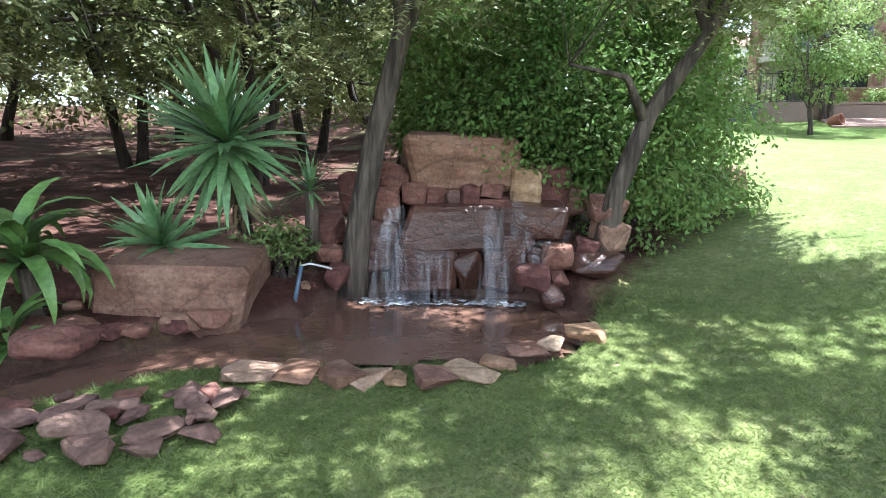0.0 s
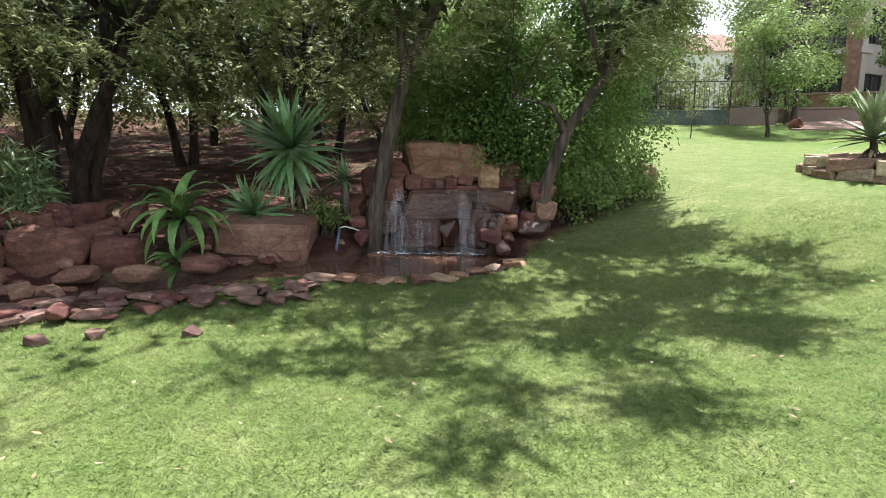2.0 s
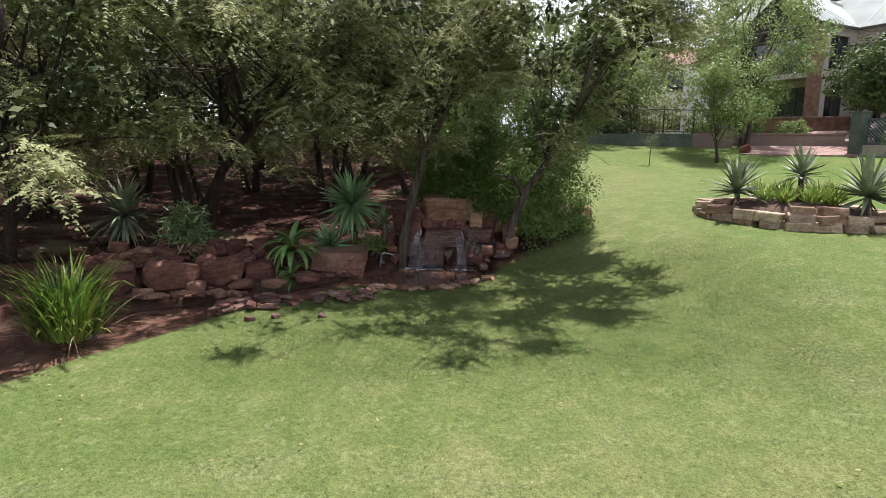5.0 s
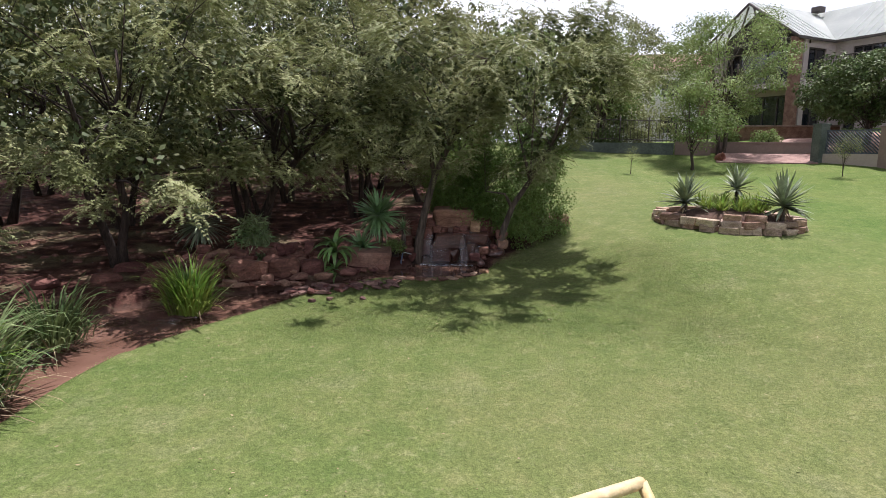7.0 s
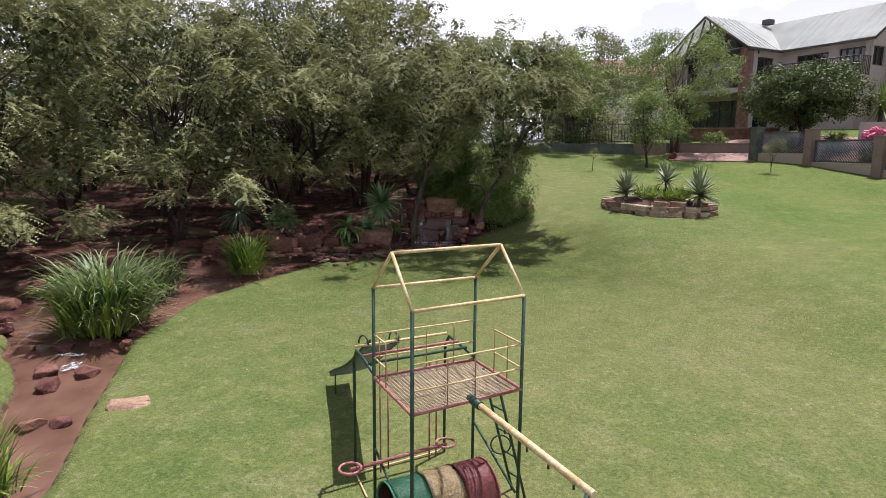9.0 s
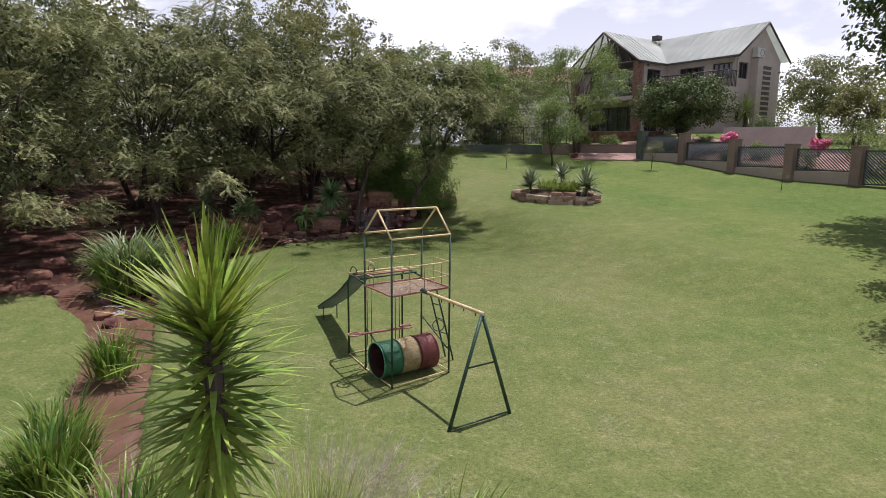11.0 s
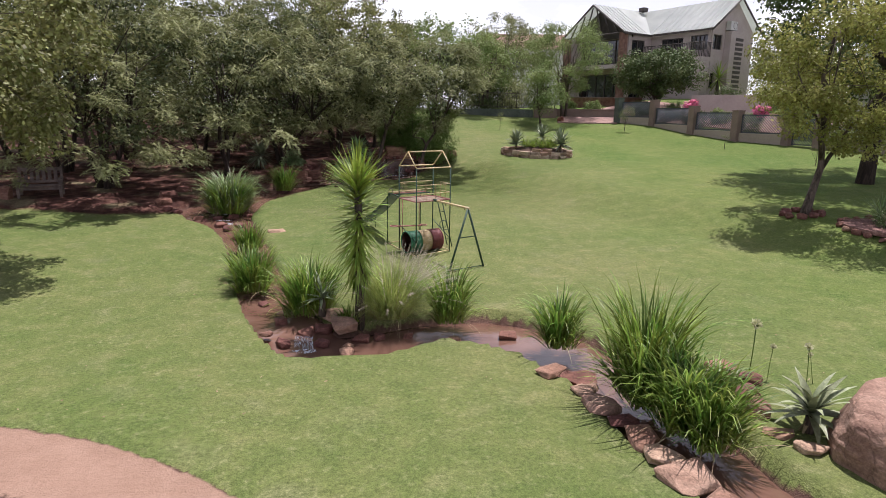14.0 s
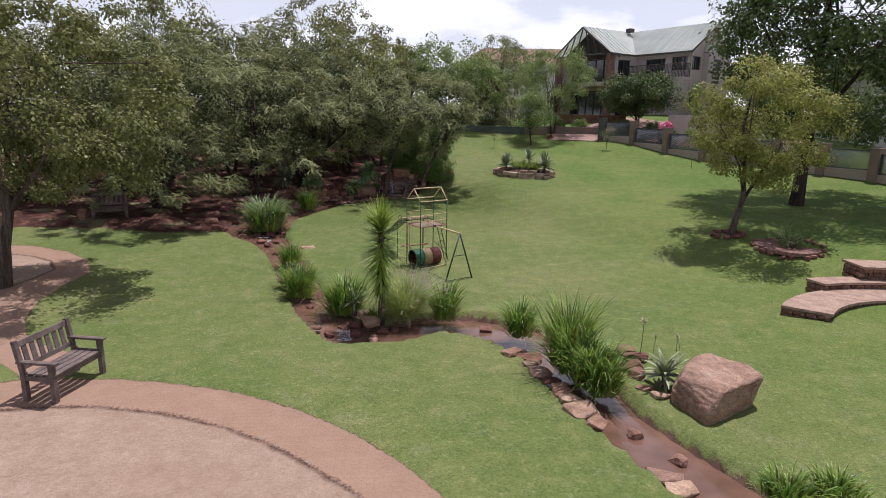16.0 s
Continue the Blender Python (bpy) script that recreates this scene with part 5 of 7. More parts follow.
for s_ in (-1, 1):
    bar("slide_rim", play, [top.lerp(foot, k / 8) + Vector((0, 0, -0.05 * math.sin(k / 8 * math.pi) ** 2)) + sd_ * s_ + up_ for k in range(9)], 0.009, M_GREENPAINT)
    g_ = foot.lerp(top, 0.13) + sd_ * s_ * 0.9
    bar("slide_leg", play, [G(g_.x, g_.y, -0.02), (g_.x, g_.y, g_.z)], 0.008, M_GREENPAINT)
for a, c in ((PA, (PA[0] + bx, PA[1] + by)), ((PA[0] + bx, PA[1] + by), (PD[0] + bx, PD[1] + by))):
    bar("ground_bar", play, [G(*a, 0.02), G(*c, 0.02)], 0.008, M_CREAM)
for u in (0.1, 0.42):
    hx0, hy0 = PA[0] + bx + (PD[0] - PA[0]) * u, PA[1] + by + (PD[1] - PA[1]) * u
    bar("grab_handle", play, [(hx0 + 0.04 * math.cos(a), hy0 - 0.04 * math.cos(a) * 0.6, 1.81 + 0.07 * math.sin(a)) for a in np.linspace(0, math.pi, 9)], 0.007, M_TRIM)
# ladder against the far side
for o in (0.0, 0.14):
    bar("ladder_rail", play, [G(0.80 - o * 0.6, -5.72 + o * 0.75, -0.02), (0.55 - o * 0.6, -5.90 + o * 0.75, ZP)], 0.010, M_GREENPAINT)
for k in range(5):
    u = 0.14 + k * 0.19
    z0 = float(gz(0.8, -5.7))
    bar("ladder_rung", play, [(0.80 - 0.25 * u, -5.72 - 0.18 * u, z0 + (ZP - z0) * u), (0.716 - 0.25 * u, -5.615 - 0.18 * u, z0 + (ZP - z0) * u)], 0.007, M_GREENPAINT)
# swing arm and its frame
AT = (0.87, -7.34, 1.77)
arm0 = (*mid(PB, PC, 0.52), ZP + 0.01)
d_arm = Vector(AT) - Vector(arm0)
bar("swing_beam", play, [arm0, Vector(AT) + d_arm * 0.03], 0.020, M_CREAM, "worn cream yellow beam")
bar("beam_socket", play, [Vector(arm0) - d_arm * 0.02, Vector(arm0) + d_arm * 0.10], 0.027, M_GREENPAINT)
FL, FR = (0.52, -7.60), (1.19, -7.27)
for f_ in (FL, FR):
    bar("frame_leg", play, [G(*f_, -0.03), AT], 0.018, M_GREENPAINT)
bar("frame_tie", play, [tuple(Vector(G(*FL)).lerp(Vector(AT), 0.53)), tuple(Vector(G(*FR)).lerp(Vector(AT), 0.53))], 0.009, M_GREENPAINT)
bar("frame_foot", play, [G(*FL, 0.02), G(*FR, 0.02)], 0.009, M_GREENPAINT)
for k in (0.35, 0.55, 0.72, 0.9):
    c = Vector(arm0) + d_arm * k
    bar("hook", play, [c, c + Vector((0, 0, -0.05))], 0.006, M_TRIM)
# hanging seesaw bar with two ring grips, and a hanging ladder
q0, q1 = (-0.39, -6.3, 1.26), (0.21, -5.8, 1.19)
bar("seesaw_bar", play, [q0, q1], 0.014, M_REDPAINT, "faded red bar")
for c in (q0, q1):
    ring = [(c[0] + 0.07 * math.cos(a), c[1] + 0.07 * math.sin(a), c[2] + 0.01) for a in np.linspace(0, 2 * math.pi, 17)]
    bar("ring_grip", play, ring, 0.009, M_REDPAINT)
for dx, dy in ((0.02, 0.16), (0.07, 0.21), (0.36, 0.36), (0.41, 0.39)):
    bar("hanging_bar", play, [(PA[0] + dx, PA[1] + dy, ZP - 0.02), (PA[0] + dx, PA[1] + dy, 0.98)], 0.006, M_REDPAINT)
bar("brace", play, [(*mid(PC, PD, 0.98), 1.28), (*mid(PC, PD, 0.05), 1.02)], 0.009, M_GREENPAINT)
bar("brace", play, [(*mid(PA, PB, 0.02), 1.25), (*mid(PA, PB, 0.98), 1.0)], 0.009, M_GREENPAINT)
loop = [(0.60 + 0.07 * math.cos(a), -5.85, 1.22 + 0.07 * math.sin(a)) for a in np.linspace(0, 2 * math.pi, 17)]
bar("hoop", play, loop, 0.006, M_GREENPAINT)

# drum under the platform
drum = thing("drum", pose(0.17, -6.12, float(gz(0.2, -6.1)) + 0.215, 0, 0, 28) @ Matrix.Diagonal((0.82, 0.72, 0.72, 1)), "steel drum tunnel painted green, cream and red", "drum")
def shell(x0, x1, r0=0.283, ribs=()):
    b, rows, n = bmesh.new(), [], 40
    for x in np.linspace(x0, x1, 9):
        r = r0 + sum(0.010 * math.exp(-((x - c) / 0.012) ** 2) for c in ribs)
        rows.append([b.verts.new((x, r * math.cos(a), r * math.sin(a))) for a in (2 * math.pi * k / n for k in range(n))])
    for p, q in zip(rows, rows[1:]):
        for k in range(n):
            b.faces.new((p[k], p[(k + 1) % n], q[(k + 1) % n], q[k])).smooth = True
    bmesh.ops.solidify(b, geom=b.faces[:], thickness=0.006)
    return b
M_DG = material("worn_green_drum_paint", [(0.04, 0.19, 0.10), (0.08, 0.27, 0.15)], 6, 40, 0.5, 0.2, 60)
M_DR = material("worn_maroon_drum_paint", [(0.20, 0.05, 0.05), (0.34, 0.11, 0.10)], 6, 40, 0.5, 0.2, 60)
part("green_band", shell(-0.44, -0.145, ribs=(-0.145,)), M_DG, drum, "worn green painted steel band")
part("cream_band", shell(-0.145, 0.145), M_CREAM, drum, "worn cream painted steel band")
part("red_band", shell(0.145, 0.44, ribs=(0.145, 0.2)), M_DR, drum, "worn maroon painted steel band")
for x, m in ((-0.44, M_DG), (0.44, M_DR)):
    part("rim", tube_bm([(x, 0.283 * math.cos(a), 0.283 * math.sin(a)) for a in np.linspace(0, 2 * math.pi, 41)], 0.009, 6), m, drum)
wire = bmesh.new()
for k in range(26):
    for sgn in (1, -1):
        tube_bm([(-0.44 + 0.88 * u, 0.287 * math.cos(2 * math.pi * k / 26 + sgn * u * 2.6), 0.287 * math.sin(2 * math.pi * k / 26 + sgn * u * 2.6)) for u in np.linspace(0, 1, 14)], 0.0005, 3, wire)
part("inner_skin", shell(-0.43, 0.43, 0.272), material("rusty_maroon_inside", [(0.07, 0.025, 0.022), (0.13, 0.05, 0.04)], 6, 40, 0.7, 0.2, 60), drum, "dark rusty maroon inside of the drum")
part("wire_netting", wire, M_LATTICE, drum, "thin wire netting round the drum")

# ---- benches ----
def bench(m, label):
    e = thing("bench", m @ Matrix.Scale(0.93, 4), label, "bench", "garden benches")
    def b_(name, sx, sy, sz, at, tilt=0.0):
        o = part(name, box_bm(sx, sy, sz, (0, 0, 0), 0.006), M_BENCH, e)
        o.matrix_local = pose(*at, tilt)
    w = 0.98
    for x in (-w / 2, w / 2):
        b_("front_leg", 0.07, 0.07, 0.60, (x, -0.24, 0.28))
        b_("back_leg", 0.07, 0.07, 0.46, (x, 0.20, 0.21))
        b_("back_post", 0.065, 0.06, 0.50, (x, 0.245, 0.65), -10)
        b_("armrest", 0.09, 0.60, 0.035, (x, -0.03, 0.595))
        b_("side_rail", 0.05, 0.40, 0.07, (x, -0.02, 0.36))
    for k in range(4):
        b_("seat_slat", w + 0.0, 0.095, 0.025, (0, -0.235 + k * 0.112, 0.415))
    b_("front_rail", w - 0.07, 0.04, 0.08, (0, -0.235, 0.35))
    b_("lower_back_rail", w - 0.06, 0.035, 0.07, (0, 0.222, 0.50), -10)
    b_("top_back_rail", w - 0.06, 0.04, 0.085, (0, 0.285, 0.83), -10)
    for k in range(6):
        b_("back_slat", 0.085, 0.018, 0.30, (-w / 2 + 0.14 + k * 0.14, 0.255, 0.66), -10)
    return e
bench(pose(-5.27, -12.42, float(gz(-5.27, -12.4)) - 0.035, 0, 0, 77), "weathered grey-brown slatted wooden garden bench on the path")
bench(pose(-9.27, -1.25, float(gz(-9.3, -1.4)) + 0.0, 0, 0, 20), "shaded grey-brown wooden garden bench under the trees")
rock("stone_ornament", G(-9.88, -1.68, 0.2), (0.34, 0.3, 0.55), 77, M_ROCK_PALE, "pale upright stone beside the shaded bench", "stone", 0, 0, 0.3)

# ---- boulders and stones on the lawn ----
def crag_bm(foot, top, sink, seed, rough=0.03):
    """A quarried boulder: a sloping top over a wider foot, with broken edges and a pitted skin."""
    b = bmesh.new()
    for x, y in foot:
        b.verts.new((x, y, -sink))
        b.verts.new((x * 1.03, y * 1.03, 0.14))
    for x, y, z in top:
        b.verts.new((x, y, z))
    hull = bmesh.ops.convex_hull(b, input=b.verts[:])
    bmesh.ops.delete(b, geom=[g for g in set(hull["geom_interior"] + hull["geom_unused"]) if isinstance(g, bmesh.types.BMVert)], context="VERTS")
    bmesh.ops.bevel(b, geom=b.edges[:], offset=0.025, segments=1, affect="EDGES", profile=0.5, clamp_overlap=True)
    for _ in range(5):
        bmesh.ops.triangulate(b, faces=b.faces[:])
        bmesh.ops.subdivide_edges(b, edges=[e for e in b.edges if e.calc_length() > 0.05], cuts=1)
    bmesh.ops.triangulate(b, faces=b.faces[:])
    bmesh.ops.smooth_vert(b, verts=b.verts[:], factor=0.5, use_axis_x=True, use_axis_y=True, use_axis_z=True)
    b.normal_update()
    off = Vector((seed * 1.7 % 50, seed * 0.31 % 50, 0))
    for v in b.verts:
        p = v.co
        v.co += v.normal * rough * (noise.noise(p * 2.4 + off) * 1.1 + noise.noise(p * 7 + off) * 0.55 + noise.noise(Vector((p.x * 9, p.y * 9, p.z * 26)) + off) * 0.28)
    return b
big = tagged(part("boulder", crag_bm([(-0.53, 0.10), (-0.36, -0.55), (0.50, -0.14), (0.6, 0.22), (0.2, 0.56), (-0.3, 0.42)], [(-0.46, -0.02, 0.40), (-0.17, -0.52, 0.43), (0.55, -0.2, 0.46), (0.55, 0.2, 0.50), (0.15, 0.5, 0.52), (-0.25, 0.3, 0.49)], 0.1, 31), M_ROCK_PINK), "huge pale pinkish sandstone boulder on the lawn", "boulder")
big.matrix_world = pose(3.45, -13.65, 0.71)
rock("flat_stone", G(-2.9, -4.35, 0.0), (0.44, 0.30, 0.12), 83, M_ROCK_PINK, "flat pale stone lying in the lawn", "stone", 20, 0, 0.6)
rock("boulder", G(2.11, 5.4, 0.10), (0.35, 0.3, 0.42), 82, M_ROCK_PALE, "pale red stone beside the green bush", "stone", 20, 0, 0.7)
for i, (x, y, s, m) in enumerate([(-1.98, -9.72, 0.24, M_ROCK), (-2.34, -8.98, 0.18, M_ROCK), (-1.05, -10.43, 0.17, M_ROCK_PALE), (-0.67, -10.16, 0.20, M_ROCK), (-0.3, -10.1, 0.20, M_ROCK), (1.0, -10.25, 0.27, M_ROCK), (0.27, -10.33, 0.24, M_ROCK_PALE),
                               (-1.84, -10.40, 0.26, M_ROCK), (-2.06, -10.30, 0.16, M_ROCK_PALE), (-1.58, -10.10, 0.26, M_ROCK), (-1.37, -9.99, 0.30, M_ROCK), (-1.2, -9.75, 0.42, M_ROCK_PINK), (-1.12, -10.10, 0.46, M_ROCK_PINK), (-0.9, -10.2, 0.24, M_ROCK), (-1.38, -10.36, 0.22, M_ROCK), (-1.05, -10.66, 0.24, M_ROCK_PALE),
                               (1.18, -11.70, 0.30, M_ROCK_PALE), (1.36, -11.45, 0.26, M_ROCK), (1.42, -11.88, 0.32, M_ROCK_PINK), (1.52, -11.62, 0.36, M_ROCK), (1.40, -12.2, 0.28, M_ROCK_PINK), (1.42, -12.48, 0.36, M_ROCK_PINK), (1.52, -12.8, 0.26, M_ROCK), (1.55, -13.1, 0.34, M_ROCK_PALE), (1.62, -13.38, 0.30, M_ROCK_PINK), (1.66, -13.68, 0.40, M_ROCK_PINK), (1.76, -14.02, 0.26, M_ROCK_PALE),
                               (3.0, -11.85, 0.38, M_ROCK), (3.05, -12.15, 0.44, M_ROCK), (2.82, -12.45, 0.44, M_ROCK), (2.80, -12.75, 0.40, M_ROCK_PALE), (2.76, -13.15, 0.26, M_ROCK_PALE), (2.86, -13.40, 0.28, M_ROCK_PINK), (2.2, -14.14, 0.26, M_ROCK_PALE), (2.44, -14.75, 0.26, M_ROCK_PALE), (2.12, -15.0, 0.34, M_ROCK_PINK), (2.2, -15.3, 0.36, M_ROCK_PINK), (2.36, -15.6, 0.3, M_ROCK_PINK),
                               (-4.3, -3.5, 0.32, M_ROCK), (-3.86, -3.45, 0.34, M_ROCK), (-4.05, -3.85, 0.34, M_ROCK), (-4.2, -2.62, 0.28, M_ROCK), (-3.98, -2.2, 0.28, M_ROCK), (-4.95, -2.95, 0.28, M_ROCK), (-4.55, -2.8, 0.26, M_ROCK), (-4.75, -3.05, 0.2, M_ROCK), (-3.68, -4.65, 0.28, M_ROCK), (-3.42, -4.6, 0.22, M_ROCK), (-3.8, -2.75, 0.2, M_ROCK), (-5.6, -2.4, 0.3, M_ROCK), (-5.9, -2.2, 0.35, M_ROCK), (-6.3, -2.0, 0.3, M_ROCK)]):
    sd0, lv0 = stream_field(np.array([x]), np.array([y]))
    wet = sd0[0] < 0.0
    dz = (lv0[0] - float(gz(x, y))) if wet else 0.0
    bank_slab = 16 <= i <= 26 or 35 <= i <= 37
    stone(x, y, s * (1.25 if bank_slab else 1.0), 400 + i, m, 0.27 if bank_slab else 0.5, "reddish stone lying in the shallow stream" if wet else "reddish angular stone at the edge of the stream", 0.3, dz)
r = random.Random(5)
x = -1.0
i = 0
while x < 0.42:
    w = r.uniform(0.16, 0.32)
    u = (x + w / 2 + 0.95) / 1.35
    y = 2.58 + r.uniform(-0.03, 0.03) + (0.55 * max(0, u - 0.55) ** 1.3 * 2)
    stone(x + w / 2, y, w, 500 + i, (M_ROCK_PINK, M_ROCK_OCHRE, M_ROCK_PALE)[i % 3], r.uniform(0.18, 0.26), "pale flat edging stone along the pond", 0.36, 0, "pond edging stones", 0.75)
    x += w * r.uniform(0.48, 0.62)
    i += 1
for i in range(80):
    u = r.random()
    x, y = -2.45 + 1.55 * u + r.uniform(-0.08, 0.08), 1.70 + 0.66 * u + r.uniform(-0.22, 0.16)
    stone(x, y, r.uniform(0.08, 0.25), 540 + i, M_PURPLE if i % 4 else M_ROCK, r.uniform(0.2, 0.4), "small purple-red angular stone piled at the stream bank", 0.2, r.uniform(0, 0.03), "stone pile", 0.7)
for i in range(34):
    u = r.random()
    x, y = -3.9 + 2.75 * u, 2.25 + 0.95 * u + r.uniform(-0.10, 0.08)
    stone(x, y, r.uniform(0.14, 0.30), 600 + i, M_ROCK_PALE if i % 3 == 0 else M_ROCK, 0.45, "flat red sandstone ledge stone on the far bank", 0.25, 0, "ledge stones")
for i in range(54):
    u, v = r.random(), r.random()
    x, y = -4.5 + 2.0 * u, 2.62 + 0.35 * u + 0.42 * v
    stone(x, y, r.uniform(0.13, 0.30), 660 + i, M_ROCK_PALE if i % 5 == 0 else M_ROCK, r.uniform(0.6, 0.85), "dark red stone packed into the bank wall of the stream", 0.3, 0.10 + 0.22 * v, "bank wall stones")
for i in range(16):
    u = (i + r.random()) / 16
    stone(-3.62 + 1.3 * u, 1.88 + 0.26 * u + r.uniform(-0.04, 0.05), r.uniform(0.14, 0.30), 720 + i, M_ROCK_PALE if i % 3 else M_ROCK, 0.3, "flat wet stone at the edge of the stream", 0.3, 0.02, "waterline stones", 0.7)
for i, (x, y) in enumerate([(-1.29, 1.52), (-1.75, 1.45), (-2.0, 1.35), (-0.88, 2.12), (-1.02, 2.05)]):
    stone(x, y, 0.13, 640 + i, M_PURPLE, 0.5, "small red stone lying in the grass", 0.3, 0, "")
rub_v, rub_f, o_ = [], [], 0
rnd_ = np.random.default_rng(9)
for i in range(210):
    x, y = rnd_.uniform(-9, -0.9), rnd_.uniform(2.2, 9)
    if poly_field(WOODS, np.array([x]), np.array([y]))[0] > -0.15 or stream_field(np.array([x]), np.array([y]))[0][0] < 0.1:
        continue
    s = rnd_.uniform(0.04, 0.16) * (1.3 if y < 4 else 0.8)
    b = rock_bm(s, s * 0.8, s * 0.6, 700 + i % 40, 0.5)
    vs = np.array([v.co[:] for v in b.verts])
    a = rnd_.uniform(0, 6.28)
    vs = vs @ np.array([[math.cos(a), math.sin(a), 0], [-math.sin(a), math.cos(a), 0], [0, 0, 1]]) + np.array(G(x, y, 0.11))
    b.verts.index_update()
    rub_f.append(np.array([[v.index for v in f.verts] for f in b.faces]) + o_)
    rub_v.append(vs)
    o_ += len(vs)
    b.free()
M_RUBBLE = material("red_rubble", [(0.13, 0.06, 0.045), (0.24, 0.12, 0.09)], 3, 25, 0.9, 0.4, 40, vary=0.3, island=True)
tagged(mesh_np("rubble", np.concatenate(rub_v), np.concatenate(rub_f), M_RUBBLE), "scattered red rubble on the soil under the trees", "rubble", kind="stuff")

# ---- plants ----
def clump(x, y, h, r, n, label, mat=None, seed=1, width=0.018, lean=(0, 26), droop=(65, 165), dz=0.0, category="grass clump", name="strap_leaf_clump", group="strap-leaved clumps", dry=0.06):
    rnd = np.random.default_rng(seed)
    e = thing(name, G(x, y, dz), label, category, group)
    fine_leaf = width < 0.01
    V, F = blades(n if fine_leaf else int(n * 0.95), rnd, r * 0.72, h * 1.15, width * (1.0 if fine_leaf else 1.5), lean, droop, 6, lens=(0.5, 1.05), keel=0.12, bend_pow=2.4, tip_pow=2.4)
    V2, F2 = blades(int(n * (0.3 if fine_leaf else 0.55)), rnd, r * 0.8, h * 0.74, width * (1.0 if fine_leaf else 1.35), (16, 46), (55, 120), 5, lens=(0.5, 1.05), keel=0.12, bend_pow=1.7, tip_pow=2.4)
    V, F = np.concatenate([V, V2]), np.concatenate([F, F2 + len(V)])
    mesh_np("foliage", V, F, mat or M_STRAP, e)
    if dry:
        V, F = blades(max(6, int(n * dry)), rnd, r, h * 0.9, width * 0.8, (25, 70), (40, 110), 5)
        mesh_np("dry_foliage", V, F, M_DRY, e)
    return e
CL = "clump of long arching green strap leaves beside the stream"
clump(-4.4, -2.1, 1.05, 0.5, 620, "large clump of pale green arching leaves beside the stream", M_STRAP_PALE, 1, 0.026)
clump(-4.35, -2.3, 0.9, 0.5, 260, CL, M_STRAP, 31, 0.026)
clump(-4.5, -0.5, 0.75, 0.35, 180, CL, M_LEAF_DARK, 2, 0.02)
clump(-3.48, 0.74, 0.84, 0.28, 260, CL, M_STRAP, 3)
clump(-3.14, -5.95, 0.55, 0.24, 190, CL, M_STRAP, 4, 0.017, (0, 24), (40, 120))
clump(-2.58, -8.35, 0.62, 0.32, 360, CL, M_STRAP, 6, 0.017, (0, 24), (40, 120))
clump(-2.86, -7.75, 0.55, 0.24, 170, CL, M_STRAP, 36, 0.017, (0, 22), (40, 110))
clump(-1.62, -9.42, 0.78, 0.38, 360, CL, M_STRAP, 7, 0.018, (0, 26), (45, 130))
clump(0.27, -9.93, 0.80, 0.24, 230, CL, M_STRAP, 8)
clump(1.48, -10.92, 0.72, 0.22, 230, CL, M_STRAP, 9)
clump(1.88, -12.4, 1.14, 0.26, 360, "tall clump of long green strap leaves in the stream", M_STRAP, 10, 0.019, (0, 18), (40, 130))
clump(2.08, -13.2, 0.74, 0.24, 300, CL, M_STRAP, 11)
clump(1.98, -12.9, 0.85, 0.26, 260, CL, M_STRAP, 12)
clump(3.05, -15.75, 0.36, 0.26, 200, CL, M_STRAP, 13)
clump(3.5, -15.8, 0.36, 0.24, 160, CL, M_STRAP, 14)
fountain = clump(-0.50, -9.70, 0.78, 0.26, 3000, "soft green fountain grass with feathery seed heads", M_PAMPAS, 15, 0.005, (2, 62), (30, 100), 0, "grass clump", "fountain_grass", "", 0.12)
def seed_heads(n, seed):
    """Stalks that lean out of the clump, each ending in a brush of fine hairs."""
    r, V, F = np.random.default_rng(seed), [], []
    for k in range(n):
        a, lean, L = r.normal(0.5, 1.1), np.radians(r.uniform(12, 58)), r.uniform(0.75, 1.08)
        out = np.array([math.cos(a), math.sin(a), 0.0])
        u = np.linspace(0.0, 1.0, 70)
        u = np.where(u < 0.1, u, 0.72 + 0.28 * u)
        bend = lean * (0.6 + 0.6 * u)
        P = out * (0.12 + L * u * np.sin(bend))[:, None] + np.array([0, 0, 1.0]) * (L * u * np.cos(bend))[:, None]
        for p, w in zip(P[10:], u[10:]):
            d = r.normal(0, 1, 3)
            d = d / np.linalg.norm(d) * 0.030 * (1.15 - abs(w - 0.85) * 4.5) + (P[-1] - P[40]) * 0.12
            s = np.cross(d, r.normal(0, 1, 3))
            s = s / (np.linalg.norm(s) + 1e-6) * 0.0016
            o = len(V)
            V += [p - s, p + s, p + d]
            F.append((o, o + 1, o + 2))
        o, s = len(V), np.array([-out[1], out[0], 0]) * 0.0016
        V += [P[0] - s, P[0] + s, P[40] + s * 0.6, P[40] - s * 0.6]
        F.append((o, o + 1, o + 2))
        F.append((o, o + 2, o + 3))
    return mesh_np("seed_heads", np.array(V), np.array(F), M_PLUME, fountain)
tagged(seed_heads(190, 4), "pale feathery seed heads", kind="stuff")
bush(G(-3.62, 3.38, 0.08), "leafy grey-green shrub with narrow striped leaves", 16, [(0, 0, 0.42, 0.30, 0.26, 0.36), (0.16, -0.1, 0.22, 0.26, 0.2, 0.2)], 34, (0.17, 0.024), M_STRAP_PALE, 0.13, 34, 8, "shrub")
clump(-1.05, -9.95, 0.30, 0.2, 90, CL, M_STRAP, 17, 0.012)

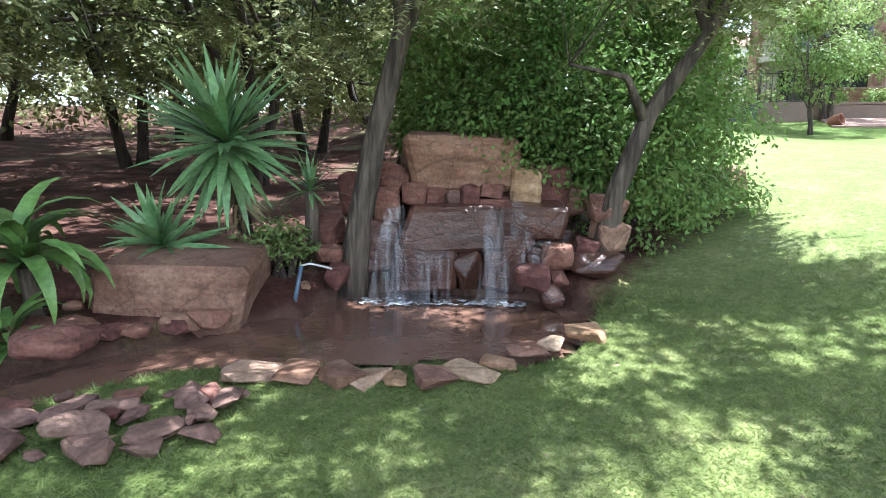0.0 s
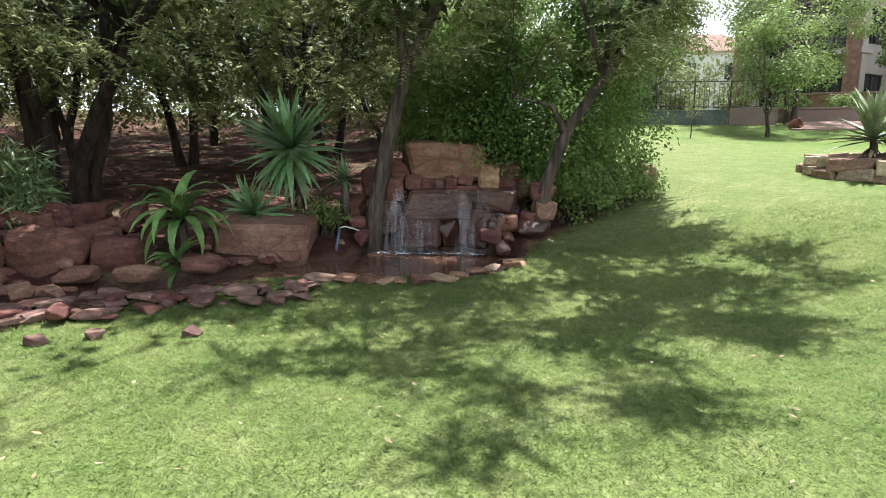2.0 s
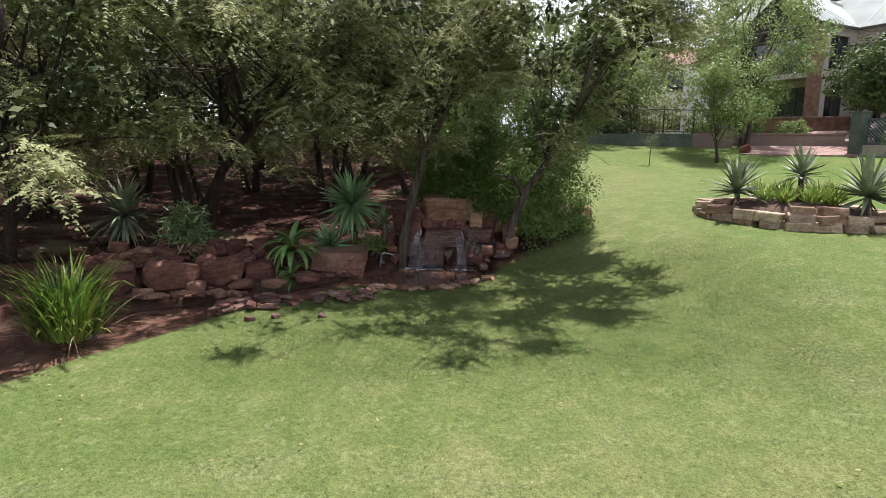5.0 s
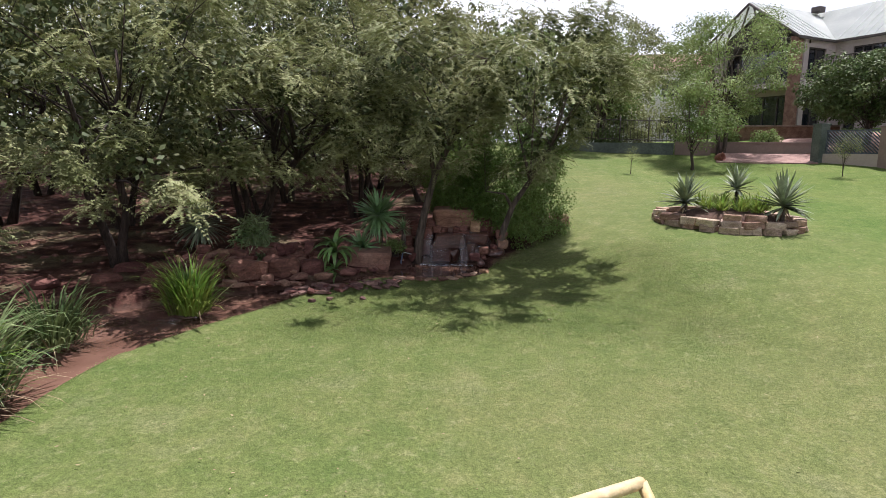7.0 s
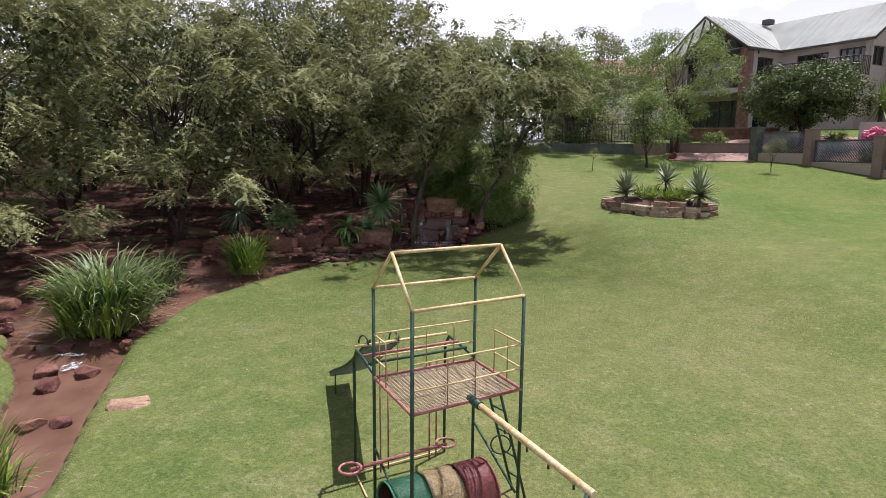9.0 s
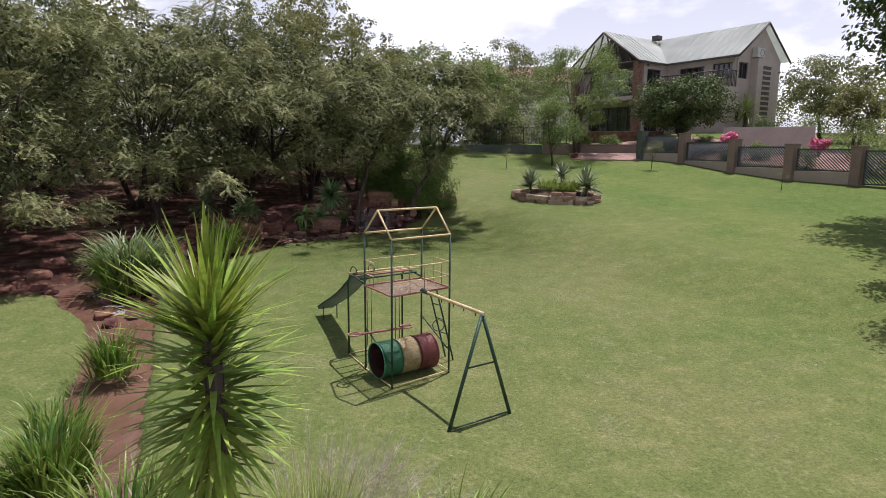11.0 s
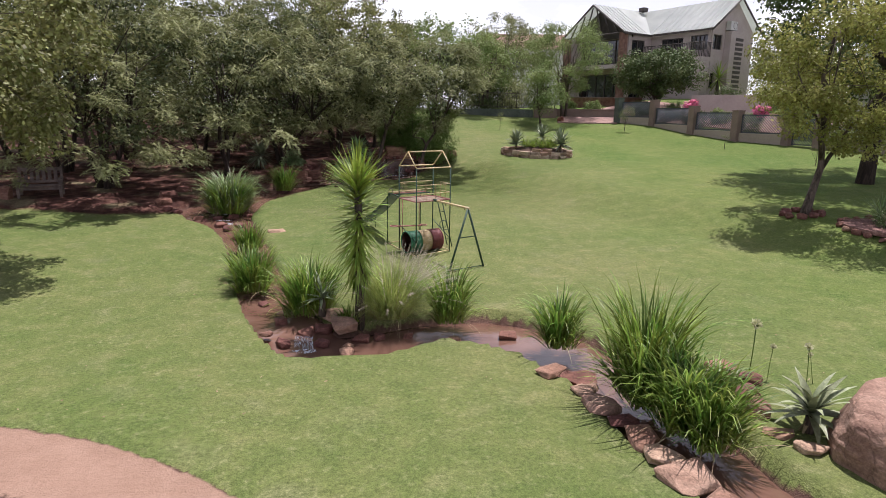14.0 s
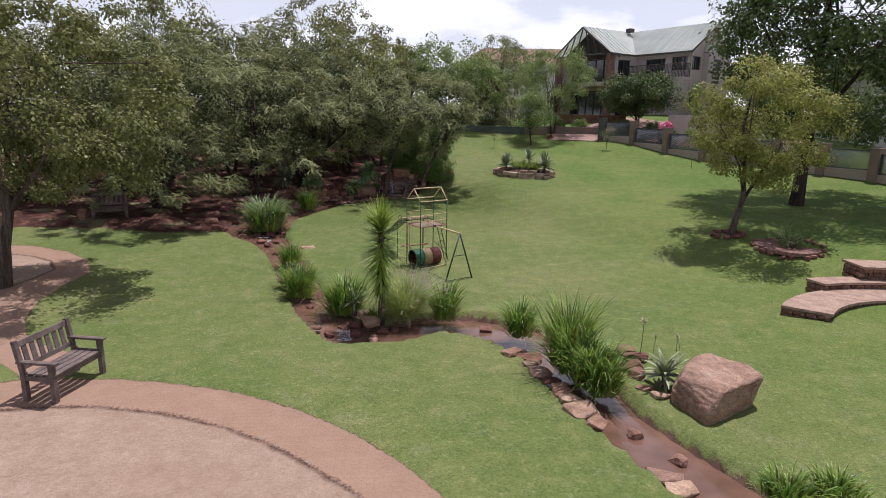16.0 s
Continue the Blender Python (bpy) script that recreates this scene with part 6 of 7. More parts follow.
def aloe(at, n, length, width, label, mat, seed, stem=0.0, up=(15, 115), droop=(5, 40), stem_r=0.04, category="aloe", dead=0, keel=0.18, bend=1.3):
    rnd = np.random.default_rng(seed)
    e = thing("aloe", at, label, category, "aloes")
    if stem:
        part("stem", tube_bm([(0, 0, -0.15), (0.01, 0, stem * 0.5), (0, 0, stem)], [stem_r * 1.2, stem_r, stem_r * 0.9], 8), M_BARK, e)
    order = np.linspace(0, 1, n)
    base = np.stack([0 * order, 0 * order, stem + 0.12 * length * (1 - order)], -1)
    V, F = blades(n, rnd, 0.02, length, width, (0, 0), droop, 6, base_pts=base, twist=0.15, bend_pow=bend, lens=(0.75, 1.05), keel=keel, tip_pow=2.2, up0=np.radians(up[0] + (up[1] - up[0]) * order))
    mesh_np("leaf_rosette", V, F, mat, e)
    if dead:
        base = np.stack([0 * np.ones(dead), np.zeros(dead), rnd.uniform(stem * 0.4, stem, dead)], -1)
        V, F = blades(dead, rnd, 0.02, length * 0.55, width * 0.6, (0, 0), (15, 40), 4, base_pts=base, up0=np.radians(rnd.uniform(120, 160, dead)))
        mesh_np("dead_foliage", V, F, M_DRY, e)
    return e
aloe(pose(-1.44, 4.22, 1.42, 30, 0, 4), 130, 0.54, 0.066, "tall tree aloe with a wide rosette of blue-green leaves", M_ALOE, 1, 0.74, (12, 138), (5, 36), 0.045, dead=60, keel=0.1)
aloe(pose(-1.64, 3.68, 1.40, 42, 0, -10), 70, 0.36, 0.05, "small blue-green aloe beside the boulder", M_ALOE, 2, 0.16, (10, 132), (5, 40))
aloe((-0.98, 4.0, 1.62), 30, 0.26, 0.03, "small blue-green aloe among the rocks", M_ALOE, 22, 0.2, (8, 115), (5, 35))
aloe(pose(-2.02, 3.02, 1.30, 8, 0, 0), 32, 0.54, 0.09, "bright green aloe with broad arching leaves on the bank", M_ALOE_BRIGHT, 3, 0.22, (4, 72), (95, 165), keel=0.12, bend=0.9)
aloe(pose(-1.98, 2.88, 1.10, 22, 0, 0), 20, 0.30, 0.055, "small green aloe below the larger one", M_ALOE_BRIGHT, 23, 0.12, (10, 80), (70, 140), keel=0.12, bend=1.0)
aloe(G(-4.77, 4.0, 0.1), 130, 0.64, 0.06, "grey-green aloe with a round rosette in the shade", M_ALOE_GREY, 4, 0.40, (8, 150), (5, 45), dead=20)
aloe(G(3.02, -13.15, 0.0), 40, 0.42, 0.08, "pale grey-green aloe beside the huge boulder", M_ALOE_PALE, 5, 0.18, (12, 100), (25, 75), dead=14, keel=0.1)
aloe(G(-1.42, -9.8, 0.2), 26, 0.36, 0.05, "grey aloe at the foot of the yucca", M_ALOE_GREY, 6, 0.1, (10, 105), (5, 40), dead=8)
bush((-1.15, 3.85, 1.35), "small bright green leafy shrub below the tree aloe", 52, [(0, 0, 0.15, 0.22, 0.12, 0.16)], 45, (0.045, 0.02), M_LEAF_BRIGHT, 0.09, 30, 4, "shrub")
pipe = thing("water_pipe", (0, 0, 0), "blue-grey plastic pipe with a pale hose behind the pond", "pipe")
part("pipe_length", tube_bm([(-0.99, 3.6, 1.18), (-0.95, 3.64, 1.43)], 0.012, 8), M_PIPE, pipe)
part("hose", tube_bm([(-0.95, 3.64, 1.43), (-0.91, 3.66, 1.44), (-0.85, 3.70, 1.42), (-0.80, 3.73, 1.40)], 0.006, 6), M_WHITE, pipe)

yucca = thing("yucca", G(-0.92, -9.95), "tall yucca with a column of stiff yellow-green sword leaves", "yucca")
part("trunk", tube_bm([(0, 0, -0.1), (0.02, 0, 0.8), (0.0, 0, 1.75)], [0.07, 0.055, 0.045], 10), M_BARK, yucca)
rnd_ = np.random.default_rng(8)
n_ = 430
zz = 0.62 + 1.24 * rnd_.uniform(0, 1, n_) ** 0.75
q_ = (zz - 0.62) / 1.24
V, F = blades(n_, rnd_, 0.03, 0.5, 0.043, (0, 0), (0, 26), 4, base_pts=np.stack([0 * zz, 0 * zz, zz], -1), twist=0.2, lens=(0.75, 1.05), keel=0.1, up0=np.radians(160 - 118 * q_ ** 1.25 + rnd_.normal(0, 13, n_)))
mesh_np("sword_foliage", V, F, M_YUCCA, yucca)
V, F = blades(90, rnd_, 0.03, 0.62, 0.046, (0, 72), (0, 12), 4, base_pts=np.stack([np.zeros(90), np.zeros(90), rnd_.uniform(1.72, 1.82, 90)], -1), twist=0.2, lens=(0.8, 1.05), keel=0.1)
mesh_np("crown_foliage", V, F, M_YUCCA, yucca)

# ---- raised flower bed ----
bed = thing("stone_planter", G(5.3, 5.1), "raised bed ringed by stacked flat sandstone blocks", "planter")
r = random.Random(3)
for course in range(3):
    k, n = 0, 22 - course * 2
    for k in range(n):
        a = 2 * math.pi * (k + 0.5 * (course % 2)) / n
        if course == 2 and r.random() < 0.3:
            continue
        front = math.sin(a) < -0.2 and abs(math.cos(a)) < 0.75
        if course == 2 and not front:
            continue
        rx, ry = 1.30 - 0.055 * course + r.uniform(-0.05, 0.05), 0.78 - 0.045 * course + r.uniform(-0.04, 0.04)
        ca, sa = rx * math.cos(a), ry * math.sin(a)
        x, y = 5.3 + 0.85 * ca + 0.53 * sa, 5.1 - 0.53 * ca + 0.85 * sa
        big_ = r.uniform(0.95, 1.35) if front else r.uniform(0.6, 0.95)
        rock("block", G(x, y, 0.045 + 0.111 * course), (0.33 * big_, 0.25, 0.135 * (1.15 if front else 0.9)), 800 + course * 40 + k, (M_ROCK_BUFF if r.random() < 0.65 else M_ROCK_PINK), turn=math.degrees(math.atan2(ry * math.cos(a), -rx * math.sin(a))) - 32 + r.uniform(-14, 14), tilt=r.uniform(-6, 6), blocky=0.92, parent=bed)
for k in range(14):
    a = radians(125 + 9 * k)
    ca, sa = 1.22 * math.cos(a) + r.uniform(-0.09, 0.09), 0.84 * math.sin(a) + r.uniform(-0.08, 0.08)
    rock("small_stone", G(5.3 + 0.85 * ca + 0.53 * sa, 5.1 - 0.53 * ca + 0.85 * sa, 0.03), (r.uniform(0.1, 0.2), 0.13, 0.10), 940 + k, M_ROCK_BUFF, turn=r.uniform(0, 180), tilt=r.uniform(-9, 9), blocky=0.5, parent=bed)
b = bmesh.new()
bmesh.ops.create_uvsphere(b, u_segments=32, v_segments=12, radius=1, matrix=Matrix.Rotation(-0.557, 4, "Z") @ Matrix.Diagonal((1.2, 0.7, 0.32, 1)))
o = part("soil", b, material("dark_bed_soil", [(0.07, 0.04, 0.03), (0.13, 0.08, 0.055)], 8, 50, 0.95, 0.6, 60), bed, "dark red soil", True)
aloe(G(4.54, 5.28, 0.28), 64, 0.62, 0.082, "grey-green aloe growing in the raised bed", M_ALOE_GREY, 31, 0.12, (8, 100), (0, 25), dead=10)
aloe(G(6.0, 4.39, 0.30), 84, 0.66, 0.082, "large grey-green aloe growing in the raised bed", M_ALOE_GREY, 32, 0.14, (5, 115), (0, 22), dead=10)
aloe(G(5.52, 5.28, 0.32), 56, 0.52, 0.068, "stemmed grey-green aloe growing in the raised bed", M_ALOE_GREY, 33, 0.32, (8, 110), (0, 22), dead=10)
for i, (x, y) in enumerate([(5.5, 6.75), (5.75, 6.55), (6.1, 6.4), (5.9, 7.0), (6.4, 6.7), (5.55, 7.2), (6.35, 6.2), (6.6, 6.5)]):
    clump(5.3 + 0.887 * (x - 5.95), 5.1 + 0.887 * (y - 6.75), 0.33, 0.13, 60, "small bright green lily in the raised bed", M_LILY, 60 + i, 0.02, (5, 60), (10, 70), 0.31, "lily", "lily", "lilies of the bed", 0)

# tree ring and round bed on the right
ring = thing("stone_ring", G(8.45, -5.6), "ring of dark red stones round the foot of the tree", "stone ring")
for k in range(9):
    a = 2 * math.pi * k / 9
    rock("stone", G(8.40 + 0.38 * math.cos(a), -5.62 + 0.29 * math.sin(a), 0.05), (0.24, 0.18, 0.15), 860 + k, M_ROCK, turn=k * 50, blocky=0.6, parent=ring)
rb = thing("round_bed", G(9.17, -6.97), "low round bed of red gravel edged with stones", "flower bed")
b = bmesh.new()
bmesh.ops.create_circle(b, cap_ends=True, segments=40, radius=1, matrix=Matrix.Translation((0, 0, 0.01)) @ Matrix.Rotation(0.05, 4, "X") @ Matrix.Diagonal((0.76, 0.7, 1, 1)))
b.verts.ensure_lookup_table()
bmesh.ops.solidify(b, geom=b.faces[:], thickness=0.08)
part("gravel", b, material("red_gravel", [(0.13, 0.06, 0.05), (0.26, 0.15, 0.12)], 20, 90, 0.95, 0.8, 90), rb, "red gravel")
for k in range(19):
    a = 2 * math.pi * (k + r.uniform(-0.25, 0.25)) / 19
    q = r.uniform(0.93, 1.05)
    rock("stone", G(9.17 + 0.78 * q * math.cos(a), -6.97 + 0.72 * q * math.sin(a), 0.03), (r.uniform(0.13, 0.25), 0.16, r.uniform(0.09, 0.16)), 880 + k, M_ROCK if k % 3 else M_ROCK_PALE, turn=k * 47, blocky=0.45, parent=rb)
aloe(G(9.2, -6.76, 0.02), 60, 0.56, 0.028, "spiky pale grass-like plant in the round bed", M_STRAP_PALE, 35, 0.1, (5, 100), (0, 30), category="spiky plant")
bush(G(9.12, -7.15), "low brown-green shrub in the round bed", 53, [(0, 0, 0.18, 0.36, 0.22, 0.2)], 50, (0.06, 0.012), M_LEAF_DARK, 0.1, 40, 6, "shrub")

# curved stone steps
M_STEPTOP = material("pinkish_paving_stone", [(0.24, 0.155, 0.115), (0.34, 0.24, 0.18)], 5, 30, 0.9, 0.4, 40)
M_RISER = material("dark_red_walling_stone", [(0.10, 0.05, 0.035), (0.22, 0.12, 0.085)], 9, 40, 0.9, 0.6, 30, vary=0.35)
M_MORTAR = material("pale_mortar", [(0.17, 0.11, 0.085), (0.25, 0.17, 0.13)], 12, 50, 0.95, 0.5, 60)
def walling_bm(w, h):
    """A roughly squared walling stone."""
    b = box_bm(w, 0.09, h, (0, 0, 0), 0.014)
    for v in b.verts:
        v.co += Vector((r.uniform(-0.014, 0.014), r.uniform(-0.008, 0.008), r.uniform(-0.011, 0.011)))
    return b
steps = thing("curved_steps", (8.9, -12.6, 0), "curved garden seating steps of red stone with pale tops", "steps")
def arc_bm(r0, r1, a0, a1, z0, z1, n=24):
    b, rows = bmesh.new(), []
    for k in range(n + 1):
        a = radians(a0 + (a1 - a0) * k / n)
        rows.append([b.verts.new((r * math.cos(a), r * math.sin(a), z)) for r, z in ((r0, z0), (r1, z0), (r1, z1), (r0, z1))])
    for p, q in zip(rows, rows[1:]):
        for j in range(4):
            b.faces.new((p[j], p[(j + 1) % 4], q[(j + 1) % 4], q[j]))
    b.faces.new(rows[0]), b.faces.new(rows[-1][::-1])
    bmesh.ops.recalc_face_normals(b, faces=b.faces[:])
    return b
zg = 0.78
r = random.Random(8)
for (r0, r1, a0, z0, z1) in ((2.3, 3.12, 137, zg - 0.25, zg + 0.22), (3.10, 3.55, 103, zg - 0.1, zg + 0.36), (3.30, 4.0, 84, zg, zg + 0.64)):
    part("tread", arc_bm(r0 - 0.02, r1, 10, a0 + 0.5, z1 - 0.05, z1), M_STEPTOP, steps, "pale pinkish stone top")
    part("core", arc_bm(r0 + 0.06, r1 - 0.01, 10, a0 - 1.5, z0, z1 - 0.052), M_MORTAR, steps)
    low = zg - 0.03 if z1 < zg + 0.3 else z1 - 0.28 if z1 < zg + 0.5 else z1 - 0.36
    z = low
    while z < z1 - 0.06:
        h = min(0.11, z1 - 0.052 - z)
        a = 10.0
        while a < a0 - 2:
            wd = r.uniform(0.09, 0.25)
            da = math.degrees(wd / r0)
            am = radians(min(a + da / 2, a0))
            o = part("stone", walling_bm(wd - 0.016, h - 0.014), M_RISER, steps)
            o.matrix_local = Matrix.Translation(((r0 + 0.055) * math.cos(am), (r0 + 0.055) * math.sin(am), z + h / 2)) @ Matrix.Rotation(am + math.pi / 2 + r.uniform(-0.03, 0.03), 4, "Z")
            a += da
        for k in range(int((r1 - r0) / 0.2)):
            am = radians(a0)
            o = part("stone", walling_bm(0.182, h - 0.014), M_RISER, steps)
            rr = r0 + 0.12 + k * 0.2
            o.matrix_local = Matrix.Translation((rr * math.cos(am), rr * math.sin(am), z + h / 2)) @ Matrix.Rotation(am, 4, "Z")
        z += 0.112

# ---- fence ----
fence = thing("fence", (0, 0, 0), "low buff wall with brown pillars and dark diagonal lattice panels", "fence")
POSTS = [(12.3, 14.75), (13.6, 13.22), (14.25, 10.35), (15.08, 8.05), (16.3, 6.3), (16.9, 5.2), (17.8, 3.3), (18.5, 1.3), (18.9, -1.2), (19.2, -3.8), (19.4, -6.4)]
for i, (x, y) in enumerate(POSTS):
    p = part("pillar", box_bm(0.36, 0.36, 1.55, (0, 0, 0.5), 0.01), M_PILLAR if i else M_DARKWALL, fence, "dark green painted pillar" if not i else "")
    p.matrix_world = pose(*G(x, y), 0, 0, 15)
    part("cap", box_bm(0.40, 0.40, 0.05, (0, 0, 1.30), 0.01), M_PILLAR if i else M_DARKWALL, p)
for i, (a, c) in enumerate(zip(POSTS, POSTS[1:])):
    A, C = Vector(G(*a)), Vector(G(*c))
    L = (C - A).xy.length
    ang = math.atan2(c[1] - a[1], c[0] - a[0])
    zb = min(A.z, C.z)
    M = Matrix.Translation(((A.x + C.x) / 2, (A.y + C.y) / 2, zb)) @ Matrix.Rotation(ang, 4, "Z")
    lo = 0.42
    if i != 4:
        w = part("low_wall", box_bm(L - 0.3, 0.18, lo + 0.6, (0, 0, lo / 2 - 0.3), 0.01), M_FENCEWALL, fence)
        w.matrix_world = M
    b = bmesh.new()
    z0, z1 = (0.45 if i != 4 else 0.08), 1.20
    l = L - 0.36
    for z in (z0, z1):
        box_bm(l, 0.04, 0.05, (0, 0, z), 0, b)
    for x in (-l / 2 + 0.02, l / 2 - 0.02):
        box_bm(0.05, 0.04, z1 - z0, (x, 0, (z0 + z1) / 2), 0, b)
    hgt, x = z1 - z0, -l / 2 - (z1 - z0)
    while x < l / 2:
        x0, x1 = max(x, -l / 2), min(x + hgt, l / 2)
        if x1 - x0 > 0.05:
            tube_bm([(x0, 0, z1 - (x0 - x)), (x1, 0, z1 - (x1 - x))], 0.024, 4, b)
        x += 0.105
    o = part("lattice", b, M_LATTICE, fence, "dark blue-grey diagonal lattice")
    o.matrix_world = M

# ---- house ----
hx, hy = Vector((0.46, -0.888, 0)), Vector((0.888, 0.46, 0))
HB = 3.1
HM = Matrix(((hx.x, hy.x, 0, 18.56), (hx.y, hy.y, 0, 25.64), (0, 0, 1, HB), (0, 0, 0, 1)))
house = thing("house", HM, "two-storey beige house with a pale metal roof and balcony", "house")
EV, RD = 6.0, 8.12
def wall_bm(length, z0, z1, thick, holes):
    """An upright wall along x with openings (x0, x1, z0, z1) right through it."""
    xs = sorted({0, length, *[h[0] for h in holes], *[h[1] for h in holes]})
    zs = sorted({z0, z1, *[h[2] for h in holes], *[h[3] for h in holes]})
    b = bmesh.new()
    for xa, xb in zip(xs, xs[1:]):
        for za, zb in zip(zs, zs[1:]):
            cx, cz = (xa + xb) / 2, (za + zb) / 2
            if not any(h[0] < cx < h[1] and h[2] < cz < h[3] for h in holes):
                box_bm(xb - xa, thick, zb - za, (cx, 0, cz), 0, b)
    bmesh.ops.remove_doubles(b, verts=b.verts[:], dist=0.001)
    inner = [f for f in b.faces if any(g is not f and (g.calc_center_median() - f.calc_center_median()).length < 1e-4 for e in f.edges for g in e.link_faces)]
    bmesh.ops.delete(b, geom=inner, context="FACES_ONLY")
    return b
def set_wall(name, at, ang, length, z0, z1, holes, mat, panes=2):
    o = part(name, wall_bm(length, z0, z1, 0.22, holes), mat, house)
    o.matrix_local = pose(*at, 0, 0, ang)
    for x0, x1, za, zb in holes:
        step = (x1 - x0) / panes
        f = wall_bm(x1 - x0, za, zb, 0.08, [(k * step + 0.03, (k + 1) * step - 0.03, za + 0.06, zb - 0.06) for k in range(panes)])
        w = part("window", f, M_TRIM, house, "dark framed window")
        w.matrix_local = pose(*at, 0, 0, ang) @ Matrix.Translation((x0, 0, 0))
        part("pane", box_bm(x1 - x0 - 0.04, 0.012, zb - za - 0.04, ((x1 - x0) / 2, 0.02, (za + zb) / 2)), M_GLASS, w)
set_wall("front_wall", (-0.3, 0.5, 0), 0, 4.75, -1.0, EV, [(1.0, 2.75, 4.2, 5.6), (3.3, 4.6, 4.7, 5.65), (0.9, 2.6, 0.3, 2.4)], M_WALL, 4)
set_wall("end_wall", (4.45, 0.5, 0), 90, 4.7, -1.0, EV, [(0.12, 1.1, 4.7, 5.65), (0.15, 0.6, 2.2, 3.2)], M_WALL)
set_wall("back_wall", (-7.0, 5.2, 0), 0, 11.5, -1.0, EV, [], M_WALL)
set_wall("far_wall", (-7.0, 0.5, 0), 90, 4.7, -1.0, EV, [], M_WALL)
set_wall("wing_side_wall", (-0.3, -2.0, 0), 90, 2.4, -1.0, EV, [(0.35, 1.7, 4.0, 5.55), (0.35, 1.7, 0.4, 2.8)], M_WALL)
set_wall("wing_front_wall", (-5.6, -1.4, 0), 0, 5.2, -1.0, EV, [(0.4, 4.6, 4.0, 5.7), (0.4, 4.6, 0.7, 3.3)], M_WALL, 5)
set_wall("wing_far_wall", (-5.7, -2.0, 0), 90, 2.4, -1.0, EV, [], M_WALL)
b = bmesh.new()
v = [b.verts.new(p) for p in ((4.34, 0.5, EV), (4.34, 5.2, EV), (4.34, 2.85, RD - 0.12), (4.56, 0.5, EV), (4.56, 5.2, EV), (4.56, 2.85, RD - 0.12))]
for f in ((0, 2, 1), (3, 4, 5), (0, 3, 5, 2), (1, 2, 5, 4), (0, 1, 4, 3)):
    b.faces.new([v[i] for i in f])
part("gable", b, M_WALL, house)
def roof_bm(pts, thick=0.09):
    b = bmesh.new()
    b.faces.new([b.verts.new(p) for p in pts])
    bmesh.ops.solidify(b, geom=b.faces[:], thickness=thick)
    return b
part("roof", roof_bm([(4.95, 0, EV), (4.95, 2.8, RD), (-3.0, 2.8, RD), (0.0, 0.0, EV)]), M_ROOF, house)
part("roof", roof_bm([(4.95, 5.6, EV), (-7.3, 5.6, EV), (-7.3, 2.8, RD), (4.95, 2.8, RD)]), M_ROOF, house)
part("roof", roof_bm([(0.0, -2.75, EV), (0.0, 0.0, EV), (-3.0, 2.8, RD), (-3.0, -2.75, RD)]), M_ROOF, house)
part("roof", roof_bm([(-6.0, -2.75, EV), (-3.0, -2.75, RD), (-3.0, 2.8, RD), (-6.0, 0.0, EV)]), M_ROOF, house)
for k in range(1, 18):
    u = k * 0.44
    if u < 4.9:
        part("roof_rib", box_bm(0.03, 3.53, 0.03, (0, 0, 0)), M_ROOF, house).matrix_local = Matrix.Translation((4.95 - u, 1.42, (EV + RD) / 2 + 0.035)) @ Matrix.Rotation(math.atan2(RD - EV, 2.8), 4, "X")
for k in range(6):
    part("roof_rib", box_bm(3.66, 0.03, 0.03, (0, 0, 0)), M_ROOF, house).matrix_local = Matrix.Translation((-1.5, -2.6 + k * 0.44, (EV + RD) / 2 + 0.035)) @ Matrix.Rotation(math.atan2(RD - EV, 3.0), 4, "Y")
part("gutter", box_bm(5.0, 0.10, 0.12, (2.47, -0.03, EV - 0.10), 0.01), M_TRIM, house)
part("gutter", box_bm(0.10, 2.75, 0.12, (0.03, -1.38, EV - 0.10), 0.01), M_TRIM, house)
for sx in (-1, 1):
    part("barge_board", tube_bm([(-3.0, -2.78, RD - 0.08), (-3.0 + sx * 3.0, -2.78, EV - 0.08)], 0.07, 4), M_TRIM, house)
    part("barge_board", tube_bm([(4.97, 2.8, RD - 0.08), (4.97, 2.8 + sx * 2.85, EV - 0.08)], 0.06, 4), M_TRIM, house)
    for u in (0.25, 0.5, 0.75):
        part("truss_strut", tube_bm([(-3.0 + sx * 3.0 * u, -2.6, EV - 0.05), (-3.0 + sx * 3.0 * (u - 0.2), -2.6, EV + (RD - EV) * (1 - u + 0.2) - 0.1)], 0.05, 4), M_TRIM, house)
# added dark sheet behind the truss: the shade inside the open gable
b = bmesh.new()
b.faces.new([b.verts.new(p) for p in ((-5.9, -1.7, EV - 0.3), (-0.1, -1.7, EV - 0.3), (-0.1, -1.7, EV), (-3.0, -1.7, RD - 0.16), (-5.9, -1.7, EV))])
bmesh.ops.solidify(b, geom=b.faces[:], thickness=0.1)
part("gable_board", b, M_TRIM, house, "dark sheet for the shade in the open gable")
part("tie_beam", tube_bm([(-6.0, -2.6, EV - 0.05), (0.0, -2.6, EV - 0.05)], 0.08, 4), M_TRIM, house)
for x in (-5.7, -0.3):
    part("column", box_bm(0.42, 0.42, EV + 1.0, (x, -2.45, (EV - 1.0) / 2), 0.015), M_BRICK, house, "red brick column")
part("balcony_slab", box_bm(4.9, 1.0, 0.25, (2.2, -0.1, 4.05), 0.01), M_WALL, house)
part("apron", box_bm(2.9, 0.9, 4.9, (3.2, -0.12, 1.46), 0.01), M_WALL, house, "plastered wall below the balcony")
part("porch_slab", box_bm(5.8, 1.2, 0.25, (-3.0, -2.0, 3.72), 0.01), M_WALL, house)
part("balcony_rail", tube_bm([(-0.1, -0.55, 5.1), (4.6, -0.55, 5.1), (4.6, 0.4, 5.1)], 0.03, 6), M_TRIM, house)
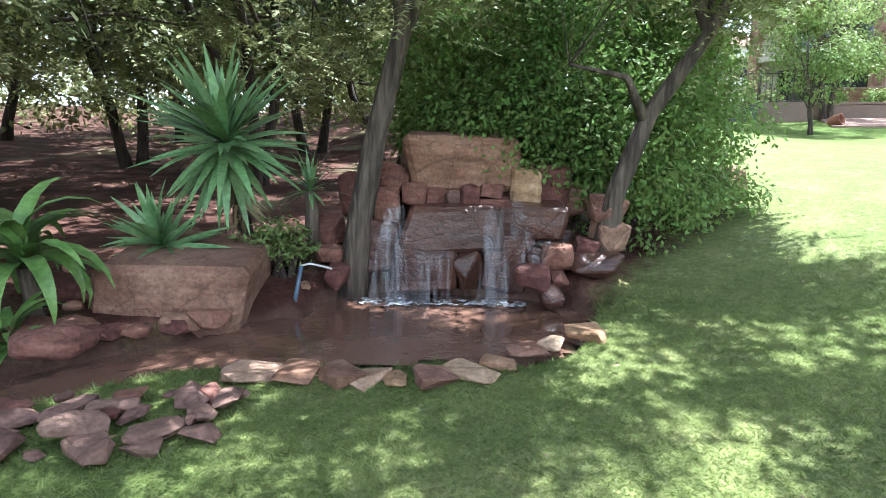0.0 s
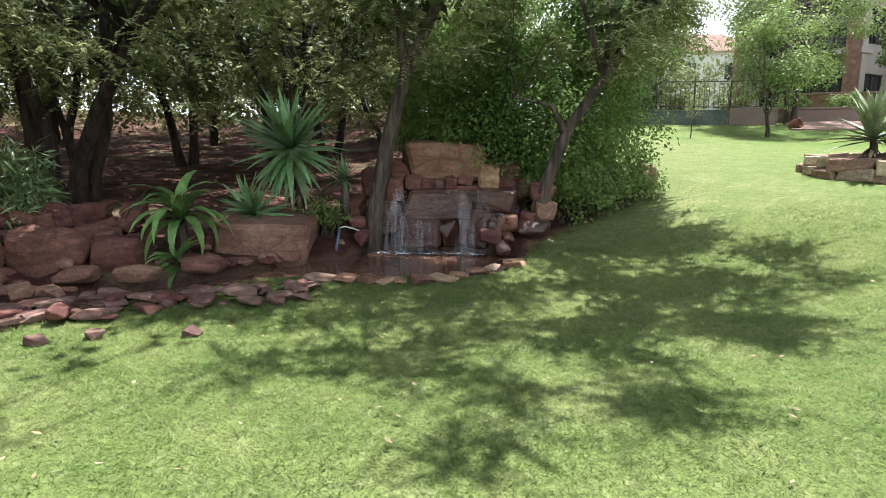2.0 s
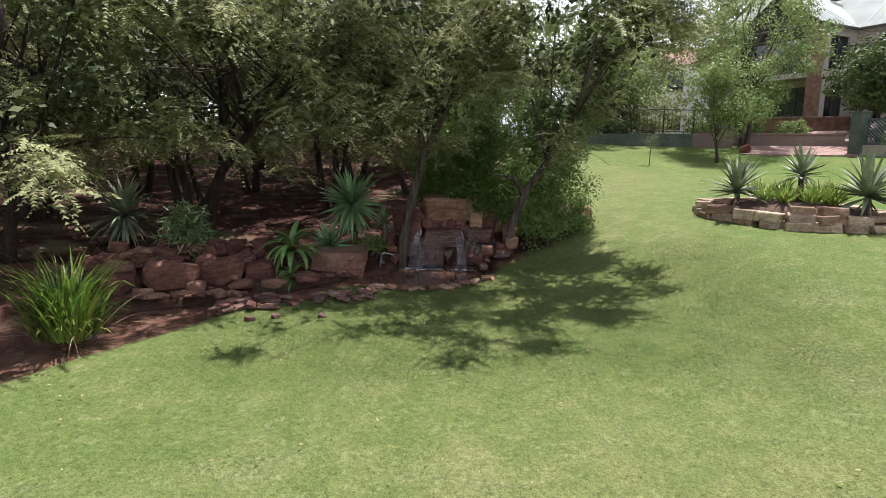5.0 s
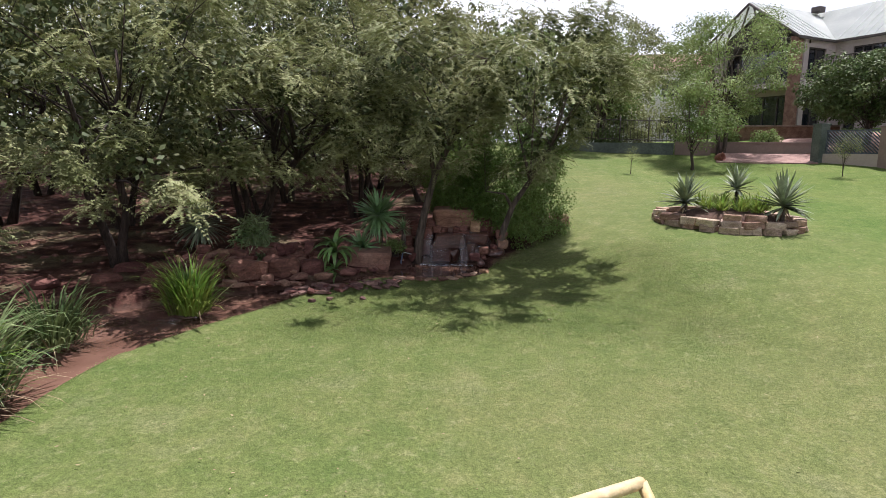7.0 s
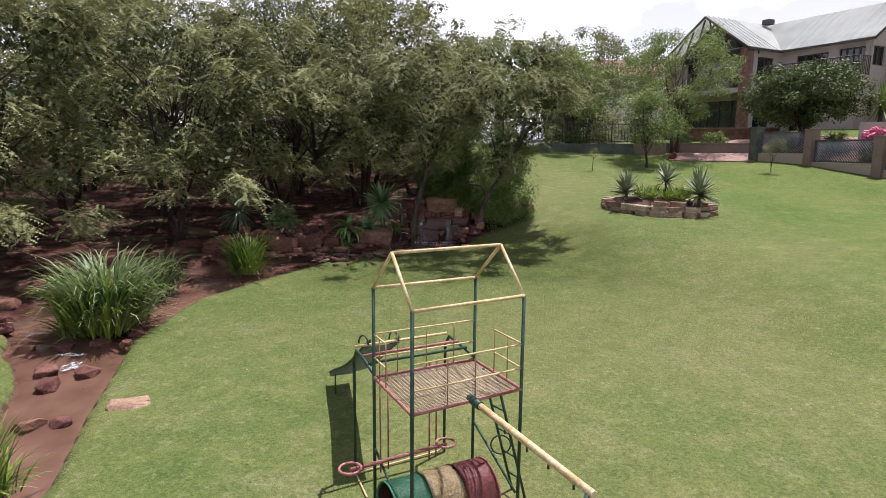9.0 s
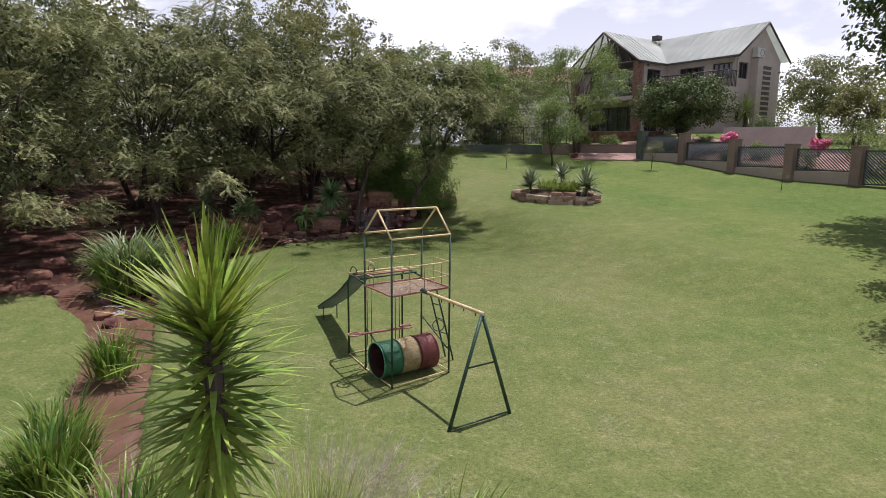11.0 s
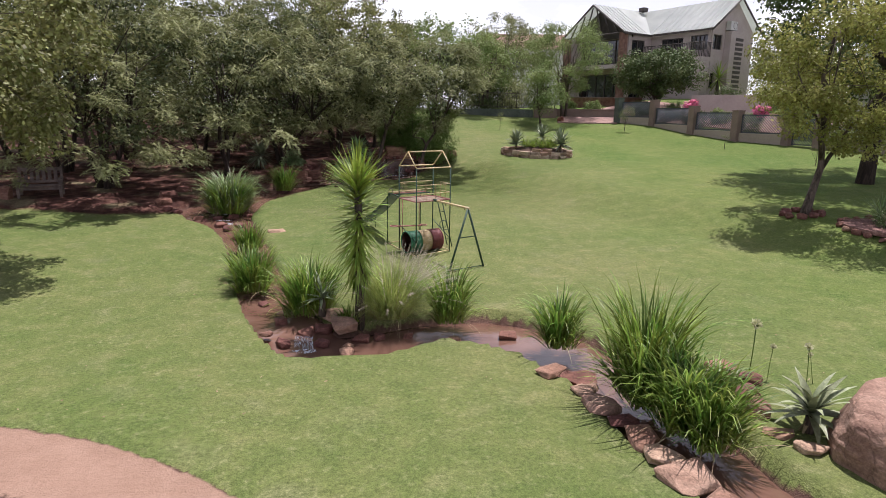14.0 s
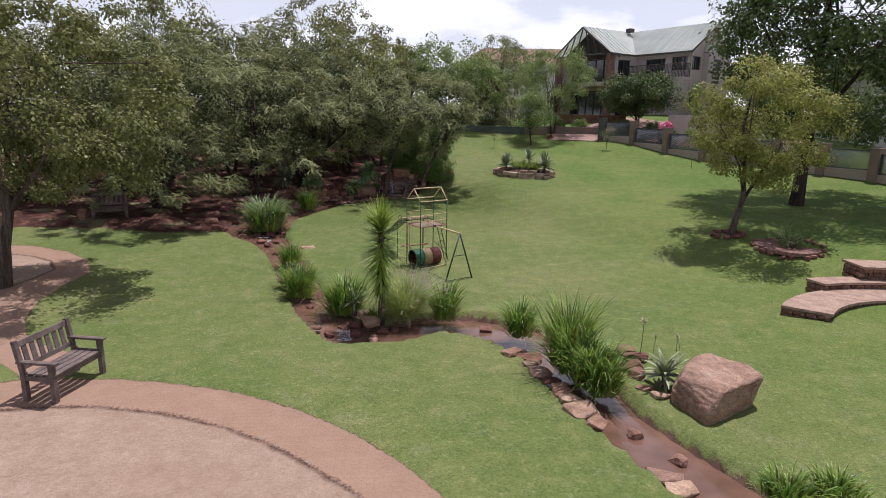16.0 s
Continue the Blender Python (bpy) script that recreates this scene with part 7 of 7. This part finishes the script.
for k in range(40):
    x = -0.1 + 4.7 * k / 39
    part("baluster", tube_bm([(x, -0.55, 4.15), (x, -0.55, 5.1)], 0.02, 4), M_TRIM, house)
for k in range(7):
    part("baluster", tube_bm([(4.6, -0.5 + 0.14 * k, 4.15), (4.6, -0.5 + 0.14 * k, 5.1)], 0.02, 4), M_TRIM, house)
part("pier", box_bm(0.5, 1.7, 7.0, (4.78, 2.7, 2.4), 0.01), M_WALL, house, "plastered chimney pier")
for k in range(17):
    part("slot", box_bm(0.04, 0.85, 0.19, (5.035, 2.85, 0.6 + k * 0.3)), M_TRIM, house)
ac = part("air_conditioner", box_bm(0.35, 0.75, 0.55, (4.78, 2.2, 6.25), 0.02), M_WHITE, house, "white air conditioner unit")
part("fan_grille", tube_bm([(4.965, 2.3 + 0.2 * math.cos(a), 6.25 + 0.2 * math.sin(a)) for a in np.linspace(0, 6.283, 25)], 0.012, 5), M_TRIM, ac)
part("vent", box_bm(0.5, 0.5, 0.3, (-2.6, 2.2, RD + 0.05), 0.03), M_TRIM, house, "dark roof vent")
part("chimney", box_bm(0.7, 0.7, 2.2, (-6.4, 1.6, RD - 0.9), 0.02), M_BRICK, house, "brick chimney")
part("chimney_cap", box_bm(0.85, 0.85, 0.15, (-6.4, 1.6, RD + 0.25), 0.02), M_TRIM, house)

def plain_house(at, turn, w, d, h, roof_h, wall_m, roof_m, label, wins):
    e = thing("house", pose(*at, 0, 0, turn), label, "house")
    for y in (0, d):
        holes = [(w * (k + 0.25) / wins, w * (k + 0.65) / wins, z, z + 1.2) for k in range(wins) for z in np.arange(0.9, h - 1.3, 2.7)]
        o = part("wall", wall_bm(w, -1.0, h, 0.25, holes), wall_m, e)
        o.matrix_local = pose(0, y, 0)
        for x0, x1, za, zb in holes:
            wd = part("window", box_bm(x1 - x0, 0.05, 0.08, ((x0 + x1) / 2, y, za + 0.03)), M_TRIM, e)
            part("pane", box_bm(x1 - x0 - 0.02, 0.012, zb - za - 0.02, ((x0 + x1) / 2, y + 0.03, (za + zb) / 2)), M_GLASS, wd)
    for x in (0, w):
        o = part("wall", wall_bm(d, -1.0, h, 0.25, []), wall_m, e)
        o.matrix_local = pose(x, 0, 0, 0, 0, 90)
    ov = 0.5
    for s in (-1, 1):
        y0 = -ov if s < 0 else d + ov
        part("roof", roof_bm([(-ov, y0, h - 0.1), (w + ov, y0, h - 0.1), (w + ov - d * 0.3, d / 2, h + roof_h), (-ov + d * 0.3, d / 2, h + roof_h)][:: 1 if s < 0 else -1], 0.12), roof_m, e)
    for s in (0, 1):
        x0, x1 = (-ov, -ov + d * 0.3) if not s else (w + ov, w + ov - d * 0.3)
        part("roof", roof_bm([(x0, -ov, h - 0.1), (x1, d / 2, h + roof_h), (x0, d + ov, h - 0.1)], 0.12), roof_m, e)
    return e
plain_house((8.0, 42.0, 4.0), -8, 12.0, 7.0, 5.6, 1.7, M_WHITE, M_TILE, "white two-storey house with a terracotta tile roof far off", 4)
plain_house((24.5, 13.0, 2.9), -60, 9.0, 7.0, 4.6, 1.4, M_WHITE, M_TRIM, "pale plastered house with a dark roof behind the fence", 3)

# ---- terrace before the house ----
def low_wall(a, c, h, t, mat, label, name="garden_wall", cap=None):
    A, C = Vector(G(*a)), Vector(G(*c))
    L = (C - A).xy.length
    e = thing(name, Matrix.Translation(((A.x + C.x) / 2, (A.y + C.y) / 2, min(A.z, C.z))) @ Matrix.Rotation(math.atan2(c[1] - a[1], c[0] - a[0]), 4, "Z"), label, "wall")
    part("wall_body", box_bm(L, t, h + 0.4, (0, 0, h / 2 - 0.2), 0.01), mat, e)
    if cap:
        part("coping", box_bm(L + 0.04, t + 0.08, 0.06, (0, 0, h + 0.032), 0.01), cap, e)
    return e
low_wall((4.2, 19.2), (8.3, 17.75), 0.45, 0.25, M_DARKWALL, "low dark green garden wall below the railing")
low_wall((8.35, 17.75), (9.6, 17.35), 0.50, 0.25, M_PILLAR, "low pinkish-brown garden wall below the railing")
low_wall((9.65, 17.9), (13.0, 16.6), 0.35, 0.3, M_PILLAR, "low red brick wall of the terrace", cap=M_PILLAR)
low_wall((11.5, 21.0), (15.6, 19.4), 0.5, 0.3, M_BRICK, "red brick terrace wall before the house", cap=M_PILLAR)
low_wall((16.6, 15.2), (19.4, 12.6), 1.25, 0.25, M_WALL, "plain beige courtyard wall behind the fence")
M_PAVER = material("worn_pink_paver", [(0.22, 0.13, 0.105), (0.32, 0.21, 0.175)], 5, 30, 0.9, 0.4, 40)
def paved(x0, y0, turn, w, d, name):
    """Paving that follows the slope of the ground."""
    b = bmesh.new()
    bmesh.ops.create_grid(b, x_segments=10, y_segments=10, size=0.5)
    for v in b.verts:
        p = Matrix.Rotation(turn, 3, "Z") @ Vector((v.co.x * w, v.co.y * d, 0))
        v.co = (x0 + p.x, y0 + p.y, float(gz(x0 + p.x, y0 + p.y)) + 0.045)
    bmesh.ops.solidify(b, geom=b.faces[:], thickness=0.08)
    return part(name, b, M_PAVER)
patio = paved(11.0, 15.9, radians(-22), 3.2, 1.9, "paving")
yard = paved(17.4, 14.4, radians(-58), 13.0, 5.6, "paving")
tagged(yard, "worn pinkish paving of the yard behind the fence", "paving")
tagged(patio, "low red brick patio before the terrace wall", "patio")
rail = thing("railing", (0, 0, 0), "black metal garden railing on the low wall", "railing")
for (a, c) in (((4.2, 19.2), (8.3, 17.75)), ((8.35, 17.75), (9.6, 17.35))):
    A, C = Vector(G(*a, 0.45)), Vector(G(*c, 0.45))
    n = int((C - A).length / 0.14)
    for z in (0.08, 0.85):
        part("rail", tube_bm([A + Vector((0, 0, z)), C + Vector((0, 0, z))], 0.018, 5), M_TRIM, rail)
    for k in range(n + 1):
        p = A.lerp(C, k / n)
        part("upright", tube_bm([p, p + Vector((0, 0, 0.85 if k % 8 else 1.0))], 0.010 if k % 8 else 0.03, 4), M_TRIM, rail)
pot = thing("flower_pot", pose(*G(9.4, 15.9, 0.14), 75, 0, 35) @ Matrix.Scale(0.62, 4), "dark terracotta pot lying on its side", "pot")
b, rows = bmesh.new(), []
for rr_, z in ((0.12, -0.28), (0.19, -0.2), (0.24, 0.0), (0.22, 0.18), (0.25, 0.22), (0.22, 0.22), (0.19, 0.15), (0.2, 0.0), (0.15, -0.2)):
    rows.append([b.verts.new((rr_ * math.cos(a), rr_ * math.sin(a), z)) for a in np.linspace(0, 2 * math.pi, 25)[:-1]])
for p, q in zip(rows, rows[1:]):
    for k in range(24):
        b.faces.new((p[k], p[(k + 1) % 24], q[(k + 1) % 24], q[k])).smooth = True
b.faces.new(rows[0][::-1]), b.faces.new(rows[-1])
part("pot_body", b, M_POT, pot)

for i, (x, y, s, m, lab) in enumerate([(8.9, 18.3, 0.5, M_LEAF_GREY, "grey-green shrub behind the low wall"), (7.2, 18.7, 0.6, M_LEAF_GREY, "grey-green shrub behind the low wall"), (6.0, 19.3, 0.6, M_LEAF_DARK, "dark green shrub behind the low wall"), (10.6, 18.4, 0.5, M_LEAF_BRIGHT, "green shrub on the terrace"), (12.0, 18.0, 0.5, M_LEAF_BRIGHT, "green shrub on the terrace"),
                                       (15.2, 11.9, 0.55, M_LEAF_DARK, "green shrub behind the fence"), (16.6, 9.5, 0.6, M_LEAF_BRIGHT, "green shrub behind the fence"), (18.0, 7.4, 0.8, M_LEAF_BRIGHT, "green shrub behind the fence"), (19.4, 5.0, 0.9, M_LEAF_DARK, "green shrub behind the fence"), (19.8, 10.5, 1.1, M_LEAF_BRIGHT, "tall green shrub behind the fence"), (20.5, 1.5, 1.0, M_LEAF_DARK, "dark shrub behind the fence"), (14.2, 16.2, 0.55, M_LEAF_DARK, "dark shrub beside the terrace"), (15.6, 14.9, 0.6, M_LEAF_DARK, "dark shrub in the yard"), (16.7, 12.4, 0.5, M_LEAF_BRIGHT, "green shrub in the yard"), (19.2, 16.2, 0.9, M_LEAF_DARK, "dark shrub against the house"), (20.6, 14.2, 1.0, M_LEAF_BRIGHT, "green shrub against the house"), (22.4, 12.2, 1.3, M_LEAF_DARK, "tall dark shrub beside the house")]):
    bush(G(x, y), lab, 90 + i, [(0, 0, s * 0.8, s, s * 0.8, s * 0.8)], 40, (0.10, 0.045), m, 0.2 * s / 0.5, 50, 5, "shrub")
for i, (x, y) in enumerate([(14.6, 11.3), (16.0, 7.9)]):
    e = bush(G(x, y, 0.9), "shrub with bright pink flowers above the fence", 110 + i, [(0, 0, 0.35, 0.35, 0.3, 0.22)], 30, (0.09, 0.07), M_PINK, 0.12, 30, 4, "flowering shrub")
palm = aloe((21.6, 21.4, 4.6), 60, 1.3, 0.09, "tall green yucca against the house wall", M_YUCCA, 44, 1.2, (10, 140), (5, 30), 0.1, "yucca")
part("lower_stem", tube_bm([(0, 0, -2.2), (0, 0, 0)], 0.1, 8), M_BARK, palm)

# saplings on the lawn
for i, (x, y, h, s, n, lab) in enumerate([(11.65, 12.15, 1.25, 0.42, 26, "small grey-green olive sapling on the lawn"), (5.37, 12.82, 0.9, 0.25, 8, "thin young sapling on the lawn"), (13.6, 6.35, 0.7, 0.12, 3, "bare thin sapling on the lawn"), (14.4, 2.0, 0.8, 0.15, 4, "bare thin sapling on the lawn")]):
    tree(G(x, y), lab, "sapling", 120 + i, h, s, h * 0.5, 1, 0.05, n, 40, (0.06, 0.014), M_LEAF_GREY, M_BARK, 0.1, 0.018, 0.16, base_spread=0)
# flower stalks by the aloe
M_UMBEL = material("faded_flower_head", [(0.46, 0.46, 0.27), (0.62, 0.60, 0.40)], 8, 40, 0.8, 0, through=0.4)
st = thing("lily_stalk", G(3.12, -12.12), "thin lily stalk with a faded round flower head", "flower stalk")
part("stalk", tube_bm([(0, 0, -0.03), (0.03, 0.02, 0.3), (0.05, 0.05, 0.62)], 0.006, 5), M_STRAP, st)
rnd_ = np.random.default_rng(4)
d_ = rnd_.normal(0, 1, (70, 3))
d_ = d_ / np.linalg.norm(d_, axis=1)[:, None] * rnd_.uniform(0.025, 0.06, 70)[:, None] + np.array([0.05, 0.05, 0.62])
s_ = rnd_.normal(0, 0.009, (70, 3))
V = np.concatenate([[[0.05, 0.05, 0.60]], d_ - s_, d_ + s_])
k_ = np.arange(70)
mesh_np("flower_head", V, np.stack([0 * k_, 1 + k_, 71 + k_], -1), M_UMBEL, st)
copy_thing(st, pose(*G(3.6, -12.35), 5, 8, 70) @ Matrix.Scale(0.7, 4))
copy_thing(st, pose(*G(3.75, -12.25), -6, 4, 130) @ Matrix.Scale(0.55, 4))
copy_thing(st, pose(*G(3.35, -12.1), 4, -8, 200) @ Matrix.Scale(0.6, 4))

# fallen leaves on the lawn
rnd_ = np.random.default_rng(12)
n_ = 900
x, y = rnd_.uniform(-4, 7, n_), rnd_.uniform(-12.5, 4.5, n_)
f_ = fields(x, y)
ok = (f_[0] > 0.15) & (f_[4] > 0.1) & (f_[2] > 0.1)
x, y = x[ok], y[ok]
z = gz(x, y) + 0.035
a = rnd_.uniform(0, 6.28, len(x))
s = rnd_.uniform(0.006, 0.022, len(x))
c = np.stack([x, y, z], -1)
d1 = np.stack([np.cos(a), np.sin(a), rnd_.uniform(-0.3, 0.3, len(x))], -1) * s[:, None]
d2 = np.stack([-np.sin(a), np.cos(a), rnd_.uniform(-0.3, 0.3, len(x))], -1) * s[:, None] * 0.45
V = np.stack([c - d1, c + d2, c + d1, c - d2], 1).reshape(-1, 3)
tagged(mesh_np("fallen_litter", V, np.arange(len(V)).reshape(-1, 4), M_DRY), "dry pale fallen leaves scattered on the lawn", "leaf litter", kind="stuff")
# ---- lawn blades ----
def lawn(n, x0, x1, y0, y1, seed, length, width, fade):
    rnd = np.random.default_rng(seed)
    x, y = rnd.uniform(x0, x1, n), rnd.uniform(y0, y1, n)
    sd, sl, pa, di, wo = fields(x, y)
    edge = np.minimum(np.minimum(x - x0, x1 - x), np.minimum(y - y0, y1 - y))
    ok = (rnd.uniform(0, fade, n) < edge) & (sd > 0.07) & (pa > 0.0) & (di > 0.1) & (wo > -0.05)
    x, y = x[ok], y[ok]
    z = land_z(x, y, *[v[ok] for v in (sd, sl, pa, di, wo)]) - 0.006 + hummocks(x, y, sd[ok])
    k = len(x)
    a, b = rnd.uniform(0, 2 * np.pi, k), rnd.uniform(0, 2 * np.pi, k)
    L, lean = length * rnd.uniform(0.5, 1.2, k), rnd.uniform(0.4, 1.4, k)
    base = np.stack([x, y, z], -1)
    side = np.stack([np.cos(a), np.sin(a), 0 * a], -1) * (width * rnd.uniform(0.7, 1.3, k) / 2)[:, None]
    tip = base + np.stack([np.cos(b) * lean * L, np.sin(b) * lean * L, L * 0.62], -1)
    V = np.stack([base - side, base + side, tip], 1).reshape(-1, 3)
    return V, np.arange(3 * k).reshape(-1, 3)

M_BLADE = material("grass_blade", [(0.135, 0.19, 0.05), (0.25, 0.295, 0.10)], 2.6, 14, 0.55, 0, vary=0.2, through=0.55, island=True)
sets = [lawn(330000, -4.2, 6.0, -3.6, 4.6, 3, 0.030, 0.006, 2.2), lawn(300000, -2.6, 4.0, -0.4, 4.2, 4, 0.038, 0.0055, 0.9)]
VV, FF, o = [], [], 0
for V, F in sets:
    VV.append(V), FF.append(F + o)
    o += len(V)
grass = mesh_np("lawn_grass", np.concatenate(VV), np.concatenate(FF), M_BLADE)
tagged(grass, "short mown green grass blades of the lawn", "grass", kind="stuff")

# the plan is in units of SIZE metres
for ob in list(scene.objects):
    if ob.parent is None and ob.type not in ("CAMERA", "LIGHT"):
        ob.matrix_basis = Matrix.Scale(SIZE, 4) @ ob.matrix_basis
